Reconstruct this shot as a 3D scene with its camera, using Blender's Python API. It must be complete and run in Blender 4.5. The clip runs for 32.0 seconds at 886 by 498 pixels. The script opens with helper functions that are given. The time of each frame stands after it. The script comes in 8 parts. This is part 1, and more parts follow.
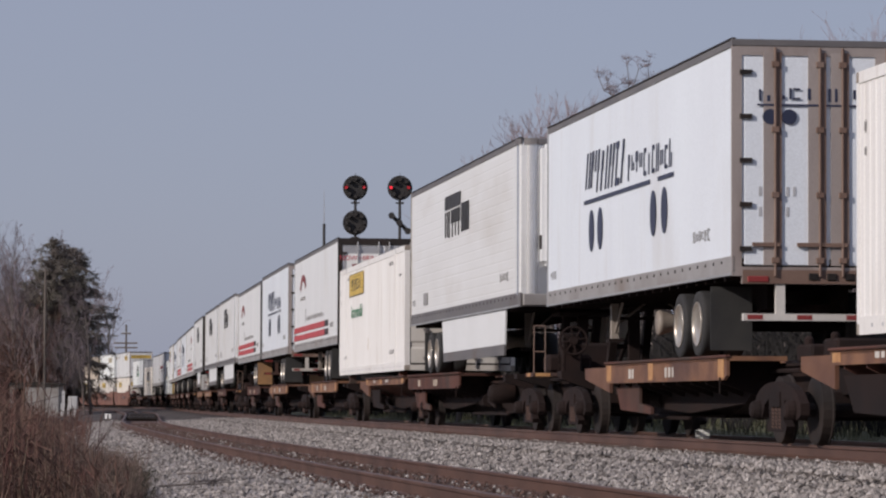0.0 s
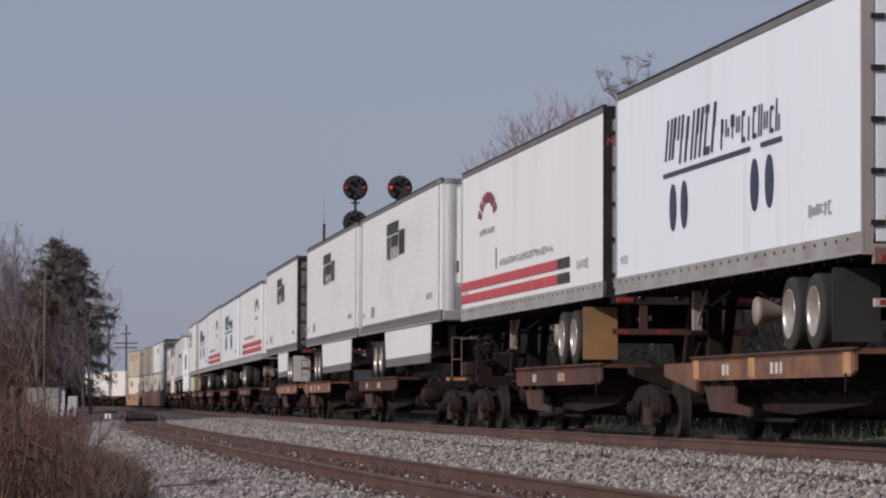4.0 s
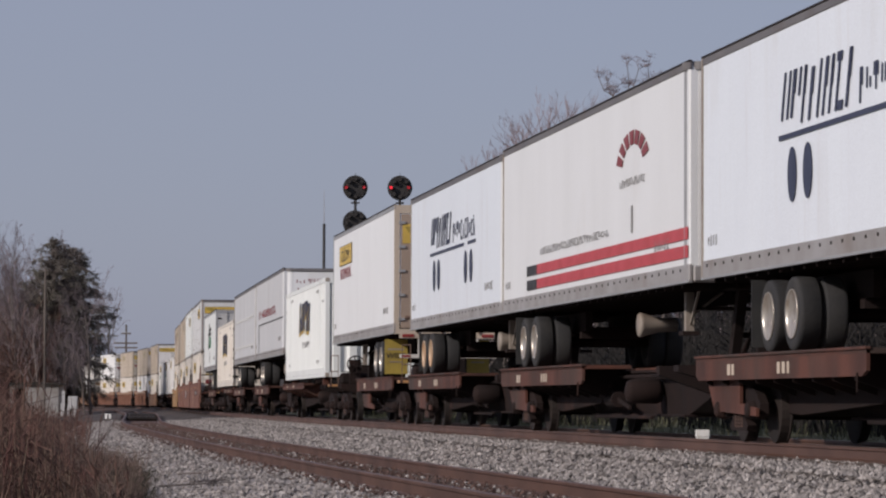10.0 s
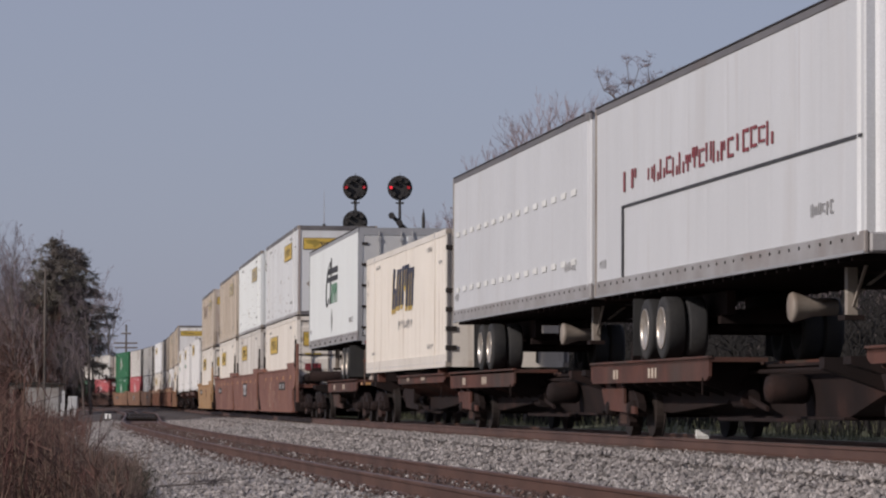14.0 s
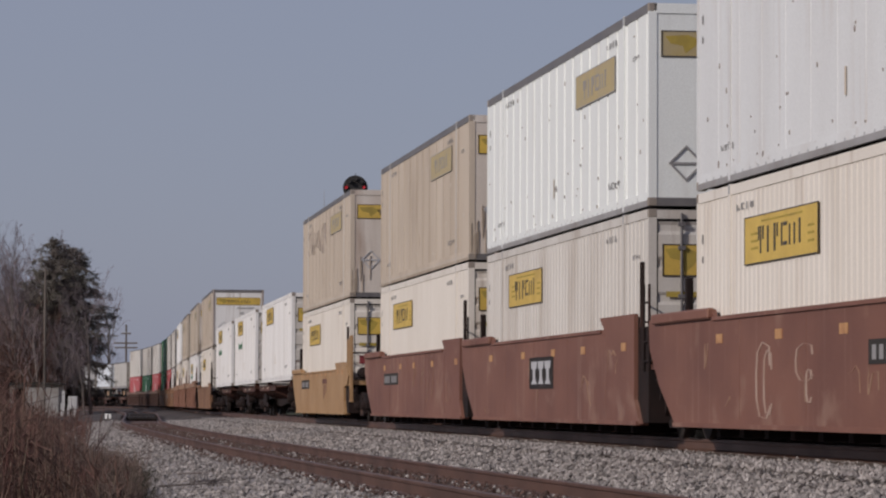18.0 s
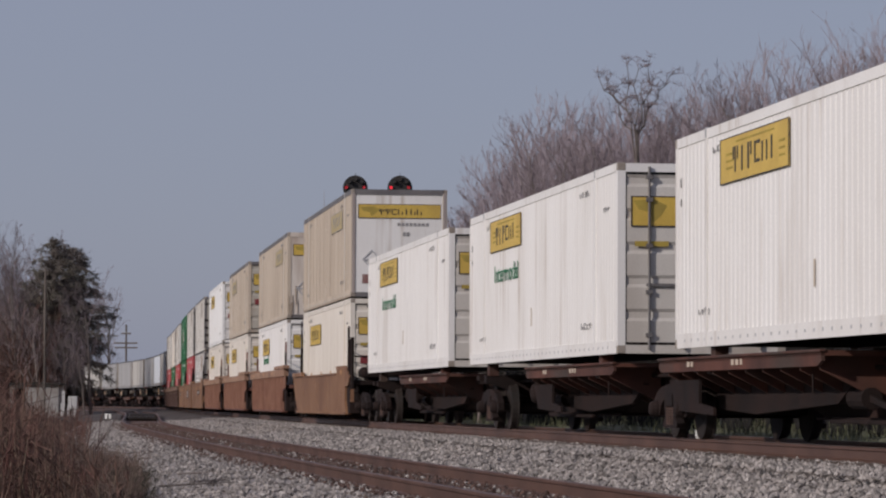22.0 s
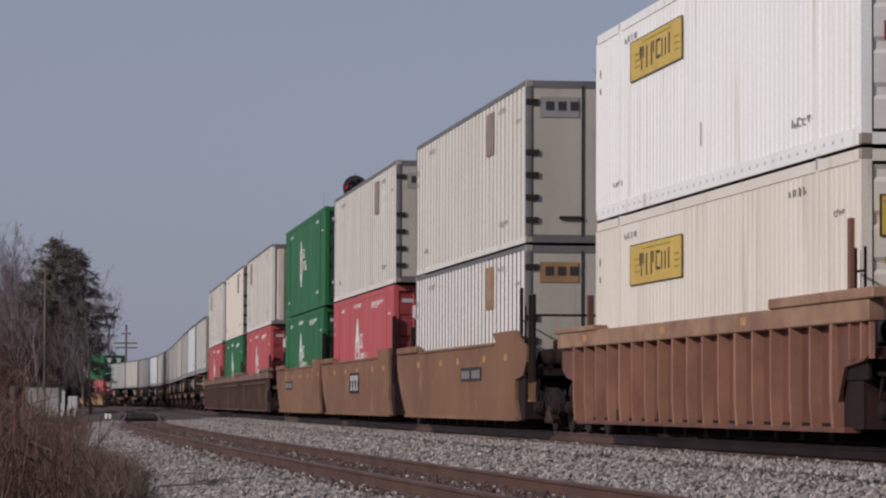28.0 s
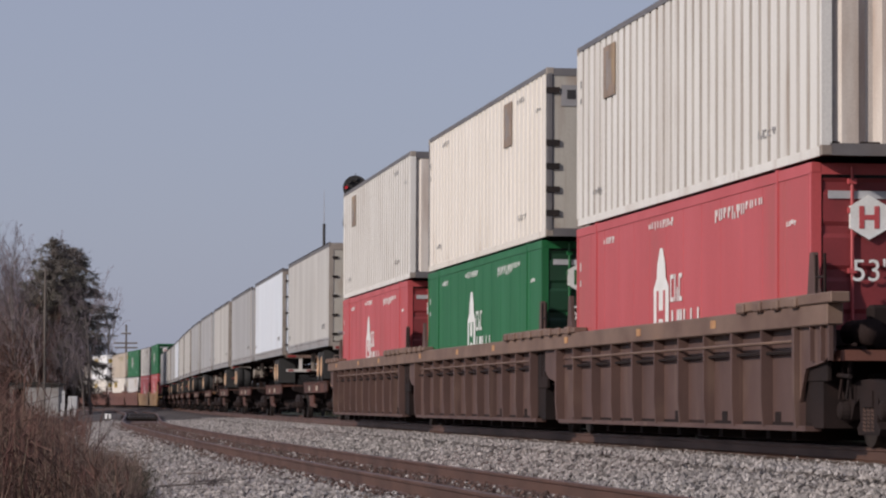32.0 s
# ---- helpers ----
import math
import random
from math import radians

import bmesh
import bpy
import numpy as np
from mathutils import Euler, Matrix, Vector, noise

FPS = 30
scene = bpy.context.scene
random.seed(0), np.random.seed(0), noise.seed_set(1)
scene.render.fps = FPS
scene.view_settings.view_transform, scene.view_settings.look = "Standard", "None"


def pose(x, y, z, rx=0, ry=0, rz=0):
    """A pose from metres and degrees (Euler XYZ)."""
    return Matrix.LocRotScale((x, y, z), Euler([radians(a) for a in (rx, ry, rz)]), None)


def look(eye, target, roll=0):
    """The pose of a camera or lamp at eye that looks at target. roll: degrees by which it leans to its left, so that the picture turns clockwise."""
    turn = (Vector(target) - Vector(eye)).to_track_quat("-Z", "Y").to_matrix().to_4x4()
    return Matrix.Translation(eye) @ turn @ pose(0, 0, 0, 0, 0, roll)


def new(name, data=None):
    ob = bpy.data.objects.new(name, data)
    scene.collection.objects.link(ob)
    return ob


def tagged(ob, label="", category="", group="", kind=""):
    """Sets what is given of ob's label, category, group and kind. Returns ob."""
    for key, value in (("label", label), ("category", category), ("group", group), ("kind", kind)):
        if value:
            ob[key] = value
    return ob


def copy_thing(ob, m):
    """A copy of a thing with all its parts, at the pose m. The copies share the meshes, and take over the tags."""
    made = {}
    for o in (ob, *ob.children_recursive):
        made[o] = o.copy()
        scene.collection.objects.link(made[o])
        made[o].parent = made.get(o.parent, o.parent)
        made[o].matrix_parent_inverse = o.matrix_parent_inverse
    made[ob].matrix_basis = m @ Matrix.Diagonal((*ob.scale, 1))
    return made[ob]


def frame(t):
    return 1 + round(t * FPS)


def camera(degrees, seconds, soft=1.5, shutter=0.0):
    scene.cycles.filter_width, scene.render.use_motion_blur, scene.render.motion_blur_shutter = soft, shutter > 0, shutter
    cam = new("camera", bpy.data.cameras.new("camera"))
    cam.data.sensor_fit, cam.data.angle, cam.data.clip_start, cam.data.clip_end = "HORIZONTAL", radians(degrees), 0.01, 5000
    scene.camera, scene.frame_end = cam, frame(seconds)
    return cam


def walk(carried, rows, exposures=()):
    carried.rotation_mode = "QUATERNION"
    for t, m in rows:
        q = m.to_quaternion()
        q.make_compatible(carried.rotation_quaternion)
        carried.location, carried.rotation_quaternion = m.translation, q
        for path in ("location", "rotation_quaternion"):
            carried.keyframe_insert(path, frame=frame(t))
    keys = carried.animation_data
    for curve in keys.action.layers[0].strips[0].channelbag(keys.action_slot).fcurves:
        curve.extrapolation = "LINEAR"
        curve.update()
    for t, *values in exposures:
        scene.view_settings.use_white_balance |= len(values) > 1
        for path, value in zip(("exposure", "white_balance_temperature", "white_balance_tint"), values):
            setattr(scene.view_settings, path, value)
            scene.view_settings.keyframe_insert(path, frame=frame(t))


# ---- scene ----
# the clip's own slow drift of exposure: seconds, stops
EXPOSURES = [(0, 0.02), (2, -0.07), (7, -0.07), (13, -0.05), (17, -0.1), (18, -0.25), (19, -0.3), (21, -0.22), (24, -0.2), (27, -0.22), (28, -0.21), (29, -0.12), (30, 0.04), (31, 0.13), (32, 0.09)]
HAZE, HAZE_TONE, SKY_POWER, SUN_POWER = 0.8, (3.0, 3.28, 4.35, 1), 0.10, 3.3
TINT = 13.5
# Camera: on a low stand beside the line, long lens, standing still.
CLIP = 32.0
cam = camera(14.879, CLIP, soft=2.2)
EYE = pose(0.0, 0.0, 0.479, 90 + 2.613, -0.229, 0.0)
walk(cam, [(0.0, EYE), (CLIP, EYE)], exposures=[(t, e, 6500, TINT) for t, e in EXPOSURES])

# ---- the line: heading along the near face of the train, by distance back along the track ----
KNOTS = np.array([-60, 0, 50, 100, 150, 200, 250, 300, 350, 400, 470], float)
HEADS = np.array([0.2379, 0.1494, 0.1277, 0.1136, 0.1072, 0.0973, 0.0966, 0.1132, 0.1590, 0.2157, 0.2882])


def natural_spline(k, h, at):
    n = len(k)
    a, b, d = np.zeros((n, n)), np.zeros(n), np.diff(k)
    a[0, 0] = a[-1, -1] = 1
    for i in range(1, n - 1):
        a[i, i - 1], a[i, i], a[i, i + 1] = d[i - 1], 2 * (d[i - 1] + d[i]), d[i]
        b[i] = 6 * ((h[i + 1] - h[i]) / d[i] - (h[i] - h[i - 1]) / d[i - 1])
    m = np.linalg.solve(a, b)
    i = np.clip(np.searchsorted(k, at) - 1, 0, n - 2)
    lo, hi, dd = at - k[i], k[i + 1] - at, d[i]
    return m[i] * hi ** 3 / (6 * dd) + m[i + 1] * lo ** 3 / (6 * dd) + (h[i] / dd - m[i] * dd / 6) * hi + (h[i + 1] / dd - m[i + 1] * dd / 6) * lo


GRID = np.arange(-760.0, 1140.0, 1.0)
HEAD = natural_spline(KNOTS, HEADS, np.clip(GRID, -40, 470))
HEAD = HEAD + np.clip(GRID - 470, 0, 120) * 0.0014
PX = np.concatenate([[0], np.cumsum(-(np.sin(HEAD[1:]) + np.sin(HEAD[:-1])) / 2)])
PY = np.concatenate([[0], np.cumsum((np.cos(HEAD[1:]) + np.cos(HEAD[:-1])) / 2)])
ZERO = int(np.argmin(abs(GRID)))
PX, PY = PX - PX[ZERO] + 6.6086, PY - PY[ZERO] + 23.0248
HALF = 1.30                      # half the width of the loads


def on_line(s, side=0.0):
    """The main track's centre line at s, moved to the far side by side metres: x, y, heading."""
    th = np.interp(s, GRID, HEAD)
    o = HALF + side
    return np.interp(s, GRID, PX) + o * np.cos(th), np.interp(s, GRID, PY) + o * np.sin(th), th


def siding(s):
    """The nearer track: its distance from the main one and the height of its rails."""
    u = np.clip(s, -60, 145) / 100
    near, hump, fall = (np.clip((s - a) / b, 0, 1) for a, b in ((95, 60), (112, 44), (168, 50)))
    near, hump, fall = (v * v * (3 - 2 * v) for v in (near, hump, fall))
    return -(5.650 + 0.202 * u - 0.033 * u * u) + 0.95 * near, -0.305 - 0.0076 * u + 0.073 * u * u * (u > 0) + 0.13 * hump - 0.25 * fall


def travelled(t):
    return 20.2082 * (t - 16) + 0.031436 * (t - 16) ** 2


def ride(place, t, z, half=6.2):
    """The pose of a load or car at its place in the train (its middle), t seconds in."""
    s = place - travelled(t)
    xa, ya, _ = on_line(s + half)
    xb, yb, _ = on_line(s - half)
    xm, ym, _ = on_line(s)
    return pose((xa + xb) / 4 + xm / 2, (ya + yb) / 4 + ym / 2, z, 0, 0, math.degrees(math.atan2(yb - ya, xb - xa)))


RIDERS = []                      # (thing, place, z, half)
# ---- light: hazy low sun from behind the camera's left shoulder, pale blue sky ----
SUN_FROM = Vector((-0.735, -0.53, 0.43)).normalized()
sun_el, sun_az = math.asin(SUN_FROM.z), math.atan2(SUN_FROM.x, SUN_FROM.y)
world = bpy.data.worlds.new("sky")
scene.world = world
world.use_nodes = True
wn, wl = world.node_tree.nodes, world.node_tree.links
sky = wn.new("ShaderNodeTexSky")
sky.sky_type, sky.sun_disc, sky.sun_elevation, sky.sun_rotation = "NISHITA", False, sun_el, sun_az
sky.air_density, sky.dust_density, sky.ozone_density, sky.altitude = 1.0, 1.6, 2.0, 200
tint = wn.new("ShaderNodeMix")
tint.data_type, tint.blend_type = "RGBA", "MIX"
tint.inputs[0].default_value = HAZE
tint.inputs[7].default_value = HAZE_TONE
wl.new(sky.outputs[0], tint.inputs[6])
wl.new(tint.outputs[2], wn["Background"].inputs[0])
wn["Background"].inputs[1].default_value = SKY_POWER
sun = new("sun", bpy.data.lights.new("sun", "SUN"))
sun.data.energy, sun.data.angle, sun.data.color = SUN_POWER, radians(1.5), (1.0, 0.93, 0.85)
sun.matrix_world = look(SUN_FROM * 100, (0, 0, 0))


# ---- materials ----
def surface(name, base, other=None, scale=1.5, rough=0.55, metal=0.0, bump=0.15, grain=50.0, dirt=None, dirt_from=0.55,
            dirt_to=0.8, dirt_scale=0.8, stretch=(1, 1, 1), lines=None, glow=0.0, spread=0.0, island=0.0, spec=0.5, streak=None):
    """A painted, rusty or earthy surface: two tones in patches, finer mottling, dirt in streaks, relief."""
    m = bpy.data.materials.new(name)
    m.use_nodes = True
    n, l = m.node_tree.nodes, m.node_tree.links
    b = n["Principled BSDF"]
    at, info = n.new("ShaderNodeTexCoord"), n.new("ShaderNodeObjectInfo")
    far = n.new("ShaderNodeVectorMath")
    far.operation = "MULTIPLY_ADD"
    comb = n.new("ShaderNodeCombineXYZ")
    for i in range(3):
        l.new(info.outputs["Random"], comb.inputs[i])
    far.inputs[1].default_value = (37.0, 53.0, 71.0)
    l.new(comb.outputs[0], far.inputs[0])
    l.new(at.outputs["Object"], far.inputs[2])
    squeeze = n.new("ShaderNodeMapping")
    squeeze.inputs["Scale"].default_value = stretch
    l.new(far.outputs[0], squeeze.inputs[0])

    def noise_at(sc, detail, vec):
        t = n.new("ShaderNodeTexNoise")
        t.inputs["Scale"].default_value, t.inputs["Detail"].default_value = sc, detail
        l.new(vec, t.inputs["Vector"])
        return t

    def ramp(src, lo, hi):
        r = n.new("ShaderNodeMapRange")
        r.inputs["From Min"].default_value, r.inputs["From Max"].default_value = lo, hi
        l.new(src, r.inputs["Value"])
        return r.outputs[0]

    def blend(fac, one, two, mode="MIX"):
        x = n.new("ShaderNodeMix")
        x.data_type, x.blend_type = "RGBA", mode
        for sock, val in ((x.inputs[0], fac), (x.inputs[6], one), (x.inputs[7], two)):
            if hasattr(val, "links"):
                l.new(val, sock)
            else:
                sock.default_value = val
        return x.outputs[2]

    base4 = (*base, 1)
    other4 = (*(other or [c * 0.86 for c in base]), 1)
    patches = noise_at(scale, 5, squeeze.outputs[0])
    col = blend(ramp(patches.outputs["Fac"], 0.35, 0.68), base4, other4)
    fine = noise_at(grain, 3, far.outputs[0])
    col = blend(0.22, col, blend(ramp(fine.outputs["Fac"], 0.3, 0.7), (0.35, 0.35, 0.35, 1), (1, 1, 1, 1)), "MULTIPLY")
    if dirt:
        d = noise_at(dirt_scale, 8, squeeze.outputs[0])
        col = blend(ramp(d.outputs["Fac"], dirt_from, dirt_to), col, (*dirt, 1))
    if streak:
        runs = n.new("ShaderNodeMapping")
        runs.inputs["Scale"].default_value = (5.0, 5.0, 0.22)
        l.new(far.outputs[0], runs.inputs[0])
        fall = noise_at(1.0, 4, runs.outputs[0])
        where = noise_at(0.45, 3, far.outputs[0])
        both = n.new("ShaderNodeMath")
        both.operation = "MULTIPLY"
        l.new(ramp(fall.outputs["Fac"], 0.55, 0.72), both.inputs[0])
        l.new(ramp(where.outputs["Fac"], 0.42, 0.75), both.inputs[1])
        col = blend(both.outputs[0], col, (*streak, 1))
    if spread:
        col = blend(ramp(info.outputs["Random"], 0.0, 1.0), col, blend(spread, col, (0, 0, 0, 1)))
    if island:
        geo = n.new("ShaderNodeNewGeometry")
        col = blend(ramp(geo.outputs["Random Per Island"], 0.0, 1.0), col, blend(island, col, (0, 0, 0, 1)))
    l.new(col, b.inputs["Base Color"])
    r = n.new("ShaderNodeMapRange")
    r.inputs["To Min"].default_value, r.inputs["To Max"].default_value = max(0.03, rough - 0.1), min(1, rough + 0.12)
    l.new(patches.outputs["Fac"], r.inputs["Value"])
    l.new(r.outputs[0], b.inputs["Roughness"])
    b.inputs["Metallic"].default_value = metal
    b.inputs["Specular IOR Level"].default_value = spec
    if bump or lines:
        bp = n.new("ShaderNodeBump")
        bp.inputs["Strength"].default_value, bp.inputs["Distance"].default_value = bump, 0.02
        l.new(fine.outputs["Fac"], bp.inputs["Height"])
        l.new(bp.outputs[0], b.inputs["Normal"])
        if lines:
            axis, per_m, depth = lines
            w = n.new("ShaderNodeTexWave")
            w.bands_direction = axis
            w.inputs["Scale"].default_value = per_m / 3.1831
            l.new(at.outputs["Object"], w.inputs["Vector"])
            sharp = ramp(w.outputs["Fac"], 0.0, 0.12)
            b2 = n.new("ShaderNodeBump")
            b2.inputs["Strength"].default_value, b2.inputs["Distance"].default_value = depth, 0.015
            l.new(sharp, b2.inputs["Height"])
            l.new(bp.outputs[0], b2.inputs["Normal"])
            l.new(b2.outputs[0], b.inputs["Normal"])
    if glow:
        b.inputs["Emission Color"].default_value, b.inputs["Emission Strength"].default_value = base4, glow
    return m


M = {
    "white": surface("white_paint", (0.795, 0.805, 0.815), (0.74, 0.75, 0.76), 0.6, 0.35, bump=0.03, dirt=(0.55, 0.53, 0.50), dirt_from=0.56, dirt_to=0.95, stretch=(1, 1, 0.3), lines=("X", 0.82, 0.12)),
    "freshwhite": surface("fresh_white_paint", (0.86, 0.87, 0.88), (0.81, 0.82, 0.83), 0.6, 0.35, bump=0.02, dirt=(0.62, 0.61, 0.60), dirt_from=0.6, dirt_to=0.98, stretch=(1, 1, 0.3)),
    "quilt": surface("quilted_white_sheet", (0.755, 0.76, 0.765), (0.69, 0.69, 0.69), 0.6, 0.38, bump=0.03, dirt=(0.52, 0.49, 0.45), dirt_from=0.55, dirt_to=0.95, stretch=(0.35, 1, 1), lines=("Z", 5.5, 0.25)),
    "cool": surface("bluish_white_paint", (0.80, 0.845, 0.90), (0.75, 0.79, 0.85), 0.6, 0.33, bump=0.03, dirt=(0.56, 0.55, 0.54), dirt_from=0.58, dirt_to=0.95, stretch=(1, 1, 0.3), lines=("X", 0.82, 0.12), streak=(0.62, 0.62, 0.64)),
    "cream": surface("cream_paint", (0.76, 0.705, 0.635), (0.70, 0.645, 0.575), 0.7, 0.42, bump=0.04, dirt=(0.48, 0.42, 0.35), dirt_from=0.58, dirt_to=0.95, stretch=(1, 1, 0.25), streak=(0.36, 0.27, 0.20)),
    "boxwhite": surface("container_white", (0.83, 0.815, 0.80), (0.77, 0.75, 0.73), 0.7, 0.42, bump=0.04, dirt=(0.50, 0.46, 0.42), dirt_from=0.58, dirt_to=0.95, stretch=(1, 1, 0.25), streak=(0.40, 0.33, 0.27)),
    "brightwhite": surface("bright_white_paint", (0.88, 0.875, 0.87), (0.83, 0.825, 0.82), 0.7, 0.4, bump=0.04, dirt=(0.60, 0.57, 0.54), dirt_from=0.62, dirt_to=0.98, stretch=(1, 1, 0.25), streak=(0.50, 0.43, 0.36)),
    "cleanwhite": surface("clean_cool_white", (0.80, 0.825, 0.81), (0.76, 0.78, 0.77), 0.7, 0.42, bump=0.03, dirt=(0.58, 0.58, 0.56), dirt_from=0.62, dirt_to=0.98, stretch=(1, 1, 0.25), streak=(0.60, 0.60, 0.58)),
    "dullend": surface("stained_end_wall", (0.46, 0.43, 0.375), (0.38, 0.35, 0.30), 0.8, 0.5, bump=0.05, dirt=(0.24, 0.15, 0.10), dirt_from=0.56, dirt_to=0.78, dirt_scale=1.0, stretch=(1.2, 1.4, 0.4), streak=(0.20, 0.13, 0.09)),
    "emblem": surface("orange_brown_plate", (0.36, 0.20, 0.085), (0.26, 0.15, 0.08), 2.5, 0.5, bump=0.03, dirt=(0.16, 0.09, 0.06), dirt_from=0.55, dirt_to=0.8),
    "doortan": surface("dull_beige_doors", (0.37, 0.285, 0.225), (0.29, 0.22, 0.175), 0.8, 0.5, bump=0.05, dirt=(0.20, 0.14, 0.11), dirt_from=0.56, dirt_to=0.9, stretch=(1, 1, 0.4)),
    "mud": surface("oily_mud", (0.060, 0.044, 0.039), (0.038, 0.029, 0.027), 0.6, 0.9, bump=0.7, grain=10, dirt=(0.125, 0.10, 0.088), dirt_from=0.55, dirt_to=0.75, dirt_scale=0.4),
    "grimy": surface("grimy_weathered_white", (0.545, 0.525, 0.495), (0.45, 0.43, 0.405), 0.6, 0.5, bump=0.04, dirt=(0.33, 0.285, 0.25), dirt_from=0.53, dirt_to=0.85, stretch=(1, 1, 0.2), streak=(0.27, 0.22, 0.185)),
    "dimsheet": surface("dull_grey_sheet", (0.42, 0.415, 0.42), (0.34, 0.335, 0.335), 0.6, 0.5, bump=0.04, dirt=(0.27, 0.24, 0.22), dirt_from=0.55, dirt_to=0.9, stretch=(1, 1, 0.2), lines=("X", 0.82, 0.2), streak=(0.25, 0.21, 0.19)),
    "oldplacard": surface("faded_red_placard", (0.235, 0.105, 0.098), (0.30, 0.21, 0.19), 6.0, 0.5, bump=0.03),
    "chip": surface("pale_repair_paint", (0.62, 0.58, 0.52), (0.54, 0.49, 0.43), 4.0, 0.5, bump=0.03),
    "seam": surface("dirty_seam", (0.40, 0.33, 0.26), (0.30, 0.235, 0.18), 1.2, 0.7, bump=0.05, stretch=(1, 1, 0.4)),
    "coil": surface("rusty_spring", (0.085, 0.050, 0.040), (0.055, 0.034, 0.028), 3.0, 0.7, bump=0.1, spec=0.3),
    "hazetwig": surface("far_purplish_twigs", (0.300, 0.252, 0.278), (0.238, 0.197, 0.220), 0.6, 0.95, bump=0.1),
    "rustwhite": surface("rust_streaked_white", (0.70, 0.645, 0.59), (0.58, 0.505, 0.44), 0.8, 0.5, bump=0.06, dirt=(0.25, 0.145, 0.092), dirt_from=0.51, dirt_to=0.80, dirt_scale=1.3, stretch=(1.2, 1.6, 0.22)),
    "toprail": surface("dark_grey_rail", (0.115, 0.107, 0.112), (0.165, 0.155, 0.155), 1.4, 0.5, bump=0.08, dirt=(0.11, 0.08, 0.065), dirt_from=0.58, dirt_to=0.85),
    # the shade between deep ribs is put into this colour along with grime
    "groove": surface("shaded_grimy_groove", (0.17, 0.135, 0.115), (0.11, 0.085, 0.072), 1.5, 0.8, bump=0.1, stretch=(1, 1, 0.3)),
    # worn rib edges, painted paler still for the sun they catch
    "litrib": surface("lit_worn_rib_edge", (0.335, 0.175, 0.120), (0.230, 0.108, 0.074), 1.5, 0.65, bump=0.12),
    "chord": surface("weathered_chord", (0.36, 0.225, 0.145), (0.22, 0.115, 0.078), 2.2, 0.65, bump=0.15, dirt=(0.16, 0.085, 0.06), dirt_from=0.52, dirt_to=0.75, stretch=(0.6, 1, 1)),
    "sheet": surface("pale_grey_sheet", (0.62, 0.625, 0.64), (0.56, 0.565, 0.58), 0.6, 0.4, bump=0.03, dirt=(0.44, 0.42, 0.41), dirt_from=0.58, dirt_to=0.95, stretch=(1, 1, 0.3), lines=("X", 0.82, 0.3), streak=(0.47, 0.45, 0.44)),
    "greywhite": surface("greyed_white_paint", (0.715, 0.725, 0.73), (0.65, 0.655, 0.66), 0.6, 0.42, bump=0.04, dirt=(0.47, 0.43, 0.40), dirt_from=0.56, dirt_to=0.92, stretch=(1, 1, 0.25), streak=(0.42, 0.34, 0.29)),
    "doorpost": surface("dull_door_post", (0.40, 0.345, 0.32), (0.31, 0.265, 0.25), 1.4, 0.5, metal=0.1, bump=0.08, dirt=(0.15, 0.10, 0.08), dirt_from=0.58, dirt_to=0.85, stretch=(1, 1, 0.4)),
    "oldpaint": surface("old_sprayed_paint", (0.40, 0.29, 0.235), (0.31, 0.20, 0.155), 2.0, 0.6, bump=0.05, dirt=(0.24, 0.13, 0.09), dirt_from=0.45, dirt_to=0.65),
    "dullwhite": surface("weathered_white", (0.62, 0.59, 0.55), (0.50, 0.46, 0.42), 0.8, 0.5, bump=0.06, dirt=(0.30, 0.24, 0.19), dirt_from=0.55, dirt_to=0.9, stretch=(1.2, 1, 0.2), streak=(0.22, 0.15, 0.11)),
    "tan": surface("weathered_beige", (0.565, 0.478, 0.385), (0.47, 0.39, 0.31), 0.5, 0.55, bump=0.06, dirt=(0.27, 0.21, 0.16), dirt_from=0.58, dirt_to=0.92, stretch=(1, 1, 0.25), streak=(0.22, 0.15, 0.105)),
    "grey": surface("grey_aluminium", (0.42, 0.42, 0.43), (0.34, 0.34, 0.35), 1.2, 0.42, metal=0.35, bump=0.05, dirt=(0.22, 0.20, 0.18), dirt_from=0.6, dirt_to=0.9),
    "rail": surface("dull_lower_rail", (0.375, 0.36, 0.36), (0.29, 0.27, 0.26), 1.4, 0.5, metal=0.2, bump=0.06, dirt=(0.20, 0.15, 0.12), dirt_from=0.55, dirt_to=0.85),
    "chrome": surface("polished_nose", (0.74, 0.74, 0.75), (0.62, 0.62, 0.63), 1.2, 0.22, metal=0.75, bump=0.02),
    "frame": surface("door_frame_brown_grey", (0.33, 0.29, 0.25), (0.25, 0.21, 0.18), 1.5, 0.55, bump=0.1, dirt=(0.14, 0.09, 0.06), dirt_from=0.55, dirt_to=0.85),
    "rustframe": surface("rusty_door_frame", (0.205, 0.130, 0.100), (0.145, 0.088, 0.066), 1.5, 0.6, bump=0.12, dirt=(0.30, 0.24, 0.21), dirt_from=0.58, dirt_to=0.85),
    "dark": surface("dark_steel", (0.018, 0.015, 0.0145), (0.033, 0.024, 0.021), 2.0, 0.7, bump=0.15, spec=0.25),
    "black": surface("black_rubber", (0.022, 0.022, 0.023), (0.035, 0.034, 0.033), 3.0, 0.75, bump=0.15),
    "tyre": surface("tyre_rubber", (0.020, 0.020, 0.022), (0.036, 0.034, 0.033), 3.0, 0.85, bump=0.25, grain=30),
    "rim": surface("wheel_rim", (0.58, 0.545, 0.495), (0.40, 0.33, 0.27), 5.0, 0.36, metal=0.6, bump=0.03),
    "rimrust": surface("rusty_wheel_rim", (0.45, 0.25, 0.13), (0.55, 0.42, 0.30), 3.0, 0.5, metal=0.2, bump=0.1),
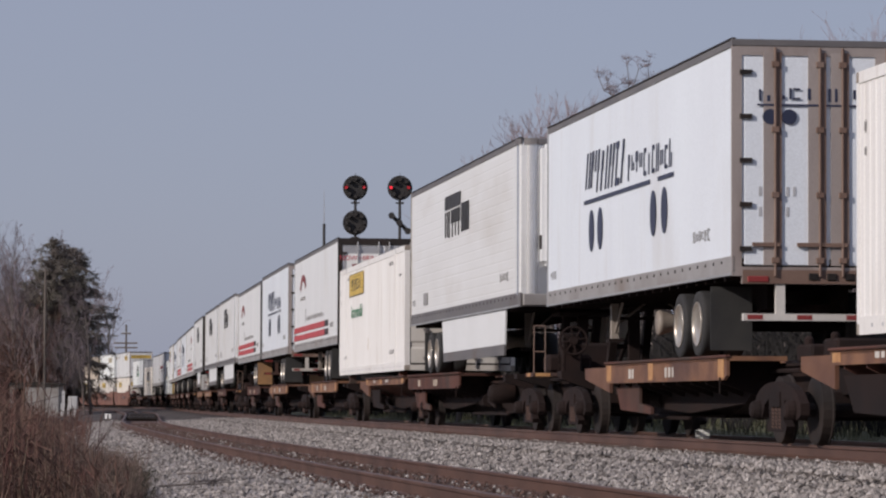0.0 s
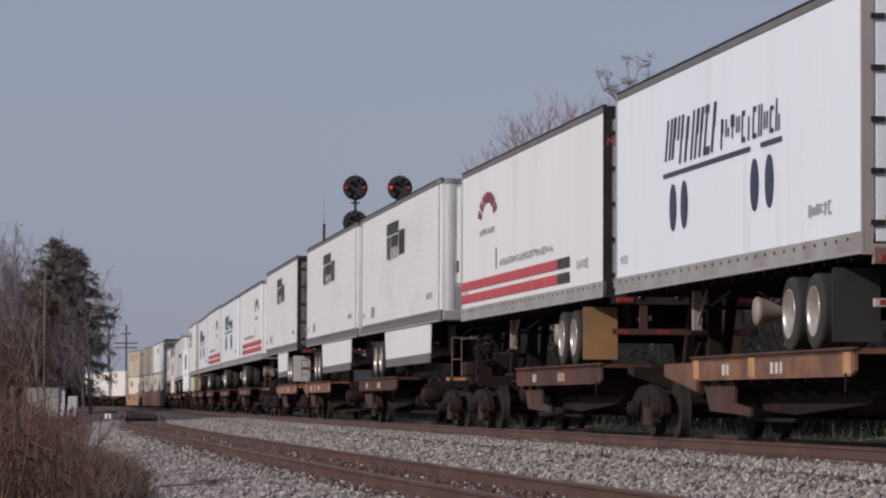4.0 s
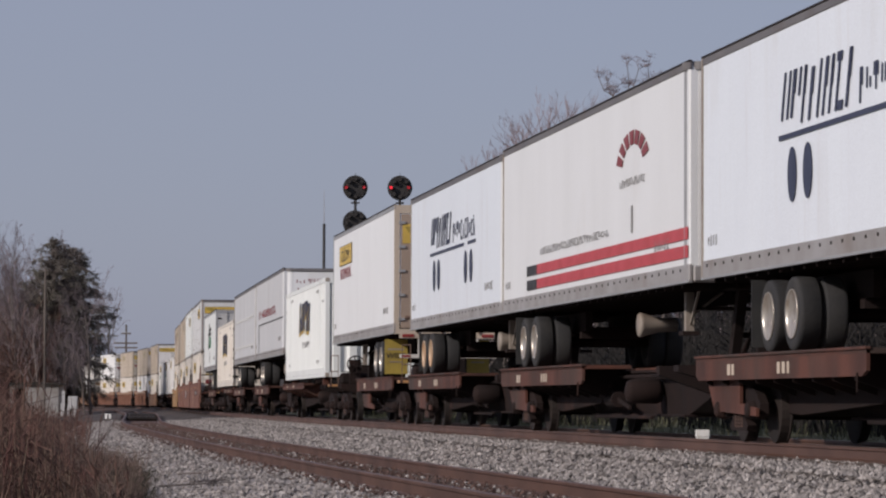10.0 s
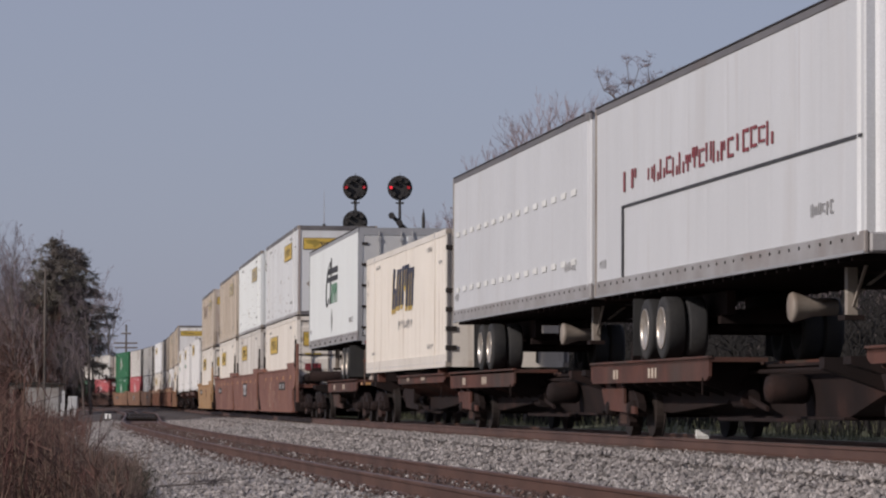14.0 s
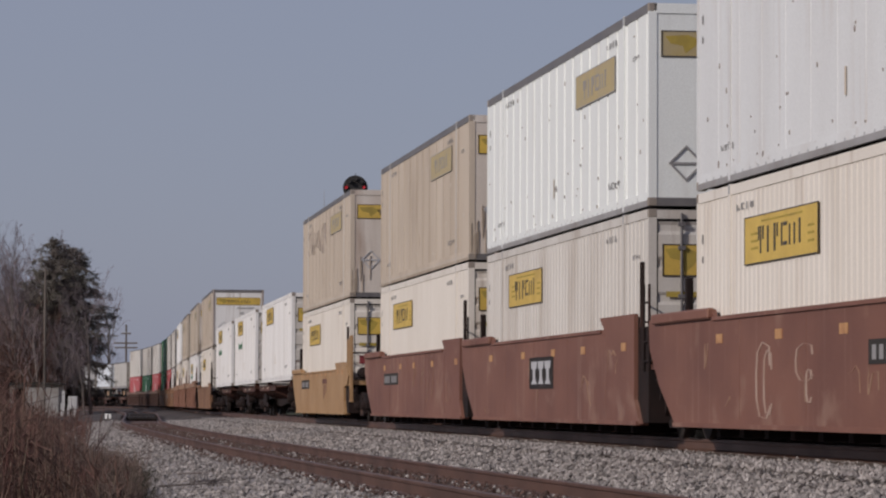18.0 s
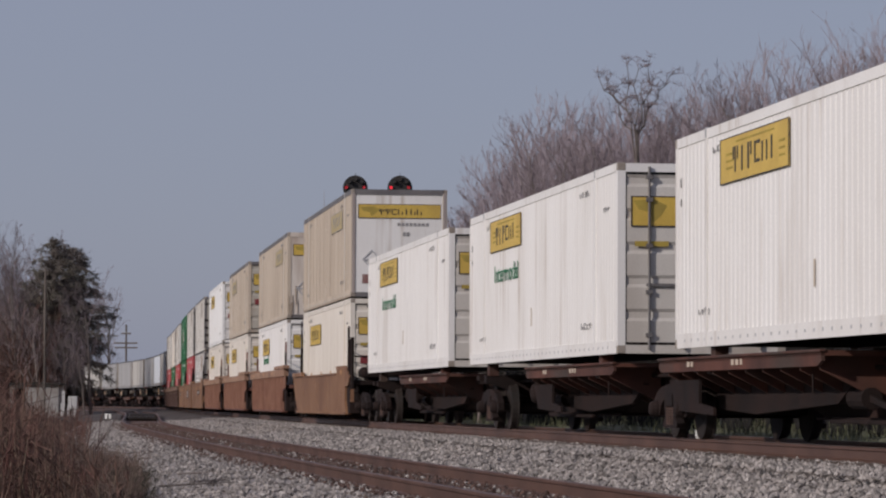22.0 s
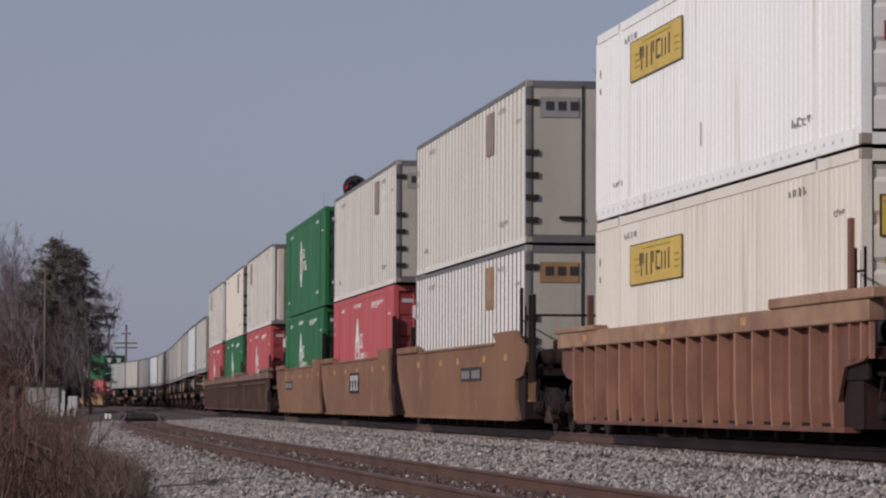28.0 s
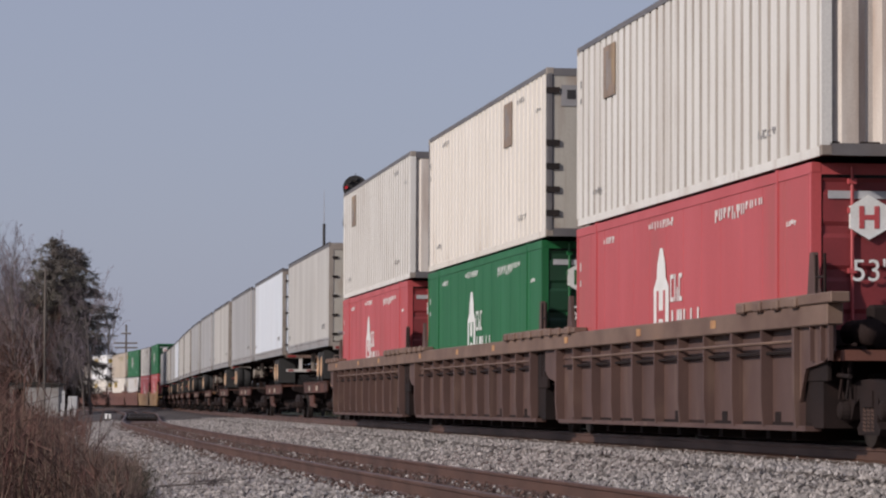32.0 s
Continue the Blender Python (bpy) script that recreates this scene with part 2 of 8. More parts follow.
    "spine": surface("spine_brown", (0.118, 0.047, 0.033), (0.056, 0.027, 0.022), 1.2, 0.7, bump=0.2, dirt=(0.050, 0.038, 0.032), dirt_from=0.46, dirt_to=0.70, stretch=(1, 1, 0.6), spec=0.3),
    "orange": surface("spine_faded_yellow", (0.235, 0.116, 0.060), (0.135, 0.062, 0.040), 1.6, 0.6, bump=0.2, dirt=(0.085, 0.042, 0.032), dirt_from=0.47, dirt_to=0.68),
    "under": surface("grimy_underframe", (0.014, 0.0095, 0.0092), (0.024, 0.0140, 0.0126), 1.5, 0.85, bump=0.25, dirt=(0.052, 0.026, 0.021), dirt_from=0.60, dirt_to=0.78, spec=0.2),
    "brown": surface("well_car_brown", (0.205, 0.089, 0.060), (0.148, 0.062, 0.045), 0.5, 0.6, bump=0.1, dirt=(0.30, 0.19, 0.14), dirt_from=0.58, dirt_to=0.82, dirt_scale=1.1, stretch=(0.8, 1, 1.2), streak=(0.31, 0.20, 0.155)),
    "rust": surface("ribbed_well_rust", (0.158, 0.062, 0.042), (0.108, 0.042, 0.030), 1.0, 0.6, bump=0.12, dirt=(0.13, 0.075, 0.055), dirt_from=0.55, dirt_to=0.85, stretch=(1, 1, 0.5)),
    "dullchord": surface("dull_brown_chord", (0.185, 0.118, 0.088), (0.125, 0.074, 0.056), 1.6, 0.65, bump=0.12, dirt=(0.27, 0.17, 0.115), dirt_from=0.58, dirt_to=0.8, stretch=(0.6, 1, 1)),
    "plaque": surface("brown_plaque", (0.285, 0.205, 0.150), (0.19, 0.14, 0.11), 3.0, 0.55, bump=0.04, dirt=(0.40, 0.27, 0.12), dirt_from=0.58, dirt_to=0.75),
    "choco": surface("dark_well_brown", (0.105, 0.058, 0.047), (0.074, 0.040, 0.034), 1.0, 0.6, bump=0.12, dirt=(0.17, 0.11, 0.08), dirt_from=0.6, dirt_to=0.85, streak=(0.21, 0.14, 0.105)),
    "caramel": surface("light_well_brown", (0.222, 0.112, 0.056), (0.158, 0.076, 0.041), 0.5, 0.6, bump=0.1, dirt=(0.305, 0.182, 0.105), dirt_from=0.56, dirt_to=0.8, dirt_scale=0.9, stretch=(0.7, 1, 1.1), streak=(0.145, 0.072, 0.05)),
    "ochre": surface("yellow_well", (0.385, 0.235, 0.115), (0.32, 0.185, 0.085), 0.6, 0.55, bump=0.1, dirt=(0.22, 0.12, 0.065), dirt_from=0.58, dirt_to=0.85),
    "sign": surface("yellow_sign", (0.64, 0.44, 0.085), (0.55, 0.37, 0.08), 1.8, 0.45, bump=0.02, dirt=(0.36, 0.24, 0.07), dirt_from=0.6, dirt_to=0.9),
    "oldsign": surface("faded_yellow_sign", (0.44, 0.34, 0.15), (0.40, 0.33, 0.21), 1.8, 0.5, bump=0.03),
    "navy": surface("navy_decal", (0.030, 0.036, 0.075), None, 3, 0.45, bump=0.02),
    "ink": surface("black_decal", (0.035, 0.032, 0.032), None, 3, 0.5, bump=0.02),
    "fade": surface("grey_decal", (0.30, 0.29, 0.29), None, 3, 0.5, bump=0.02),
    "pale": surface("pale_grey_decal", (0.48, 0.48, 0.50), None, 3, 0.5, bump=0.02),
    "red": surface("red_decal", (0.50, 0.050, 0.060), (0.44, 0.055, 0.06), 2, 0.42, bump=0.02),
    "maroon": surface("maroon_decal", (0.24, 0.040, 0.045), None, 3, 0.45, bump=0.02),
    "leaf": surface("green_decal", (0.020, 0.18, 0.075), None, 3, 0.45, bump=0.02),
    "redbox": surface("red_container", (0.50, 0.085, 0.090), (0.44, 0.075, 0.080), 0.8, 0.45, bump=0.05, dirt=(0.33, 0.10, 0.09), dirt_from=0.6, dirt_to=0.9, stretch=(1, 1, 0.3)),
    "redend": surface("dark_red_doors", (0.270, 0.040, 0.044), (0.200, 0.030, 0.034), 0.9, 0.5, bump=0.05, dirt=(0.11, 0.03, 0.028), dirt_from=0.55, dirt_to=0.85),
    "greenend": surface("dark_green_doors", (0.008, 0.055, 0.024), (0.007, 0.042, 0.019), 0.9, 0.5, bump=0.05, dirt=(0.018, 0.028, 0.018), dirt_from=0.55, dirt_to=0.85),
    "offwhite": surface("grimy_off_white", (0.73, 0.71, 0.67), (0.64, 0.615, 0.575), 0.9, 0.5, bump=0.06, dirt=(0.38, 0.31, 0.25), dirt_from=0.57, dirt_to=0.9, stretch=(1.2, 1, 0.2), streak=(0.30, 0.22, 0.165)),
    # paler groove tone: rib shadow and dirt painted together
    "groovelight": surface("shaded_grey_rib_groove", (0.44, 0.41, 0.38), (0.33, 0.295, 0.265), 1.5, 0.7, bump=0.08, stretch=(1, 1, 0.3), streak=(0.22, 0.16, 0.12)),
    "web": surface("faded_orange_web", (0.165, 0.078, 0.044), (0.110, 0.050, 0.033), 1.6, 0.6, bump=0.15, dirt=(0.11, 0.052, 0.036), dirt_from=0.58, dirt_to=0.8),
    "greenbox": surface("green_container", (0.008, 0.135, 0.040), (0.007, 0.112, 0.034), 0.8, 0.5, bump=0.03, dirt=(0.016, 0.105, 0.042), dirt_from=0.62, dirt_to=0.9, stretch=(1, 1, 0.3)),
    "whiteink": surface("white_decal", (0.80, 0.80, 0.78), (0.70, 0.69, 0.66), 3, 0.45, bump=0.02),
    "railhead": surface("worn_rail", (0.138, 0.073, 0.052), (0.092, 0.050, 0.039), 0.8, 0.5, metal=0.3, bump=0.15),
    "shine": surface("polished_rail_top", (0.42, 0.38, 0.36), (0.30, 0.25, 0.23), 0.8, 0.3, metal=0.8, bump=0.05),
    "sleeper": surface("weathered_sleeper", (0.085, 0.058, 0.048), (0.125, 0.095, 0.080), 2.0, 0.85, bump=0.5, grain=25, stretch=(1, 0.15, 1), spread=0.4),
    "ballast": surface("ballast_bed", (0.300, 0.270, 0.258), (0.225, 0.198, 0.189), 14.0, 0.9, bump=0.9, grain=28.0, dirt=(0.20, 0.145, 0.125), dirt_from=0.55, dirt_to=0.85, dirt_scale=0.35),
    "stone": surface("ballast_stone", (0.475, 0.435, 0.414), (0.345, 0.308, 0.292), 9.0, 0.85, bump=0.4, island=0.72),
    "ruststone": surface("rusty_stone", (0.135, 0.076, 0.060), (0.098, 0.056, 0.046), 9.0, 0.9, bump=0.4, island=0.6),
    "litter": surface("leaf_litter", (0.105, 0.078, 0.060), (0.075, 0.055, 0.045), 0.3, 0.95, bump=0.8, grain=6.0),
    # near black: the shade behind the train is part of this colour
    "brush": surface("shade_dark_brush", (0.015, 0.012, 0.011), (0.010, 0.008, 0.007), 0.6, 0.95, bump=0.2, island=0.5),
    "bedrust": surface("rusty_ballast", (0.112, 0.060, 0.048), (0.076, 0.042, 0.035), 10.0, 0.9, bump=0.9, grain=30.0),
    "grass": surface("winter_grass", (0.105, 0.115, 0.050), (0.155, 0.130, 0.075), 0.25, 0.95, bump=0.8, grain=8.0, dirt=(0.10, 0.075, 0.055), dirt_from=0.5, dirt_to=0.8, dirt_scale=0.12),
    "green": surface("green_verge", (0.105, 0.114, 0.056), (0.130, 0.120, 0.074), 0.4, 0.95, bump=0.8, grain=10.0),
    "bushgreen": surface("dark_bush", (0.042, 0.042, 0.026), (0.062, 0.050, 0.036), 0.6, 0.95, bump=0.3, island=0.5),
    "bark": surface("grey_bark", (0.160, 0.132, 0.122), (0.215, 0.180, 0.165), 2.0, 0.9, bump=0.5, grain=20.0, spread=0.35),
    "twig": surface("reddish_twigs", (0.262, 0.208, 0.220), (0.198, 0.156, 0.168), 1.0, 0.9, bump=0.2, spread=0.3),
    "needle": surface("dark_conifer", (0.172, 0.162, 0.124), (0.210, 0.176, 0.156), 0.5, 0.9, bump=0.2, dirt=(0.225, 0.182, 0.172), dirt_from=0.46, dirt_to=0.66, dirt_scale=0.35, island=0.45),
    "shedwall": surface("stained_shed_wall", (0.29, 0.28, 0.28), (0.20, 0.175, 0.16), 0.8, 0.8, bump=0.1, dirt=(0.12, 0.09, 0.08), dirt_from=0.5, dirt_to=0.75),
    "weed": surface("dead_weeds", (0.150, 0.060, 0.050), (0.215, 0.138, 0.105), 2.4, 0.9, bump=0.2, dirt=(0.045, 0.021, 0.020), dirt_from=0.46, dirt_to=0.62, island=0.75),
    "fringe": surface("purplish_dry_stems", (0.185, 0.132, 0.108), (0.120, 0.080, 0.068), 1.2, 0.9, bump=0.2, island=0.5),
    "straw": surface("pale_straw", (0.27, 0.20, 0.14), (0.19, 0.135, 0.10), 1.2, 0.9, bump=0.2, island=0.4),
    "pole": surface("creosoted_pole", (0.120, 0.098, 0.085), (0.165, 0.140, 0.125), 1.5, 0.9, bump=0.4, stretch=(1, 1, 0.1)),
    "shed": surface("pale_shed_paint", (0.50, 0.50, 0.50), (0.42, 0.42, 0.43), 1.0, 0.7, bump=0.1),
    "roof": surface("dark_roofing", (0.026, 0.022, 0.020), None, 1.0, 0.9, bump=0.3),
    "signalblack": surface("signal_black", (0.020, 0.018, 0.018), (0.030, 0.026, 0.025), 3, 0.6, bump=0.1),
    "lamp_red": surface("red_lamp", (0.9, 0.03, 0.05), None, 3, 0.4, bump=0, glow=0.55),
    "lamp_dim": surface("dim_red_lamp", (0.45, 0.02, 0.03), None, 3, 0.4, bump=0, glow=0.12),
    "tail": surface("red_reflector", (0.27, 0.04, 0.038), None, 3, 0.35, bump=0),
    "amber": surface("amber_patch", (0.52, 0.29, 0.12), (0.38, 0.18, 0.08), 6, 0.5, bump=0.05),
    "mudyellow": surface("yellow_mud_flap", (0.42, 0.31, 0.055), (0.30, 0.22, 0.05), 3, 0.7, bump=0.1),
}


# ---- shaping helpers ----
def part(name, bm, material, parent=None, label="", smooth=False, at=None):
    me = bpy.data.meshes.new(name)
    bm.to_mesh(me)
    bm.free()
    me.materials.append(M[material])
    if smooth:
        me.polygons.foreach_set("use_smooth", [True] * len(me.polygons))
    return hang(name, me, parent, label, at)


def hang(name, me, parent=None, label="", at=None):
    ob = new(name, me)
    ob.parent = parent
    if at is not None:
        ob.matrix_basis = at
    if label:
        tagged(ob, label)
    return ob


def box(bm, x0, x1, y0, y1, z0, z1):
    v = [bm.verts.new(p) for p in ((x0, y0, z0), (x1, y0, z0), (x1, y1, z0), (x0, y1, z0), (x0, y0, z1), (x1, y0, z1), (x1, y1, z1), (x0, y1, z1))]
    for f in ((3, 2, 1, 0), (4, 5, 6, 7), (0, 1, 5, 4), (1, 2, 6, 5), (2, 3, 7, 6), (3, 0, 4, 7)):
        bm.faces.new([v[i] for i in f])
    return bm


def boxes(*rows):
    bm = bmesh.new()
    for r in rows:
        box(bm, *r)
    return bm


def soft(bm, width=0.012, n=1):
    bmesh.ops.bevel(bm, geom=list(bm.edges), offset=width, segments=n, affect="EDGES", clamp_overlap=True)
    return bm


def prism(bm, pts, a, b, axis="y"):
    """A polygon (x, z) drawn out from a to b along y; with axis x the polygon is (y, z)."""
    def place(p, d):
        return (p[0], d, p[1]) if axis == "y" else (d, p[0], p[1])
    lo, hi = [bm.verts.new(place(p, a)) for p in pts], [bm.verts.new(place(p, b)) for p in pts]
    bm.faces.new(lo)
    bm.faces.new(hi[::-1])
    for i in range(len(pts)):
        j = (i + 1) % len(pts)
        bm.faces.new((lo[j], lo[i], hi[i], hi[j]))
    bmesh.ops.recalc_face_normals(bm, faces=bm.faces)
    return bm


def tube(bm, p, q, r, n=8, r2=None):
    p, q = Vector(p), Vector(q)
    d = (q - p).normalized()
    a = d.orthogonal().normalized()
    c = d.cross(a)
    r2 = r if r2 is None else r2
    ring = [(math.cos(2 * math.pi * i / n), math.sin(2 * math.pi * i / n)) for i in range(n)]
    lo = [bm.verts.new(p + (a * x + c * y) * r) for x, y in ring]
    hi = [bm.verts.new(q + (a * x + c * y) * r2) for x, y in ring]
    for i in range(n):
        j = (i + 1) % n
        bm.faces.new((lo[i], lo[j], hi[j], hi[i]))
    bm.faces.new(lo[::-1])
    bm.faces.new(hi)
    return bm


def lathe(bm, profile, n=24, x=0.0, y=0.0, z=0.0):
    """Turns a closed profile of (distance along y, radius) round the y axis through x, z."""
    rings = []
    for d, r in profile:
        rings.append([bm.verts.new((x + r * math.cos(2 * math.pi * i / n), y + d, z + r * math.sin(2 * math.pi * i / n))) for i in range(n)])
    for k in range(len(rings) - 1):
        for i in range(n):
            j = (i + 1) % n
            bm.faces.new((rings[k][i], rings[k][j], rings[k + 1][j], rings[k + 1][i]))
    bm.faces.new(rings[0])
    bm.faces.new(rings[-1][::-1])
    bmesh.ops.recalc_face_normals(bm, faces=bm.faces)
    return bm


def lettering(name, words, size, material, parent, m, label="", squeeze=1.0):
    cu = bpy.data.curves.new(name, "FONT")
    cu.body, cu.size, cu.extrude, cu.align_x, cu.align_y = words, size, 0.003, "CENTER", "CENTER"
    tmp = bpy.data.objects.new(name, cu)
    scene.collection.objects.link(tmp)
    bpy.context.view_layer.update()
    me = bpy.data.meshes.new_from_object(tmp.evaluated_get(bpy.context.evaluated_depsgraph_get()))
    bpy.data.objects.remove(tmp)
    me.materials.append(M[material])
    me.transform(Matrix.Diagonal((squeeze, 1, 1, 1)))
    return hang(name, me, parent, label, m)


FACE_SIDE = (90, 0, 0)           # faces the near side, reads along the train
FACE_END = (90, 0, 90)           # faces forward


# ---- decals: brand marks as plain shapes ----
def side_bars(name, rows, material, parent, half, label="", proud=0.006, slant=0.0):
    """Flat bars on the near side: rows of (x0, x1, z0, z1)."""
    bm = bmesh.new()
    for x0, x1, z0, z1 in rows:
        k = slant * (z1 - z0)
        prism(bm, [(x0, z0), (x1, z0), (x1 + k, z1), (x0 + k, z1)], -half - proud, -half + 0.001)
    return part(name, bm, material, parent, label)


def end_bars(name, rows, material, parent, x, label="", proud=0.006):
    """Flat bars on the forward end: rows of (y0, y1, z0, z1)."""
    return part(name, boxes(*[(x - 0.001, x + proud, y0, y1, z0, z1) for y0, y1, z0, z1 in rows]), material, parent, label)


def word_bars(x0, x1, z0, z1, n, seed, gap=0.22, ragged=0.25, weight=0.22):
    rng = random.Random(seed)
    step = (x1 - x0) / n
    out = []
    for i in range(n):
        a = x0 + i * step
        w = step * (1 - gap)
        lo = z0 + (z1 - z0) * (rng.random() * ragged if rng.random() < 0.4 else 0)
        hi = z1 - (z1 - z0) * (rng.random() * ragged if rng.random() < 0.4 else 0)
        kind, t, m = rng.randrange(6), w * weight, (lo + hi) / 2
        if kind == 0:
            out += [(a, a + t, lo, hi), (a + w - t, a + w, lo, hi)]
        elif kind == 1:
            out += [(a, a + t, lo, hi), (a + w - t * 1.1, a + w, lo, m)]
        elif kind == 2:
            out += [(a, a + t, lo, hi), (a + t * 1.6, a + w, m + (hi - m) * 0.68, hi), (a + t * 1.6, a + w, lo, lo + (m - lo) * 0.32)]
        elif kind == 3:
            out += [(a + w * 0.28, a + w * 0.28 + t * 1.2, lo, hi)]
        elif kind == 4:
            out += [(a, a + t, m, hi), (a + w * 0.35, a + w * 0.35 + t, lo, hi), (a + w - t, a + w, m, hi)]
        else:
            out += [(a + w * 0.1, a + w * 0.1 + t * 1.3, lo, hi), (a + w * 0.6, a + w * 0.6 + t, m, hi)]
    return out


def letters(name, x0, x1, z0, z1, n, seed, material, parent, half, label="", gap=0.22, ragged=0.25, proud=0.006, slant=0.0, shift=(0.0, 0.0), weight=0.22):
    """A brand word as a row of plain bars."""
    step, rows = (x1 - x0) / n, []
    for i in range(n):
        a = x0 + i * step
        rows += [(p + shift[0], q + shift[0], r + shift[1], t + shift[1]) for p, q, r, t in word_bars(a, a + step, z0, z1, 1, seed * 31 + i, gap, ragged, weight)]
    side_bars(name, rows, material, parent, half, label, proud, slant)["kind"] = "stuff"


def ellipse_mark(name, cx, cz, rx, rz, material, parent, half):
    pts = [(cx + rx * math.cos(i * math.pi / 10), cz + rz * math.sin(i * math.pi / 10)) for i in range(20)]
    return part(name, prism(bmesh.new(), pts, -half - 0.006, -half + 0.001), material, parent)


def yellow_sign(parent, x0, x1, z0, z1, half, mat="sign", seed=1):
    s = side_bars("sign", [(x0, x1, z0, z1)], mat, parent, half, "yellow sign with dark lettering bars", 0.008)
    w, h = x1 - x0, z1 - z0
    side_bars("border", [(x0, x1, z0, z0 + 0.014), (x0, x1, z1 - 0.014, z1), (x0, x0 + 0.03, z0, z1), (x1 - 0.03, x1, z0, z1)], "ink" if mat == "sign" else "fade", s, half, proud=0.011)
    letters("brand_word", x0 + w * 0.2, x1 - w * 0.16, z0 + h * 0.2, z0 + h * 0.76, 6, seed, "ink" if mat == "sign" else "fade", s, half, "", 0.25, 0.15, 0.013)
    if mat == "sign":
        side_bars("scroll", [(x0 + w * 0.1, x0 + w * 0.2, z0 + h * k, z0 + h * (k + 0.05)) for k in (0.3, 0.45, 0.6)] + [(x1 - w * 0.13, x1 - w * 0.05, z0 + h * k, z0 + h * (k + 0.05)) for k in (0.25, 0.4, 0.55)] + [(x0 + w * 0.25, x1 - w * 0.2, z1 - h * 0.16, z1 - h * 0.12)], "mudyellow", s, half, proud=0.012)
    return s


# ---- containers ----
CL, CW, CH = 16.15, 2.59, 2.89


def corrugated(x0, x1, z0, z1, y, depth, pitch, flat=0.5, both=True):
    """Ribbed side sheets, near and far."""
    bm = bmesh.new()
    n = max(2, int(round((x1 - x0) / pitch)))
    p = (x1 - x0) / n
    line = []
    for i in range(n):
        a = x0 + i * p
        line += [(a, 0), (a + p * flat, 0), (a + p * (flat + (1 - flat) * 0.25), depth), (a + p * (1 - (1 - flat) * 0.25), depth)]
    line.append((x1, 0))
    for sgn in ((-1, 1) if both else (-1,)):
        lo = [bm.verts.new((x, sgn * (y - d), z0)) for x, d in line]
        hi = [bm.verts.new((x, sgn * (y - d), z1)) for x, d in line]
        for i in range(len(line) - 1):
            f = (lo[i], lo[i + 1], hi[i + 1], hi[i])
            bm.faces.new(f if sgn < 0 else f[::-1])
    return bm


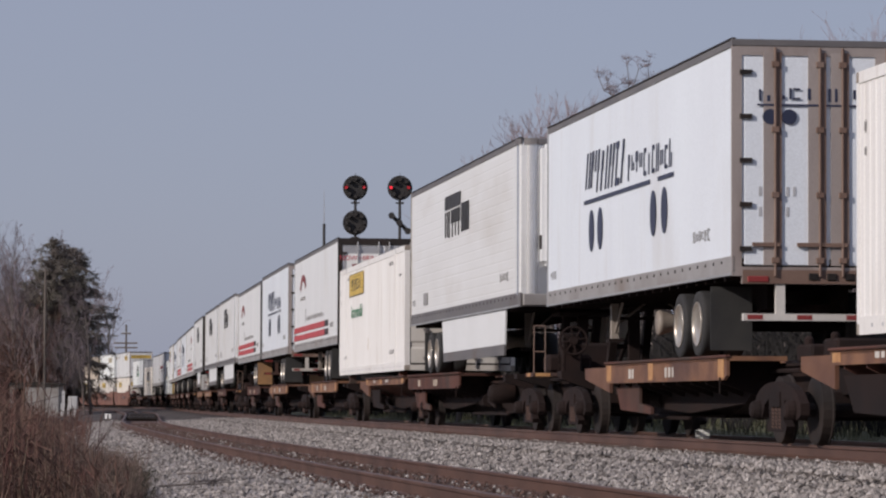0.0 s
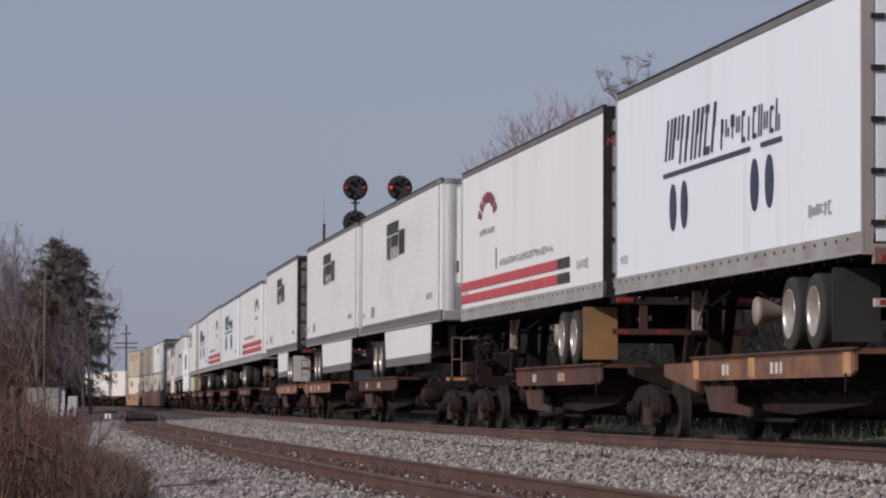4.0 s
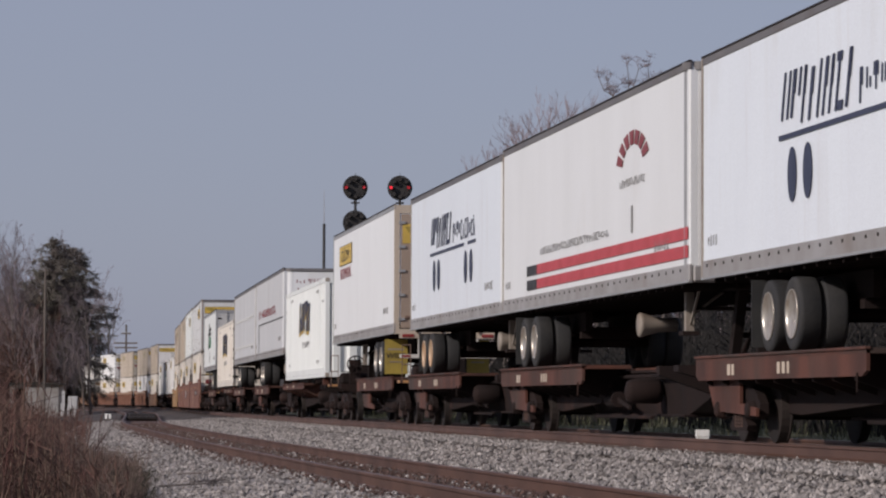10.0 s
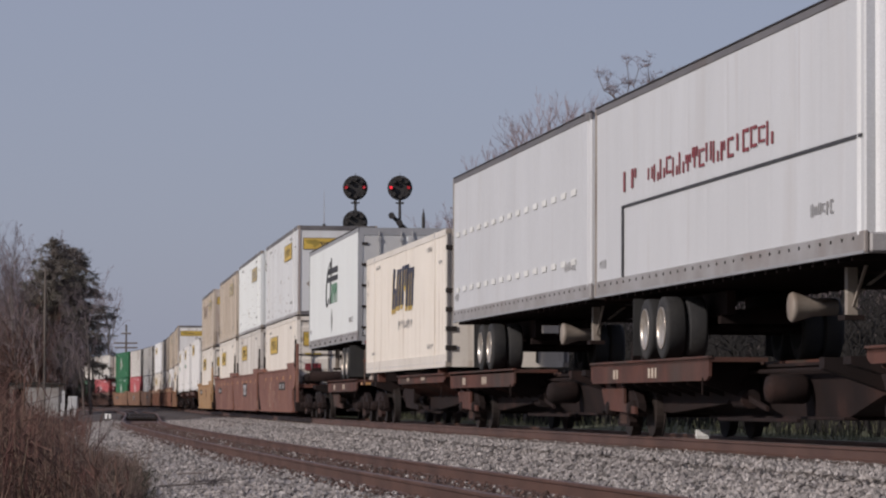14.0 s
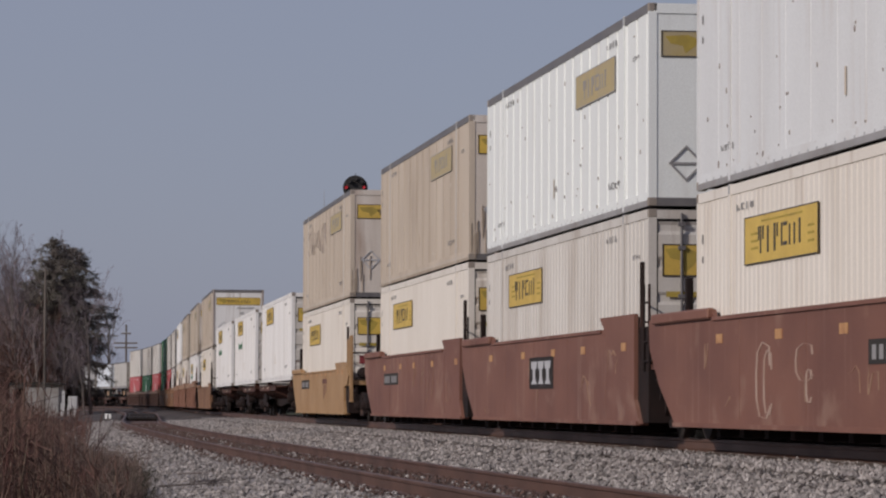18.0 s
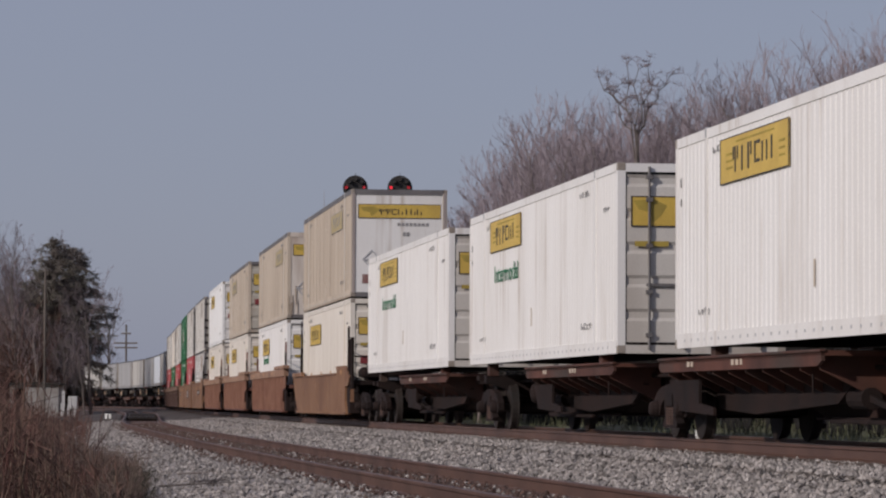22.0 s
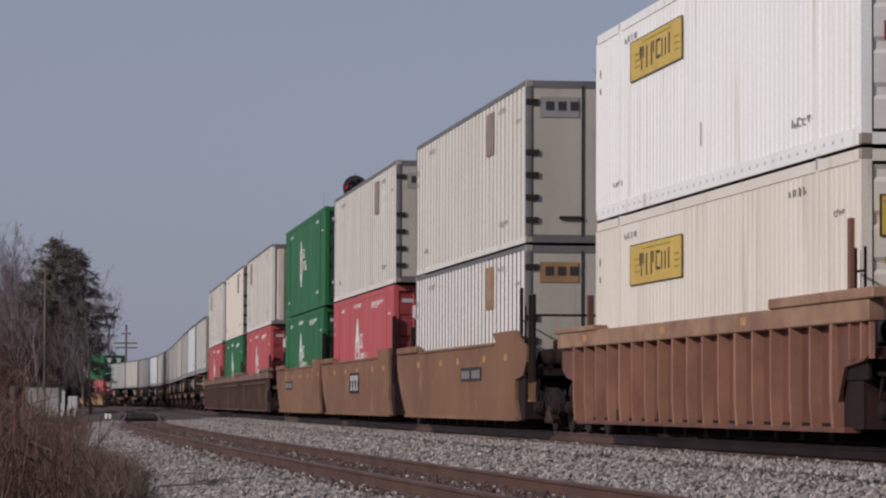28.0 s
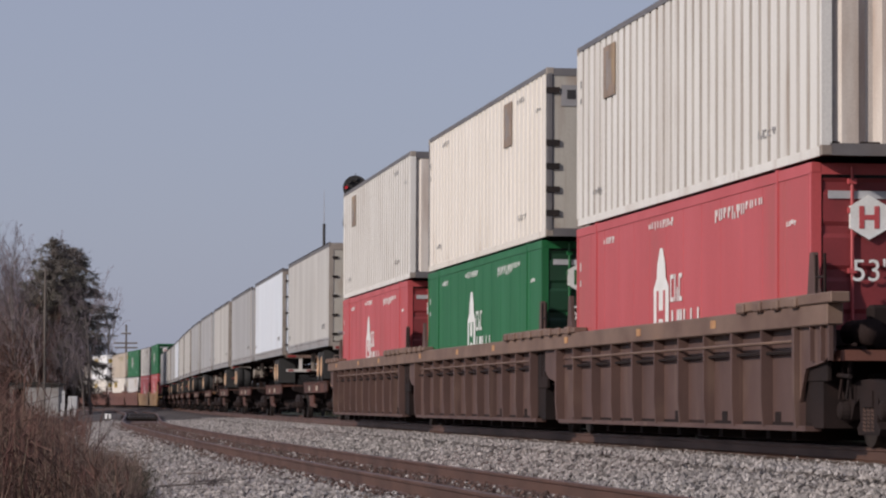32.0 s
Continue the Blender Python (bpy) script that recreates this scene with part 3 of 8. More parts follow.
def container(label, body, pitch=0.24, depth=0.009, flat=0.62, rails=None, front="doors", marks=None, height=CH, seams=True, doorsign="sign", endmat=None, skirt_h=0.2, groove=None, placard=None, length=CL):
    root = tagged(new("shipping_container"), label, "container")
    rails = rails or body
    h, w, L = height, CW / 2, length / 2
    part("side_wall", corrugated(-L + 0.1, L - 0.1, skirt_h - 0.03, h - (0.12 if seams else 0.07), w - 0.012, depth, pitch, flat), body, root)
    # all but the outer flats take the groove colour, shadow and grime in one
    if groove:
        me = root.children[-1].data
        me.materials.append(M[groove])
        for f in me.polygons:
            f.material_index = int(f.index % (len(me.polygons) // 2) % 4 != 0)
    part("roof", boxes((-L + 0.02, L - 0.02, -w + 0.02, w - 0.02, h - 0.05, h - 0.01)), rails, root)
    part("floor", boxes((-L + 0.03, L - 0.03, -w + 0.05, w - 0.05, 0.03, 0.16)), "under", root)
    for sg in (-1, 1):
        part("top_rail", boxes((-L + 0.09, L - 0.09, sg * w - 0.03 * (sg > 0) - 0.0, sg * w + 0.03 * (sg < 0), h - (0.13 if seams else 0.08), h)), rails, root)
        low = part("bottom_rail", boxes((-L + 0.09, L - 0.09, sg * w - 0.03 * (sg > 0), sg * w + 0.03 * (sg < 0), 0.0, skirt_h)), body, root)
        if sg < 0 and seams and body not in ("redbox", "greenbox"):
            part("rivet", boxes(*[(x, x + 0.06, -w - 0.004, -w + 0.001, 0.08, 0.12) for x in np.arange(-L + 0.6, L - 0.5, 0.42)]), "pale", low)["kind"] = "stuff"
    for x in (-L, L - 0.1):
        for y in (-w, w - 0.12):
            part("corner_post", boxes((x, x + 0.1, y, y + 0.12, 0.12, h - 0.12)), body if front in ("flat", "doors", "ribs") else rails, root)
            for z in (0.0, h - 0.12):
                part("corner_casting", soft(boxes((x - 0.004, x + 0.104, y - 0.004, y + 0.124, z, z + 0.12)), 0.008), "frame" if body not in ("redbox", "greenbox") else body, root)
    if body == "greywhite" or (body == "cleanwhite" and pitch > 0.5):
        near, bm = random.Random(len(label)), bmesh.new()
        for k in range(70):
            x, z, r = near.uniform(-L + 0.2, L - 0.2), (near.uniform(0.25, h - 0.3) if k < 35 else near.uniform(0.02, 0.28)), near.choice((0.008, 0.011, 0.015, 0.024))
            prism(bm, [(x + r * near.uniform(0.5, 1.2) * math.cos(a), z + r * near.uniform(0.8, 2.4) * math.sin(a)) for a in np.linspace(0, 5.3, 6)], -w - 0.002, -w + 0.016)
        part("scuff", bm, "doorpost", root, "rusty scuffs and chips along the side")["kind"] = "stuff"
        part("bottom_band", boxes((-L + 0.1, L - 0.1, -w - 0.004, -w + 0.02, 0.0, 0.085)), "rail", root)
    if body == "tan":
        near = random.Random(len(label))
        part("panel_seam", boxes(*[(x - 0.004, x + 0.004, -w + 0.006, -w + 0.014, skirt_h, h - 0.13) for x in np.arange(-L + 1.25, L - 0.6, 1.2)]), "seam", root, "grimy joints between the side plates")["kind"] = "stuff"
        bm = bmesh.new()
        for k in range(60):
            x, z, r = near.uniform(-L + 0.5, L - 0.5), near.uniform(0.3, h - 0.4), near.choice((0.012, 0.015, 0.02, 0.028, 0.045))
            prism(bm, [(x + r * near.uniform(0.6, 1.3) * math.cos(a), z + r * near.uniform(0.6, 1.6) * math.sin(a)) for a in np.linspace(0, 5.3, 6)], -w + 0.006, -w + 0.016)
        part("paint_chip", bm, "chip", root, "pale chipped and touched-up spots")["kind"] = "stuff"
        part("bottom_band", boxes((-L + 0.1, L - 0.1, -w - 0.004, -w + 0.02, 0.0, 0.055)), "seam", root)
    if seams:
        for x in (-6.1, 6.1):
            part("lifting_post", boxes((x - 0.06, x + 0.06, -w - 0.006, -w + 0.05, 0.02, h + 0.012)), "dullwhite" if body == "tan" else body, root)
            part("lifting_post", boxes((x - 0.06, x + 0.06, w - 0.05, w + 0.004, 0.02, h + 0.012)), body, root)
            part("casting", soft(boxes((x - 0.05, x + 0.05, -w - 0.008, -w + 0.1, h - 0.12, h + 0.02)), 0.008), "grey" if body not in ("redbox", "greenbox") else body, root)
    # rear end
    part("rear_wall", boxes((-L + 0.02, -L + 0.06, -w + 0.1, w - 0.1, 0.12, h - 0.1)), body, root)
    e = endmat or body
    if front == "doors":
        part("door_gasket", boxes((L - 0.075, L - 0.045, -w + 0.12, w - 0.12, 0.14, h - 0.14)), "black", root)
        part("door_header", boxes((L - 0.05, L, -w + 0.12, w - 0.12, h - 0.14, h - 0.01)), rails, root)
        part("door_sill", boxes((L - 0.05, L, -w + 0.12, w - 0.12, 0.0, 0.13)), e, root)
        for y0, y1 in ((-w + 0.14, -0.02), (0.02, w - 0.14)):
            bm = bmesh.new()
            rows = 5
            zz = np.linspace(0.17, h - 0.18, rows + 1)
            line = []
            for i in range(rows):
                line += [(zz[i], 0.0), (zz[i] + 0.32, 0.0), (zz[i] + 0.37, -0.025), (zz[i + 1] - 0.05, -0.025)]
            line.append((zz[-1], 0.0))
            a = [bm.verts.new((L - 0.006 + d, y0, z)) for z, d in line]
            b = [bm.verts.new((L - 0.006 + d, y1, z)) for z, d in line]
            for i in range(len(line) - 1):
                bm.faces.new((a[i], b[i], b[i + 1], a[i + 1]))
            door = part("door", bm, e, root)
            for y in (y0 + (y1 - y0) * 0.3, y0 + (y1 - y0) * 0.78):
                bm = bmesh.new()
                tube(bm, (L + 0.03, y, 0.06), (L + 0.03, y, h - 0.06), 0.022, 6)
                for z in (0.25, 0.9, 1.6, 2.3, h - 0.25):
                    box(bm, L - 0.01, L + 0.055, y - 0.05, y + 0.05, z, z + 0.06)
                box(bm, L, L + 0.04, y - 0.04, y + 0.42, 1.02, 1.06)
                part("lock_rod", bm, "toprail" if body not in ("redbox", "greenbox") else body, door)
        if body in ("redbox", "greenbox"):
            for y0, y1 in ((-w + 0.2, -0.1), (0.1, w - 0.2)):
                for z in (0.62, h - 0.42):
                    end_bars("door_label", [(y0, y1 - 0.2, z, z + 0.09)], "pale", root, L, proud=0.012)
        if doorsign:
            s = end_bars("door_sign", [(-w + 0.2, w - 0.2, h * 0.665, h * 0.825)], doorsign, root, L + 0.004, "yellow sign band across the doors")
            end_bars("brand_word", word_bars(-0.35, 0.98, h * 0.695, h * 0.775, 7, 90, 0.2, 0.0), "ink", s, L + 0.010)["kind"] = "stuff"
            end_bars("border", [(-w + 0.2, w - 0.2, h * 0.665, h * 0.665 + 0.015), (-w + 0.2, w - 0.2, h * 0.825 - 0.015, h * 0.825), (-w + 0.2, -w + 0.22, h * 0.665, h * 0.825)], "ink", s, L + 0.010)
            a = -w + 0.24
            part("map_patch", prism(bmesh.new(), [(a, h * 0.80), (a + 0.30, h * 0.81), (a + 0.52, h * 0.775), (a + 0.42, h * 0.72), (a + 0.30, h * 0.685), (a + 0.26, h * 0.74), (a + 0.08, h * 0.755)], L + 0.003, L + 0.012, "x"), "mudyellow", s)
            end_bars("notice", [(-w + 0.26, -w + 0.78, 1.62, 1.70)], "mudyellow", root, L + 0.004)
    elif front == "hinges":
        part("end_wall", boxes((L - 0.05, L - 0.01, -w + 0.1, w - 0.1, 0.12, h - 0.12)), e, root)
        part("end_header", boxes((L - 0.04, L, -w + 0.1, w - 0.1, h - 0.14, h - 0.01)), rails, root)
        part("end_sill", boxes((L - 0.04, L, -w + 0.1, w - 0.1, 0.0, 0.14)), rails, root)
        for z in (0.35, 0.75, 1.15, 1.55, 2.45):
            part("hinge", boxes((L - 0.01, L + 0.03, -w - 0.01, -w + 0.22, z, z + 0.1)), "dark", root)
        bm = bmesh.new()
        for y in (0.02, 0.62):
            tube(bm, (L + 0.02, y, 0.1), (L + 0.02, y, h - 0.1), 0.025, 6)
        part("lock_rod", bm, "dark", root)
        part("door_joint", boxes((L - 0.011, L + 0.004, -0.30, -0.25, 0.1, h - 0.1)), "black", root)
        for y in (-w + 0.02, w - 0.1):
            part("door_post", soft(boxes((L - 0.03, L + 0.012, y, y + 0.08, 0.1, h - 0.1)), 0.006), "toprail", root)
        s = end_bars("door_sign", [(-w + 0.25, -0.35, h - 0.66, h - 0.30)], "emblem" if groove == "groove" else "fade", root, L, "weathered sign plate")
        end_bars("lettering", [(-w + 0.35 + 0.22 * i, -w + 0.5 + 0.22 * i, h - 0.54, h - 0.38) for i in range(3)], "ink", s, L + 0.006)
        for y in (-0.7, 0.2):
            end_bars("handle", [(y, y + 0.4, 0.42, 0.47)], "dark", root, L, proud=0.05)
    elif front == "ribs":
        n = 5
        ys = np.linspace(-w + 0.1, w - 0.1, n + 1)
        for i in range(n):
            a, b = ys[i], ys[i + 1]
            bm = prism(bmesh.new(), [(a + 0.04, L - 0.09), (a + 0.14, L - 0.015), (b - 0.14, L - 0.015), (b - 0.04, L - 0.09)], 0.14, h - 0.14, "y")
            for v in bm.verts:
                v.co = Vector((v.co.z, v.co.x, v.co.y))
            part("end_rib", bm, e, root)
        part("end_backing", boxes((L - 0.12, L - 0.085, -w + 0.1, w - 0.1, 0.1, h - 0.1)), e, root)
        part("end_header", boxes((L - 0.08, L, -w + 0.1, w - 0.1, h - 0.16, h - 0.01)), rails, root)
        part("end_sill", boxes((L - 0.08, L, -w + 0.1, w - 0.1, 0.0, 0.14)), rails, root)
    else:
        part("end_wall", soft(boxes((L - 0.06, L - 0.012, -w + 0.1, w - 0.1, 0.1, h - 0.1)), 0.01), e, root)
        part("end_header", boxes((L - 0.05, L + 0.004, -w + 0.08, w - 0.08, h - 0.15, h - 0.005)), rails if placard in ("square", "solid") else e, root)
        part("end_sill", boxes((L - 0.05, L, -w + 0.08, w - 0.08, 0.0, 0.12)), rails, root)
        if doorsign:
            g = 0.14
            s = end_bars("end_sign", [(-w + 0.18, w - 0.18, h - 0.64 - g, h - 0.3 - g * 0.7)], doorsign, root, L - 0.01, "yellow sign band on the end wall", 0.012)
            end_bars("brand_word", word_bars(-0.55, 0.64, h - 0.54 - g, h - 0.39 - g, 7, 90, 0.2, 0.0), "ink", s, L + 0.002)["kind"] = "stuff"
            end_bars("border", [(-w + 0.18, w - 0.18, h - 0.64 - g, h - 0.625 - g), (-w + 0.18, w - 0.18, h - 0.315 - g * 0.7, h - 0.3 - g * 0.7), (-w + 0.18, -w + 0.20, h - 0.64 - g, h - 0.3 - g * 0.7)], "ink", s, L + 0.002)
            a, b = -w + 0.24, h - 0.62 - g
            part("map_patch", prism(bmesh.new(), [(a, b + 0.28), (a + 0.34, b + 0.30), (a + 0.54, b + 0.22), (a + 0.42, b + 0.12), (a + 0.30, b + 0.03), (a + 0.26, b + 0.14), (a + 0.08, b + 0.17)], L + 0.001, L + 0.005, "x"), "mudyellow", s)
            for y in (-w + 0.02, w - 0.11) if placard in ("square", "solid") else ():
                part("end_post", soft(boxes((L - 0.02, L + 0.008, y, y + 0.09, 0.1, h - 0.1)), 0.006), "doorpost", root)
            end_bars("stencil", [(-0.05 + 0.11 * i, 0.02 + 0.11 * i, h - 0.98, h - 0.90) for i in range(8)] + [(0.1, 0.17, h - 1.25, h - 1.15), (0.2, 0.27, h - 1.25, h - 1.15)], "fade", root, L - 0.01, proud=0.012)["kind"] = "stuff"
            if placard == "square":
                end_bars("placard", [(-w + 0.3, -w + 0.6, 0.36, 0.6)], "oldplacard", root, L - 0.01, proud=0.012)
            c, z, r = -w + 0.55, (0.62 if placard == "low" else 1.0), 0.26
            d, k = bmesh.new(), (0.0 if placard == "solid" else 0.86)
            pts = [(c, z - r), (c + r, z), (c, z + r), (c - r, z)]
            for i in range(4):
                (ya, za), (yb, zb) = pts[i], pts[(i + 1) % 4]
                if k:
                    prism(d, [(ya, za), (yb, zb), (c + (yb - c) * k, z + (zb - z) * k), (c + (ya - c) * k, z + (za - z) * k)], L - 0.012, L + 0.009, "x")
            if not k:
                prism(d, pts, L - 0.012, L + 0.009, "x")
            box(d, L - 0.012, L + 0.009, c - r * 0.8, c + r * 0.8, z - 0.02, z + 0.015)
            part("diamond_placard", d, {"low": "fade", "solid": "frame"}.get(placard, "pale"), root, "faded diamond placard")
    if endmat == "rustwhite" and front == "flat":
        pen, bm = random.Random(5), bmesh.new()
        for k in range(14):
            y, z1 = -w + 0.03 + abs(pen.gauss(0, 0.2)), pen.uniform(0.3, 1.1)
            t, drop = pen.uniform(0.012, 0.035), pen.uniform(0.2, 0.5)
            prism(bm, [(y, z1), (y + t, z1 + 0.05), (y + t * 0.7, z1 - drop), (y + t * 0.2, max(0.14, z1 - drop * 1.2))], L - 0.012, L + 0.0075 + 0.0004 * k, "x")
        part("rust_run", bm, "seam", root, "brown rust runs down the end wall")["kind"] = "stuff"
    if marks:
        marks(root, w, L)
    small = [(-L + 0.35, -L + 0.42, 2.2, 2.34), (-L + 0.35, -L + 0.42, 1.95, 2.05), (-L + 2.4, -L + 3.4, h - 0.36, h - 0.26), (L - 3.4, L - 2.4, h - 0.36, h - 0.26), (-L + 1.5, -L + 2.3, 0.42, 0.52), (L - 3.2, L - 2.2, 0.42, 0.52), (L - 1.2, L - 0.7, 2.2, 2.27)]
    side_bars("stencil", [r for a in small for r in word_bars(*a, 4, int(a[0] * 7) % 97, 0.4)], "fade" if body not in ("redbox", "greenbox") else "whiteink", root, w, proud=0.007)["kind"] = "stuff"
    return root


def marks_signed(word=None, at=(2.85, 6.6), z=(1.82, 2.42), mat="sign", tag=True):
    def put(root, w, L):
        yellow_sign(root, -L + at[0], -L + at[1], z[0], z[1], w, mat, 3)
        if word:
            lettering("lettering", word, 0.46, "leaf", root, pose(-L + 4.85, -w - 0.006, 1.64, *FACE_SIDE), "green lettering", 1.45)
        side_bars("label_tag", [(-0.3, -0.24, 0.60, 0.92)], "tan", root, w)
        if root.name.startswith("shipping") and word is None and at[0] < 5 and tag:
            end_bars("placard", [(-w + 0.26, -0.52, 1.14, 1.36)], "maroon", root, L, "dark red placard", 0.012)
    return put


def marks_slanted(root, w, L):
    letters("word_edge", -L + 6.0, -L + 10.2, 1.46, 2.42, 5, 11, "sign", root, w, "yellow edge of the slanted brand shapes", 0.10, 0.1, 0.005, 0.25, (-0.14, -0.10), 0.38)
    letters("brand_word", -L + 6.0, -L + 10.2, 1.46, 2.42, 5, 11, "navy", root, w, "navy slanted brand shape", 0.10, 0.1, 0.009, 0.25, (0.0, 0.0), 0.38)
    side_bars("lettering", word_bars(-L + 7.3, -L + 10.2, 0.95, 1.16, 9, 12, 0.5), "fade", root, w)["kind"] = "stuff"


def marks_tower(root, w, L):
    c = -L + 6.9
    pts = [(c - 0.52, 0.85), (c + 0.52, 0.85), (c + 0.52, 1.72), (c + 0.30, 1.86), (c + 0.26, 2.06), (c + 0.08, 2.28), (c - 0.08, 2.28), (c - 0.26, 2.06), (c - 0.30, 1.86), (c - 0.52, 1.72)]
    t = part("brand_mark", prism(bmesh.new(), pts, -w - 0.007, -w + 0.001), "whiteink", root, "white tower-shaped brand mark")
    inner = M_BODY[root.name]
    side_bars("tower_bar", [(c - 0.30, c - 0.16, 0.95, 1.68), (c + 0.16, c + 0.30, 0.95, 1.68), (c - 0.16, c + 0.16, 1.28, 1.40)], inner, t, w, proud=0.011)
    letters("brand_word", c + 0.65, c + 1.5, 1.5, 1.88, 3, 5, "whiteink", root, w, "", 0.3)
    letters("brand_word", c + 0.65, c + 2.9, 1.0, 1.38, 5, 6, "whiteink", root, w, "", 0.3)
    side_bars("stencil", word_bars(c - 0.9, c + 0.9, 2.56, 2.68, 9, 8, 0.3) + word_bars(L - 5.2, L - 3.4, 2.45, 2.62, 7, 9, 0.35), "whiteink", root, w)["kind"] = "stuff"
    door_badges(root, L, inner, False)


def door_badges(root, L, inner, diamond):
    """White hexagons on both doors, over the lock rods, with the box's length below."""
    for y0 in (-0.98, 0.18):
        h = [(y0 + 0.36 + 0.26 * math.cos(i * math.pi / 3 + 0.5236), 2.25 + 0.26 * math.sin(i * math.pi / 3 + 0.5236)) for i in range(6)]
        hx = part("hexagon_mark", prism(bmesh.new(), h, L - 0.002, L + 0.062, "x"), "whiteink", root)
        end_bars("hexagon_bar", [(y0 + 0.24, y0 + 0.30, 2.12, 2.38), (y0 + 0.42, y0 + 0.48, 2.12, 2.38), (y0 + 0.30, y0 + 0.42, 2.22, 2.28)], inner, hx, L + 0.062)
        if diamond:
            d = [(y0 + 0.36 + 0.27 * math.cos(i * math.pi / 2), 1.66 + 0.27 * math.sin(i * math.pi / 2)) for i in range(4)]
            part("diamond_placard", prism(bmesh.new(), d, L - 0.002, L + 0.062, "x"), "grey", root, "bare grey diamond placard holder")
    if not diamond:
        lettering("lettering", "53'", 0.36, "whiteink", root, pose(L + 0.064, -0.62, 1.62, *FACE_END))


def marks_tower_tall(root, w, L):
    c = -L + 6.9
    pts = [(c - 0.42, 1.12), (c - 0.2, 0.98), (c - 0.2, 0.84), (c + 0.2, 0.84), (c + 0.2, 0.98), (c + 0.42, 1.12), (c + 0.42, 1.86), (c + 0.2, 2.04), (c + 0.12, 2.28), (c - 0.12, 2.28), (c - 0.2, 2.04), (c - 0.42, 1.86)]
    t = part("brand_mark", prism(bmesh.new(), pts, -w - 0.007, -w + 0.001), "whiteink", root, "white tower-shaped brand mark")
    side_bars("tower_bar", [(c - 0.18, c - 0.08, 1.2, 1.9), (c + 0.08, c + 0.18, 1.2, 1.9), (c - 0.08, c + 0.08, 1.5, 1.6)], "red", t, w, proud=0.011)
    letters("brand_word", c + 0.6, c + 1.6, 1.72, 2.0, 3, 5, "whiteink", root, w, "", 0.3)
    letters("brand_word", c + 0.6, c + 2.3, 1.3, 1.62, 4, 6, "whiteink", root, w, "", 0.3)
    door_badges(root, L, "redbox", True)


def marks_rail(at, mat="plaque"):
    def put(root, w, L):
        s = side_bars("sign_plate", [(-L + at, -L + at + 0.95, 1.86, 2.66)], mat, root, w, "weathered dark sign plate", 0.012)
        side_bars("lettering", word_bars(-L + at + 0.25, -L + at + 0.7, 1.95, 2.6, 2, 4, 0.3), "fade", s, w, proud=0.016)
    return put


M_BODY = {}


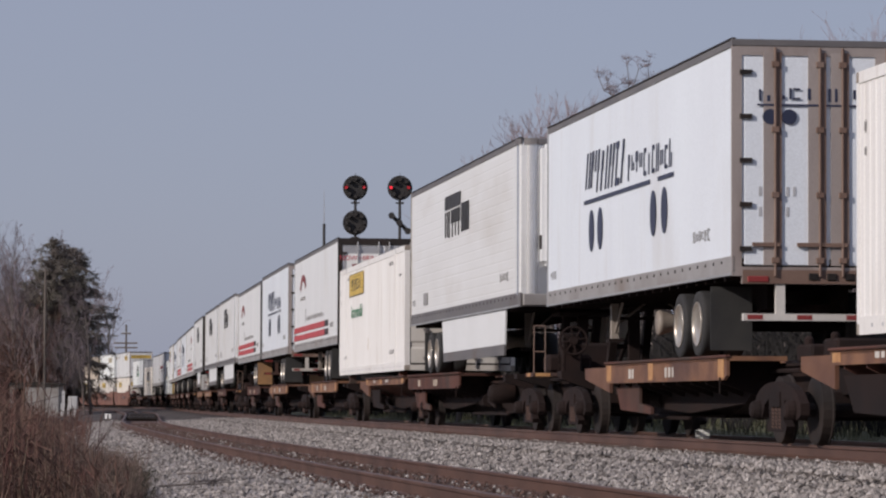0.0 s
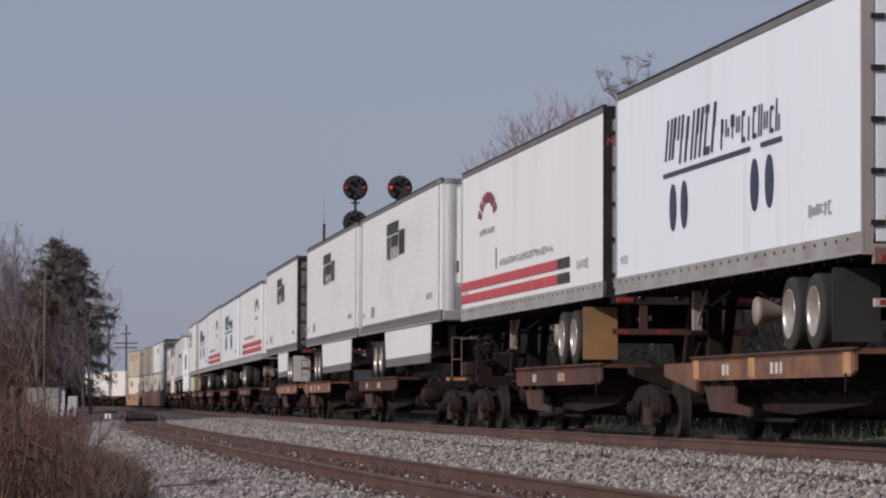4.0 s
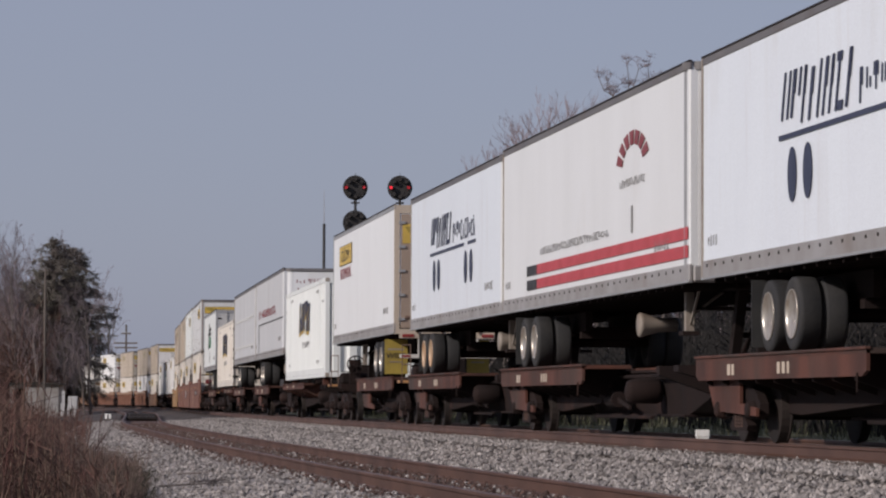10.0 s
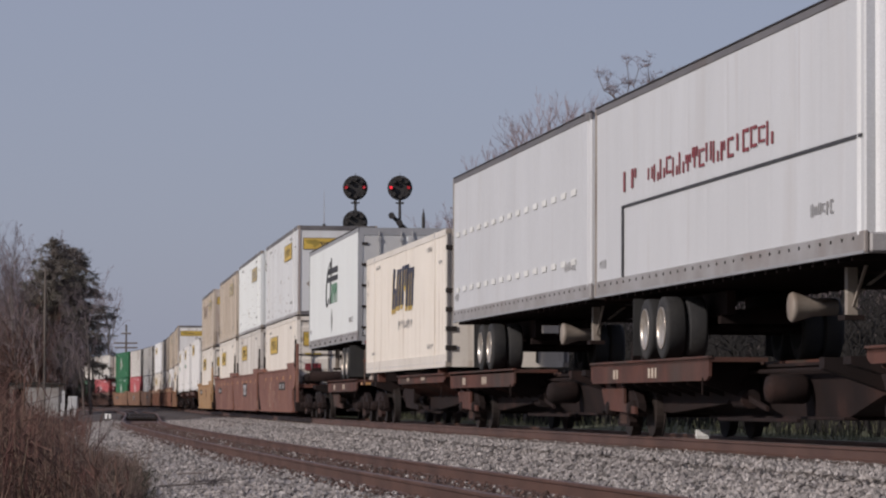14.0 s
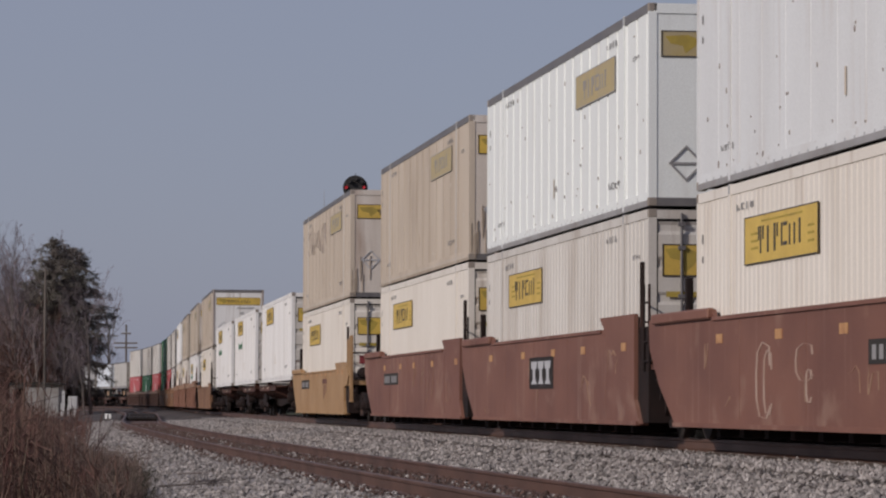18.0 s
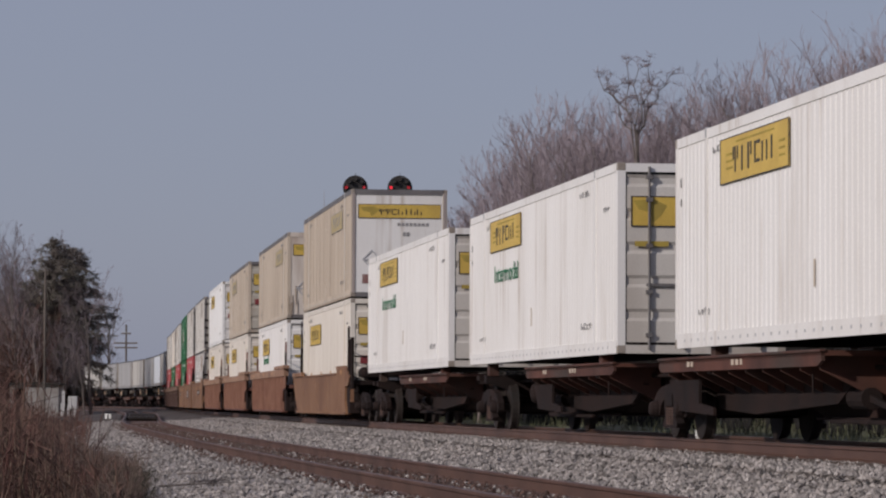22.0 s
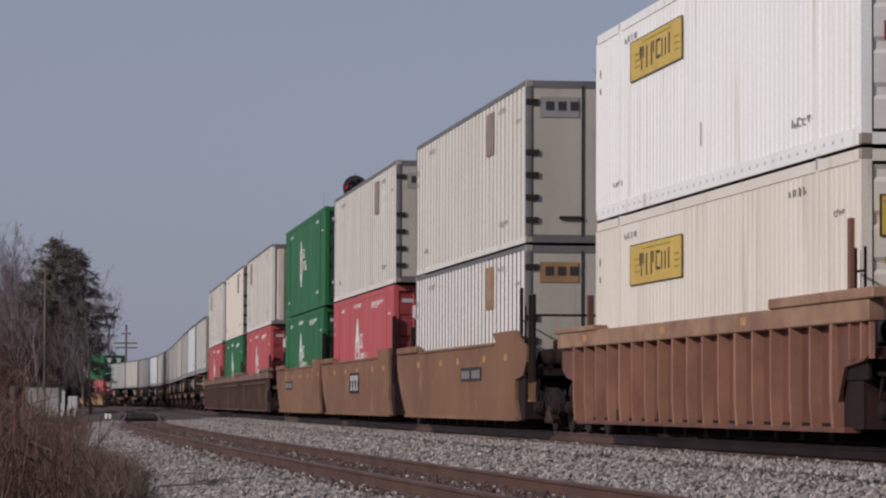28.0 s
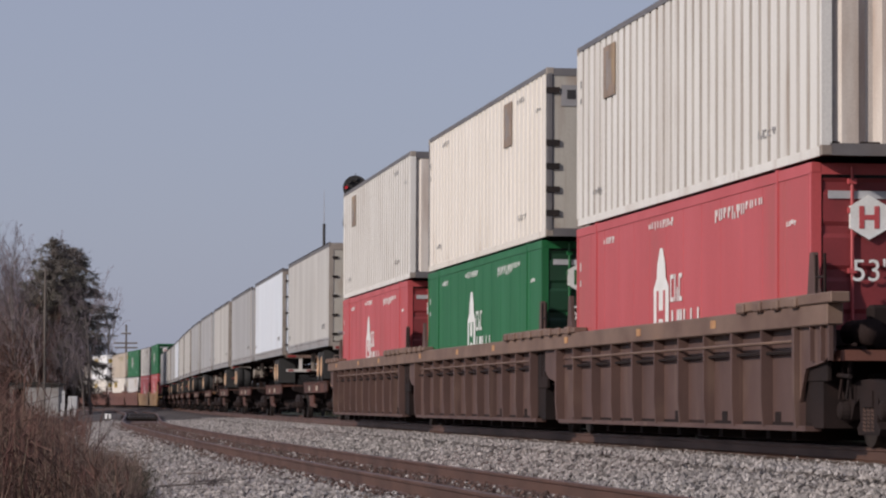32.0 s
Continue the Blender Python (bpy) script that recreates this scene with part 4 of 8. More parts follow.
# ---- road trailers ----
def trailer(label, L=16.15, body="white", doors_forward=True, door_mat="white", frame_mat="frame", marks=None, skirt=None, reefer=False, nose="white",
            top="toprail", rimmat="rim", wheels_forward=None, flap="black", bottom=1.03, roofz=3.98, setback=3.4):
    root = tagged(new("road_trailer"), label, "trailer")
    h, w, E = roofz, HALF, L / 2
    wf = doors_forward if wheels_forward is None else wheels_forward
    part("body", soft(boxes((-E, E - 0.02, -w + 0.012, w - 0.012, bottom + 0.2, h - 0.06)), 0.02), body, root)
    part("roof", boxes((-E + 0.02, E - 0.03, -w + 0.03, w - 0.03, h - 0.1, h - 0.02)), "grey", root)
    for sg in (-1, 1):
        y0, y1 = sorted((sg * w, sg * (w - 0.05)))
        part("top_rail", soft(boxes((-E, E, y0, y1, h - 0.105, h)), 0.012), top, root)
        part("roof_edge", boxes((-E - 0.004, E + 0.004, min(y0, sg * (w + 0.006)), max(y1, sg * (w + 0.006)), h + 0.001, h + 0.022)), "dark", root)
        low = part("bottom_rail", soft(boxes((-E, E, y0, y1, bottom, bottom + 0.24)), 0.01), "toprail" if skirt else "rail", root)
        if sg < 0:
            part("rail_lip", boxes((-E + 0.01, E - 0.01, y0 - 0.012, y1, bottom - 0.012, bottom + 0.02)), "grey", low)
            part("rivet", boxes(*[(x, x + 0.07, -w - 0.005, -w + 0.001, bottom + 0.15, bottom + 0.19) for x in np.arange(-E + 0.3, E - 0.3, 0.5)]), "dark", low)["kind"] = "stuff"
    part("floor_frame", boxes((-E + 0.1, E - 0.1, -w + 0.06, w - 0.06, bottom + 0.02, bottom + 0.16), *[(x, x + 0.08, -w + 0.06, w - 0.06, bottom - 0.06, bottom + 0.02) for x in np.arange(-E + 0.5, E - 0.4, 0.6)]), "under", root)
    part("tail_edge", boxes((-E - 0.012, -E + 0.06, -w - 0.004, -w + 0.06, bottom, h)), "grey" if doors_forward else "frame", root)
    if doors_forward:
        part("door_frame", boxes((E - 0.06, E, -w, -w + 0.13, bottom - 0.02, h), (E - 0.06, E, w - 0.13, w, bottom - 0.02, h), (E - 0.06, E, -w + 0.13, w - 0.13, h - 0.2, h), (E - 0.06, E, -w + 0.13, w - 0.13, bottom - 0.12, bottom + 0.1)), frame_mat, root)
        if door_mat == "cool":
            part("header_cap", boxes((E - 0.07, E + 0.012, -w - 0.003, w + 0.003, h - 0.075, h + 0.004)), "toprail", root)
        for y0, y1 in ((-w + 0.16, -0.02), (0.02, w - 0.16)):
            door = part("door", soft(boxes((E - 0.05, E - 0.012, y0, y1, bottom + 0.12, h - 0.22)), 0.01), door_mat, root)
            hy = y0 - 0.06 if y0 < 0 else y1 - 0.1
            for z in np.linspace(bottom + 0.3, h - 0.45, 5):
                part("hinge", boxes((E - 0.01, E + 0.025, hy, hy + 0.16, z, z + 0.06)), "dark" if door_mat != "doortan" else "grey", door)
            for y in (y0 + (y1 - y0) * 0.36, y1 - 0.13) if y0 < 0 else (y0 + 0.13, y0 + (y1 - y0) * 0.64):
                bm = tube(bmesh.new(), (E + 0.03, y, bottom - 0.02), (E + 0.03, y, h - 0.1), 0.02, 6)
                for z in np.linspace(bottom + 0.15, h - 0.35, 4):
                    box(bm, E - 0.01, E + 0.055, y - 0.045, y + 0.045, z, z + 0.07)
                box(bm, E, E + 0.045, y - 0.3, y + 0.06, bottom + 0.36, bottom + 0.41)
                if door_mat == "cool":
                    part("lock_post", boxes((E - 0.013, E + 0.006, y - 0.15, y + 0.02, bottom + 0.12, h - 0.16)), "doorpost", door)
                    part("door_joint", boxes((E - 0.013, E + 0.016, y + 0.022, y + 0.085, bottom + 0.12, h - 0.16)), "rustframe", door)
                part("lock_rod", bm, {"cool": "rustframe", "doortan": "rustframe"}.get(door_mat, "grey"), door)
        if door_mat == "cool":
            end_bars("stencil", [(-0.95 + 0.09 * i, -0.91 + 0.09 * i, 2.04, 2.16) for i in range(6)] + [(-0.95 + 0.09 * i, -0.91 + 0.09 * i, 1.78, 1.9) for i in range(5)], "pale", root, E - 0.012)["kind"] = "stuff"
        guard = part("underrun_guard", boxes((E - 0.1, E, -w + 0.15, w - 0.15, 0.44, 0.53), (E - 0.1, E - 0.02, -0.72, -0.6, 0.53, bottom - 0.1), (E - 0.1, E - 0.02, 0.6, 0.72, 0.53, bottom - 0.1)), "dullwhite" if door_mat in ("doortan", "cool") else "spine", root)
        part("reflector", boxes(*[(E - 0.002, E + 0.004, y, y + 0.2, 0.455, 0.515) for y in (-1.1, -0.45, 0.2, 0.85)]), "tail", guard)["kind"] = "stuff"
        if door_mat == "cool":
            # grey sill coloured dark brown to stand for the shade on it
            part("rear_sill", boxes((E - 0.005, E + 0.008, -w + 0.14, w - 0.14, bottom - 0.115, bottom + 0.06)), "rustframe", root)
            for y in (-0.30, -0.06, 0.18):
                part("marker_light", soft(boxes((E + 0.006, E + 0.03, y, y + 0.13, bottom - 0.07, bottom + 0.02)), 0.01), "dark", root)
        for y in (-w + 0.2, w - 0.5):
            part("tail_light", soft(boxes((E - 0.01, E + 0.02, y, y + 0.28, bottom - 0.1, bottom - 0.02)), 0.01), "tail", root)
    else:
        r = 0.32
        for sg in (-1, 1):
            pts = [(E - r + r * math.sin(a), sg * (w - r + r * math.cos(a))) for a in np.linspace(0, math.pi / 2, 12)] + [(E - r, sg * (w - r))]
            bm = prism(bmesh.new(), pts, bottom + 0.2, h - 0.1)
            for v in bm.verts:
                v.co = Vector((v.co.x, v.co.z, v.co.y))
            bmesh.ops.recalc_face_normals(bm, faces=bm.faces)
            part("nose_corner", bm, nose, root, smooth=False, at=pose(0.035, sg * 0.008, 0))
        part("nose_wall", boxes((E - 0.02, E + 0.03, -w + r, w - r, bottom + 0.2, h - 0.1)), nose, root)
        part("nose_rail", soft(boxes((E - 0.3, E + 0.05, -w + 0.06, w - 0.06, bottom, bottom + 0.22)), 0.02), "rail", root)
        for sg in (-1, 1):
            rim = [(E - r + (r + 0.03) * math.sin(a), sg * (w - r + (r + 0.03) * math.cos(a))) for a in np.linspace(0, math.pi / 2, 10)] + [(E - r, sg * (w - r))]
            cap = prism(bmesh.new(), rim, h - 0.11, h + 0.004)
            for v in cap.verts:
                v.co = Vector((v.co.x, v.co.z, v.co.y))
            bmesh.ops.recalc_face_normals(cap, faces=cap.faces)
            part("nose_cap", cap, "toprail", root, at=pose(0.035, sg * 0.008, 0))
        part("nose_cap", soft(boxes((E - 0.2, E + 0.065, -w + r, w - r, h - 0.12, h)), 0.02), "toprail", root)
        if reefer:
            unit = part("cooling_unit", soft(boxes((E + 0.03, E + 0.45, -0.95, 0.95, h - 2.3, h - 0.12)), 0.08, 2), "white", root, "white cooling unit with dark grille")
            if nose != "chrome":
                part("grille", boxes((E + 0.45, E + 0.47, -0.85, 0.85, h - 1.35, h - 0.3)), "dark", unit)
                part("side_grille", soft(boxes((E + 0.10, E + 0.44, -0.972, -0.945, h - 1.35, h - 0.24), (E + 0.10, E + 0.44, 0.945, 0.972, h - 1.35, h - 0.24)), 0.01), "dark", unit)
            part("side_vent", boxes((E + 0.14, E + 0.36, -0.965, -0.95, h - 2.0, h - 1.75)), "dark", unit)
    # wheels: two axles, twin tyres each side
    ax = (E - setback) if wf else (-E + setback + 0.6)
    for dx in (-0.6, 0.6):
        part("axle", tube(bmesh.new(), (ax + dx, -1.1, 0.445), (ax + dx, 1.1, 0.445), 0.07, 8), "under", root)
        for sg in (-1, 1):
            key = "w%d%s" % (sg, rimmat)
            if key not in SHARED:
                prof = [(-0.1, 0.2), (-0.292, 0.296), (-0.3, 0.325), (-0.298, 0.401), (-0.288, 0.432), (-0.262, 0.444), (-0.24, 0.445), (-0.05, 0.445), (-0.035, 0.436), (-0.02, 0.392), (0.02, 0.392), (0.035, 0.436), (0.05, 0.445), (0.24, 0.445), (0.262, 0.444), (0.288, 0.432), (0.298, 0.401), (0.3, 0.325), (0.292, 0.296), (0.1, 0.2)]
                wh = part("wheel", lathe(bmesh.new(), prof, 26), "tyre", root, "worn black twin tyre", smooth=True)
                rm = part("rim", lathe(bmesh.new(), [(sg * 0.285, 0.294), (sg * 0.302, 0.300), (sg * 0.312, 0.294), (sg * 0.300, 0.276), (sg * 0.235, 0.266), (sg * 0.120, 0.252), (sg * 0.100, 0.200), (sg * 0.108, 0.130), (sg * 0.125, 0.118), (sg * 0.210, 0.108), (sg * 0.228, 0.085), (sg * 0.230, 0.020)], 28), rimmat, wh, smooth=True)
                SHARED[key] = (wh.data, rm.data)
            else:
                wh = hang("wheel", SHARED[key][0], root, "worn black twin tyre")
                rm = hang("rim", SHARED[key][1], wh)
            wh.matrix_basis = pose(ax + dx, sg * 0.98, 0.445)
    part("bogie_frame", boxes((ax - 1.6, ax + 1.6, -0.55, -0.43, 0.62, 0.95), (ax - 1.6, ax + 1.6, 0.43, 0.55, 0.62, 0.95), (ax - 1.2, ax - 1.0, -0.55, 0.55, 0.5, 0.7), (ax + 1.0, ax + 1.2, -0.55, 0.55, 0.5, 0.7), (ax - 0.1, ax + 0.1, -0.6, 0.6, 0.4, 0.7)), "under", root)
    for sg in (-1, 1):
        fx = ax + 1.45 if wf else ax - 1.5
        part("mud_flap", boxes((fx, fx + 0.02, sg * 1.0 - 0.28, sg * 1.0 + 0.28, 0.08, 0.92)), flap, root)
    gx = -E + 3.0 if wf else E - 2.9
    for y in (-0.75, 0.67):
        leg = part("landing_leg", boxes((gx - 0.07, gx + 0.07, y, y + 0.12, 0.42, bottom)), "frame", root)
        part("foot", boxes((gx - 0.16, gx + 0.16, y - 0.06, y + 0.18, 0.36, 0.42)), "under", leg)
    part("leg_brace", tube(bmesh.new(), (gx, -0.7, 0.75), (gx, 0.7, 0.75), 0.03, 6), "under", root)
    tx = (E - 6.8) if wf else (-E + 11.3)
    part("air_tank", lathe(bmesh.new(), [(-0.30, 0.02), (-0.30, 0.17), (-0.27, 0.19), (-0.23, 0.18), (0.0, 0.11), (0.30, 0.10), (0.32, 0.03)], 16, tx, -0.62, 0.57), "frame", root, "dull pale drum under the floor", smooth=True)
    for y in (-0.69, 0.73):
        part("leg_brace", tube(bmesh.new(), (gx + 0.1, y, 0.52), (gx + 0.75, y, bottom), 0.022, 6), "frame", root)
        part("leg_brace", tube(bmesh.new(), (gx, y, 0.62), (gx, y * 0.2, bottom), 0.02, 6), "frame", root)
    if skirt and wf:
        part("fuel_tank", tube(bmesh.new(), (-E + 5.55, -1.12, 0.68), (-E + 5.55, 0.2, 0.68), 0.30, 20), "shed", root, "pale round fuel tank under the floor")
        part("tank_strap", tube(bmesh.new(), (-E + 5.55, -0.92, 0.68), (-E + 5.55, -0.86, 0.68), 0.306, 20), "dark", root)
    if skirt:
        x0, x1 = (ax + 1.35, E - 1.9) if not wf else (-E + 6.2, ax - 1.5)
        for sg in (-1, 1):
            y0, y1 = sorted((sg * (w - 0.03), sg * (w - 0.06)))
            part("side_skirt", prism(bmesh.new(), [(x0 + 0.25, 0.42), (x1 - 0.1, 0.46), (x1, bottom + 0.02), (x0, bottom + 0.02)], y0, y1), skirt, root, "smooth light side skirt panel")
            part("skirt_edge", prism(bmesh.new(), [(x0 + 0.3, 0.24), (x1 - 0.15, 0.26), (x1 - 0.1, 0.465), (x0 + 0.25, 0.425)], y0 - 0.004, y1 + 0.004), "toprail", root)
    if marks:
        marks(root, w, E)
    side_bars("stencil", word_bars(-E + 0.4, -E + 1.0, bottom + 0.42, bottom + 0.56, 4, 3, 0.4) + word_bars(E - 2.4, E - 1.3, bottom + 0.5, bottom + 0.66, 6, 4, 0.4), "fade", root, w)["kind"] = "stuff"
    return root


SHARED = {}


def marks_ovals(end):
    def put(root, w, E):
        x0 = -E + (4.45 if E > 8 else 3.7)
        letters("brand_word", x0, x0 + 3.4, 2.68, 3.34, 8, 21, "navy", root, w, "navy slanted brand shape", 0.22, 0.25, slant=0.35)
        letters("brand_word", x0 + 3.6, x0 + 7.0, 2.68, 3.08, 11, 22, "navy", root, w, "", 0.42, 0.4, slant=0.1)
        side_bars("underline", [(x0 - 0.1, x0 + 5.3, 2.54, 2.60), (x0 + 5.9, x0 + 7.0, 2.54, 2.60)], "navy", root, w)
        for cx in (x0 + 0.55, x0 + 1.3, x0 + 5.55, x0 + 6.35):
            ellipse_mark("oval_mark", cx, 2.1, 0.21, 0.33, "navy", root, w)
        if end:
            end_bars("brand_lettering", [r for i in range(8) for r in word_bars(-0.95 + 0.2 * i, -0.78 + 0.2 * i, 3.26, 3.43, 1, 70 + i, 0.15)] + [(-0.97, 0.66, 3.20, 3.225)], "navy", root, E + 0.006)["kind"] = "stuff"
            for c in (-0.8, -0.55):
                pts = [(c + 0.1 * math.cos(i * math.pi / 6), 3.06 + 0.1 * math.sin(i * math.pi / 6)) for i in range(12)]
                part("oval_mark", prism(bmesh.new(), pts, E - 0.013, E + 0.012, "x"), "navy", root)
    return put


def marks_striped(flip, hiring=False):
    def put(root, w, E):
        a, c = ((-E, -E + 13.0) if not flip else (-E + 2.9, E - 0.05)), (-E + 3.6 if not flip else -E + 12.8)
        z = 1.36
        s = side_bars("red_stripe", [(a[0], a[1], z, z + 0.17)], "red", root, w, "red stripe with white gap")
        side_bars("red_stripe", [(a[0], a[1], z + 0.25, z + 0.42)], "red", root, w)
        e = (a[1] - 1.15, a[1]) if not flip else (a[0], a[0] + 1.1)
        side_bars("stripe_end", [(e[0], e[1], z, z + 0.17), (e[0], e[1], z + 0.25, z + 0.42)], "ink", s, w, proud=0.009)
        for i in range(7):
            bm = bmesh.new()
            t0, t1 = math.radians(165 - i * 21.5), math.radians(165 - i * 21.5 - 15)
            prism(bm, [(c + r * 1.15 * math.cos(t), 2.82 + r * 0.52 * math.sin(t)) for r, t in ((1.15, t0), (1.15, t1), (0.75, t1), (0.75, t0))], -w - 0.006, -w + 0.001)
            part("brand_letter", bm, "maroon", root, "dark red shape of an arched brand word" if i == 0 else "")
        side_bars("lettering", word_bars(c - 1.0, c + 1.0, 2.60, 2.72, 12, 31, 0.3), "fade", root, w)["kind"] = "stuff"
        t = (a[0] + 5.2, a[1] - 1.6) if not flip else (a[0] + 1.4, a[0] + 8.0)
        side_bars("lettering", word_bars(t[0], t[1], 1.93, 2.06, 30, 32, 0.3), "fade", root, w)["kind"] = "stuff"
        side_bars("label_tag", [((t[0] - 0.5) if not flip else E - 4.2, (t[0] - 0.4) if not flip else E - 4.1, 1.9, 2.3)], "fade", root, w)
        if hiring:
            p = end_bars("hiring_sign", [(-w + 0.25, -0.05, 2.9, 3.55)], "whiteink", root, E - 0.012, "white notice with red lettering", 0.012)
            lettering("lettering", "NOW HIRING", 0.19, "red", p, pose(E + 0.003, -0.66, 3.42, *FACE_END))
            end_bars("lettering_line", [(-w + 0.4, -0.4, 3.18, 3.26), (-w + 0.5, -0.5, 3.02, 3.10)], "maroon", p, E + 0.001)
    return put


def marks_skirted(end):
    def put(root, w, E):
        x0 = -E + 6.0
        letters("brand_word", x0, x0 + 2.4, 2.80, 3.36, 5, 41, "ink", root, w, "dark brand shape", 0.12, 0.1, weight=0.26)
        for i in range(5):
            side_bars("brand_flash", [(x0 - 0.05 + i * 0.5, x0 + 0.38 + i * 0.5, 3.40, 3.68)], "ink", root, w, slant=0.2)
        letters("brand_word", x0 + 2.55, x0 + 3.75, 2.84, 3.42, 3, 43, "ink", root, w, "", 0.2, 0.3, weight=0.3)
        side_bars("fleet_tag", [(-E + 2.4, -E + 3.1, bottom_tag, bottom_tag + 0.26) for bottom_tag in (1.52,)], "fade", root, w)
        if end:
            b = end_bars("brand_panel", [(-1.05, 0.7, 2.9, 3.3)], "ink", root, E - 0.012, "black panel with pale lettering shapes")
            end_bars("lettering", [(-0.9 + 0.32 * i, -0.72 + 0.32 * i, 2.98, 3.22) for i in range(5)], "whiteink", b, E - 0.006)["kind"] = "stuff"
            for c in (-0.65, 0.0, 0.65):
                d = prism(bmesh.new(), [(c - 0.42, 1.75), (c, 1.45), (c + 0.42, 1.75), (c, 2.1)], E - 0.013, E - 0.004, "x")
                part("diamond", d, "grey", root)
    return put


def marks_parcel(root, w, E):
    yellow_sign(root, -E + 1.95, -E + 5.4, 3.14, 3.68, w, "sign", 5)
    lettering("lettering", "INTERMODAL", 0.40, "maroon", root, pose(-E + 3.7, -w - 0.006, 2.9, *FACE_SIDE), "dark red lettering", 1.22)
    s = end_bars("door_sign", [(-w + 0.2, w - 0.2, 3.16, 3.62)], "sign", root, E - 0.012, "yellow sign band across the doors")
    end_bars("lettering", word_bars(-0.1, 1.0, 3.26, 3.40, 6, 77, 0.3), "ink", s, E - 0.004)["kind"] = "stuff"
    a = -w + 0.24
    part("map_patch", prism(bmesh.new(), [(a, 3.56), (a + 0.36, 3.55), (a + 0.7, 3.30), (a + 0.62, 3.22), (a + 0.42, 3.36), (a + 0.12, 3.40)], E - 0.007, E - 0.002, "x"), "mudyellow", s)
    lettering("lettering", "INTERMODAL", 0.34, "maroon", root, pose(E - 0.008, 0.12, 3.0, *FACE_END))
    for flap in [c for c in root.children if c.name.startswith("mud_flap")]:
        y = -1.0 if flap.data.vertices[0].co.y < 0 else 1.0
        lettering("lettering", "WIDE", 0.19, "ink", flap, pose(E - 3.7 + 1.45 + 0.025, y, 0.52, *FACE_END), "dark lettering on the yellow flap")
        end_bars("flap_mark", [(y - 0.2, y + 0.2, 0.66, 0.70), (y - 0.16, y + 0.16, 0.36, 0.39)], "frame", flap, E - 3.7 + 1.47)


def marks_express(panel):
    def put(root, w, E):
        if panel:
            letters("brand_word", -E + 2.2, -E + 3.6, 2.54, 2.84, 2, 51, "maroon", root, w, "dark red brand shape", 0.3)
            letters("brand_word", -E + 4.2, -E + 12.1, 2.54, 2.84, 18, 52, "maroon", root, w, "", 0.22)
            side_bars("panel_edge", [(-E + 2.2, -E + 2.35, 1.27, 2.33), (-E + 2.2, E - 0.1, 2.30, 2.34)], "ink", root, w)
        else:
            for z in (1.62, 2.75):
                for i in range(15):
                    side_bars("tie_mark", [(-E + 0.5 + i * 1.0, -E + 0.95 + i * 1.0, z, z + 0.1)], "whiteink", root, w)
        end_bars("brand_lettering", [r for i in range(8) for r in word_bars(-0.85 + 0.2 * i, -0.69 + 0.2 * i, 3.47, 3.62, 1, 110 + i, 0.1, 0.2)] + [r for i in range(9) for r in word_bars(-0.85 + 0.18 * i, -0.71 + 0.18 * i, 3.18, 3.33, 1, 130 + i, 0.1, 0.2)], "maroon", root, E + 0.03)["kind"] = "stuff"
    return put


def marks_looped(root, w, E):
    c = -E + 6.6
    bm = bmesh.new()
    n = 22
    ring = [(c + 0.15 + 0.75 * math.cos(a) * (1.0 if math.cos(a) < 0 else 0.55) + 0.45 * math.sin(a), 2.75 + 0.62 * math.sin(a)) for a in np.linspace(0.9, 5.6, n)]
    for i in range(n - 1):
        (xa, za), (xb, zb) = ring[i], ring[i + 1]
        prism(bm, [(xa, za), (xb, zb), (xb + 0.26, zb + 0.04), (xa + 0.26, za + 0.04)], -w - 0.006, -w + 0.001)
    prism(bm, [(c + 0.6, 2.2), (c + 0.85, 2.2), (c + 1.25, 3.5), (c + 1.0, 3.5)], -w - 0.006, -w + 0.001)
    prism(bm, [(c - 0.1, 3.06), (c + 3.1, 3.06), (c + 3.1, 3.22), (c + 0.1, 3.22)], -w - 0.006, -w + 0.001)
    prism(bm, [(c - 0.2, 2.84), (c + 3.1, 2.84), (c + 3.1, 2.98), (c, 2.98)], -w - 0.006, -w + 0.001)
    part("brand_mark", bm, "ink", root, "black looped brand mark")
    letters("brand_word", c + 1.05, c + 3.2, 2.2, 2.76, 6, 61, "leaf", root, w, "green brand shape", 0.25, 0.1)
    d = [(-0.2, 1.75), (0.02, 2.05), (0.24, 1.75), (0.02, 1.4)]
    part("diamond_placard", prism(bmesh.new(), d, -w - 0.006, -w + 0.001), "fade", root)
    side_bars("brand_stripe", [(-E + 0.5 + k * 1.7, -E + 0.85 + k * 1.7, 1.08, 1.14) for k in range(9)], "dark", root, w, proud=0.008)["kind"] = "stuff"
    for y in (-0.9, 0.2):
        end_bars("ring_mark", [(y, y + 0.3, 2.0, 2.06), (y, y + 0.05, 2.0, 2.3), (y + 0.25, y + 0.3, 2.0, 2.3), (y, y + 0.3, 2.25, 2.3)], "ink", root, E - 0.012)


# ---- railway cars ----
WHEEL_R = 0.42


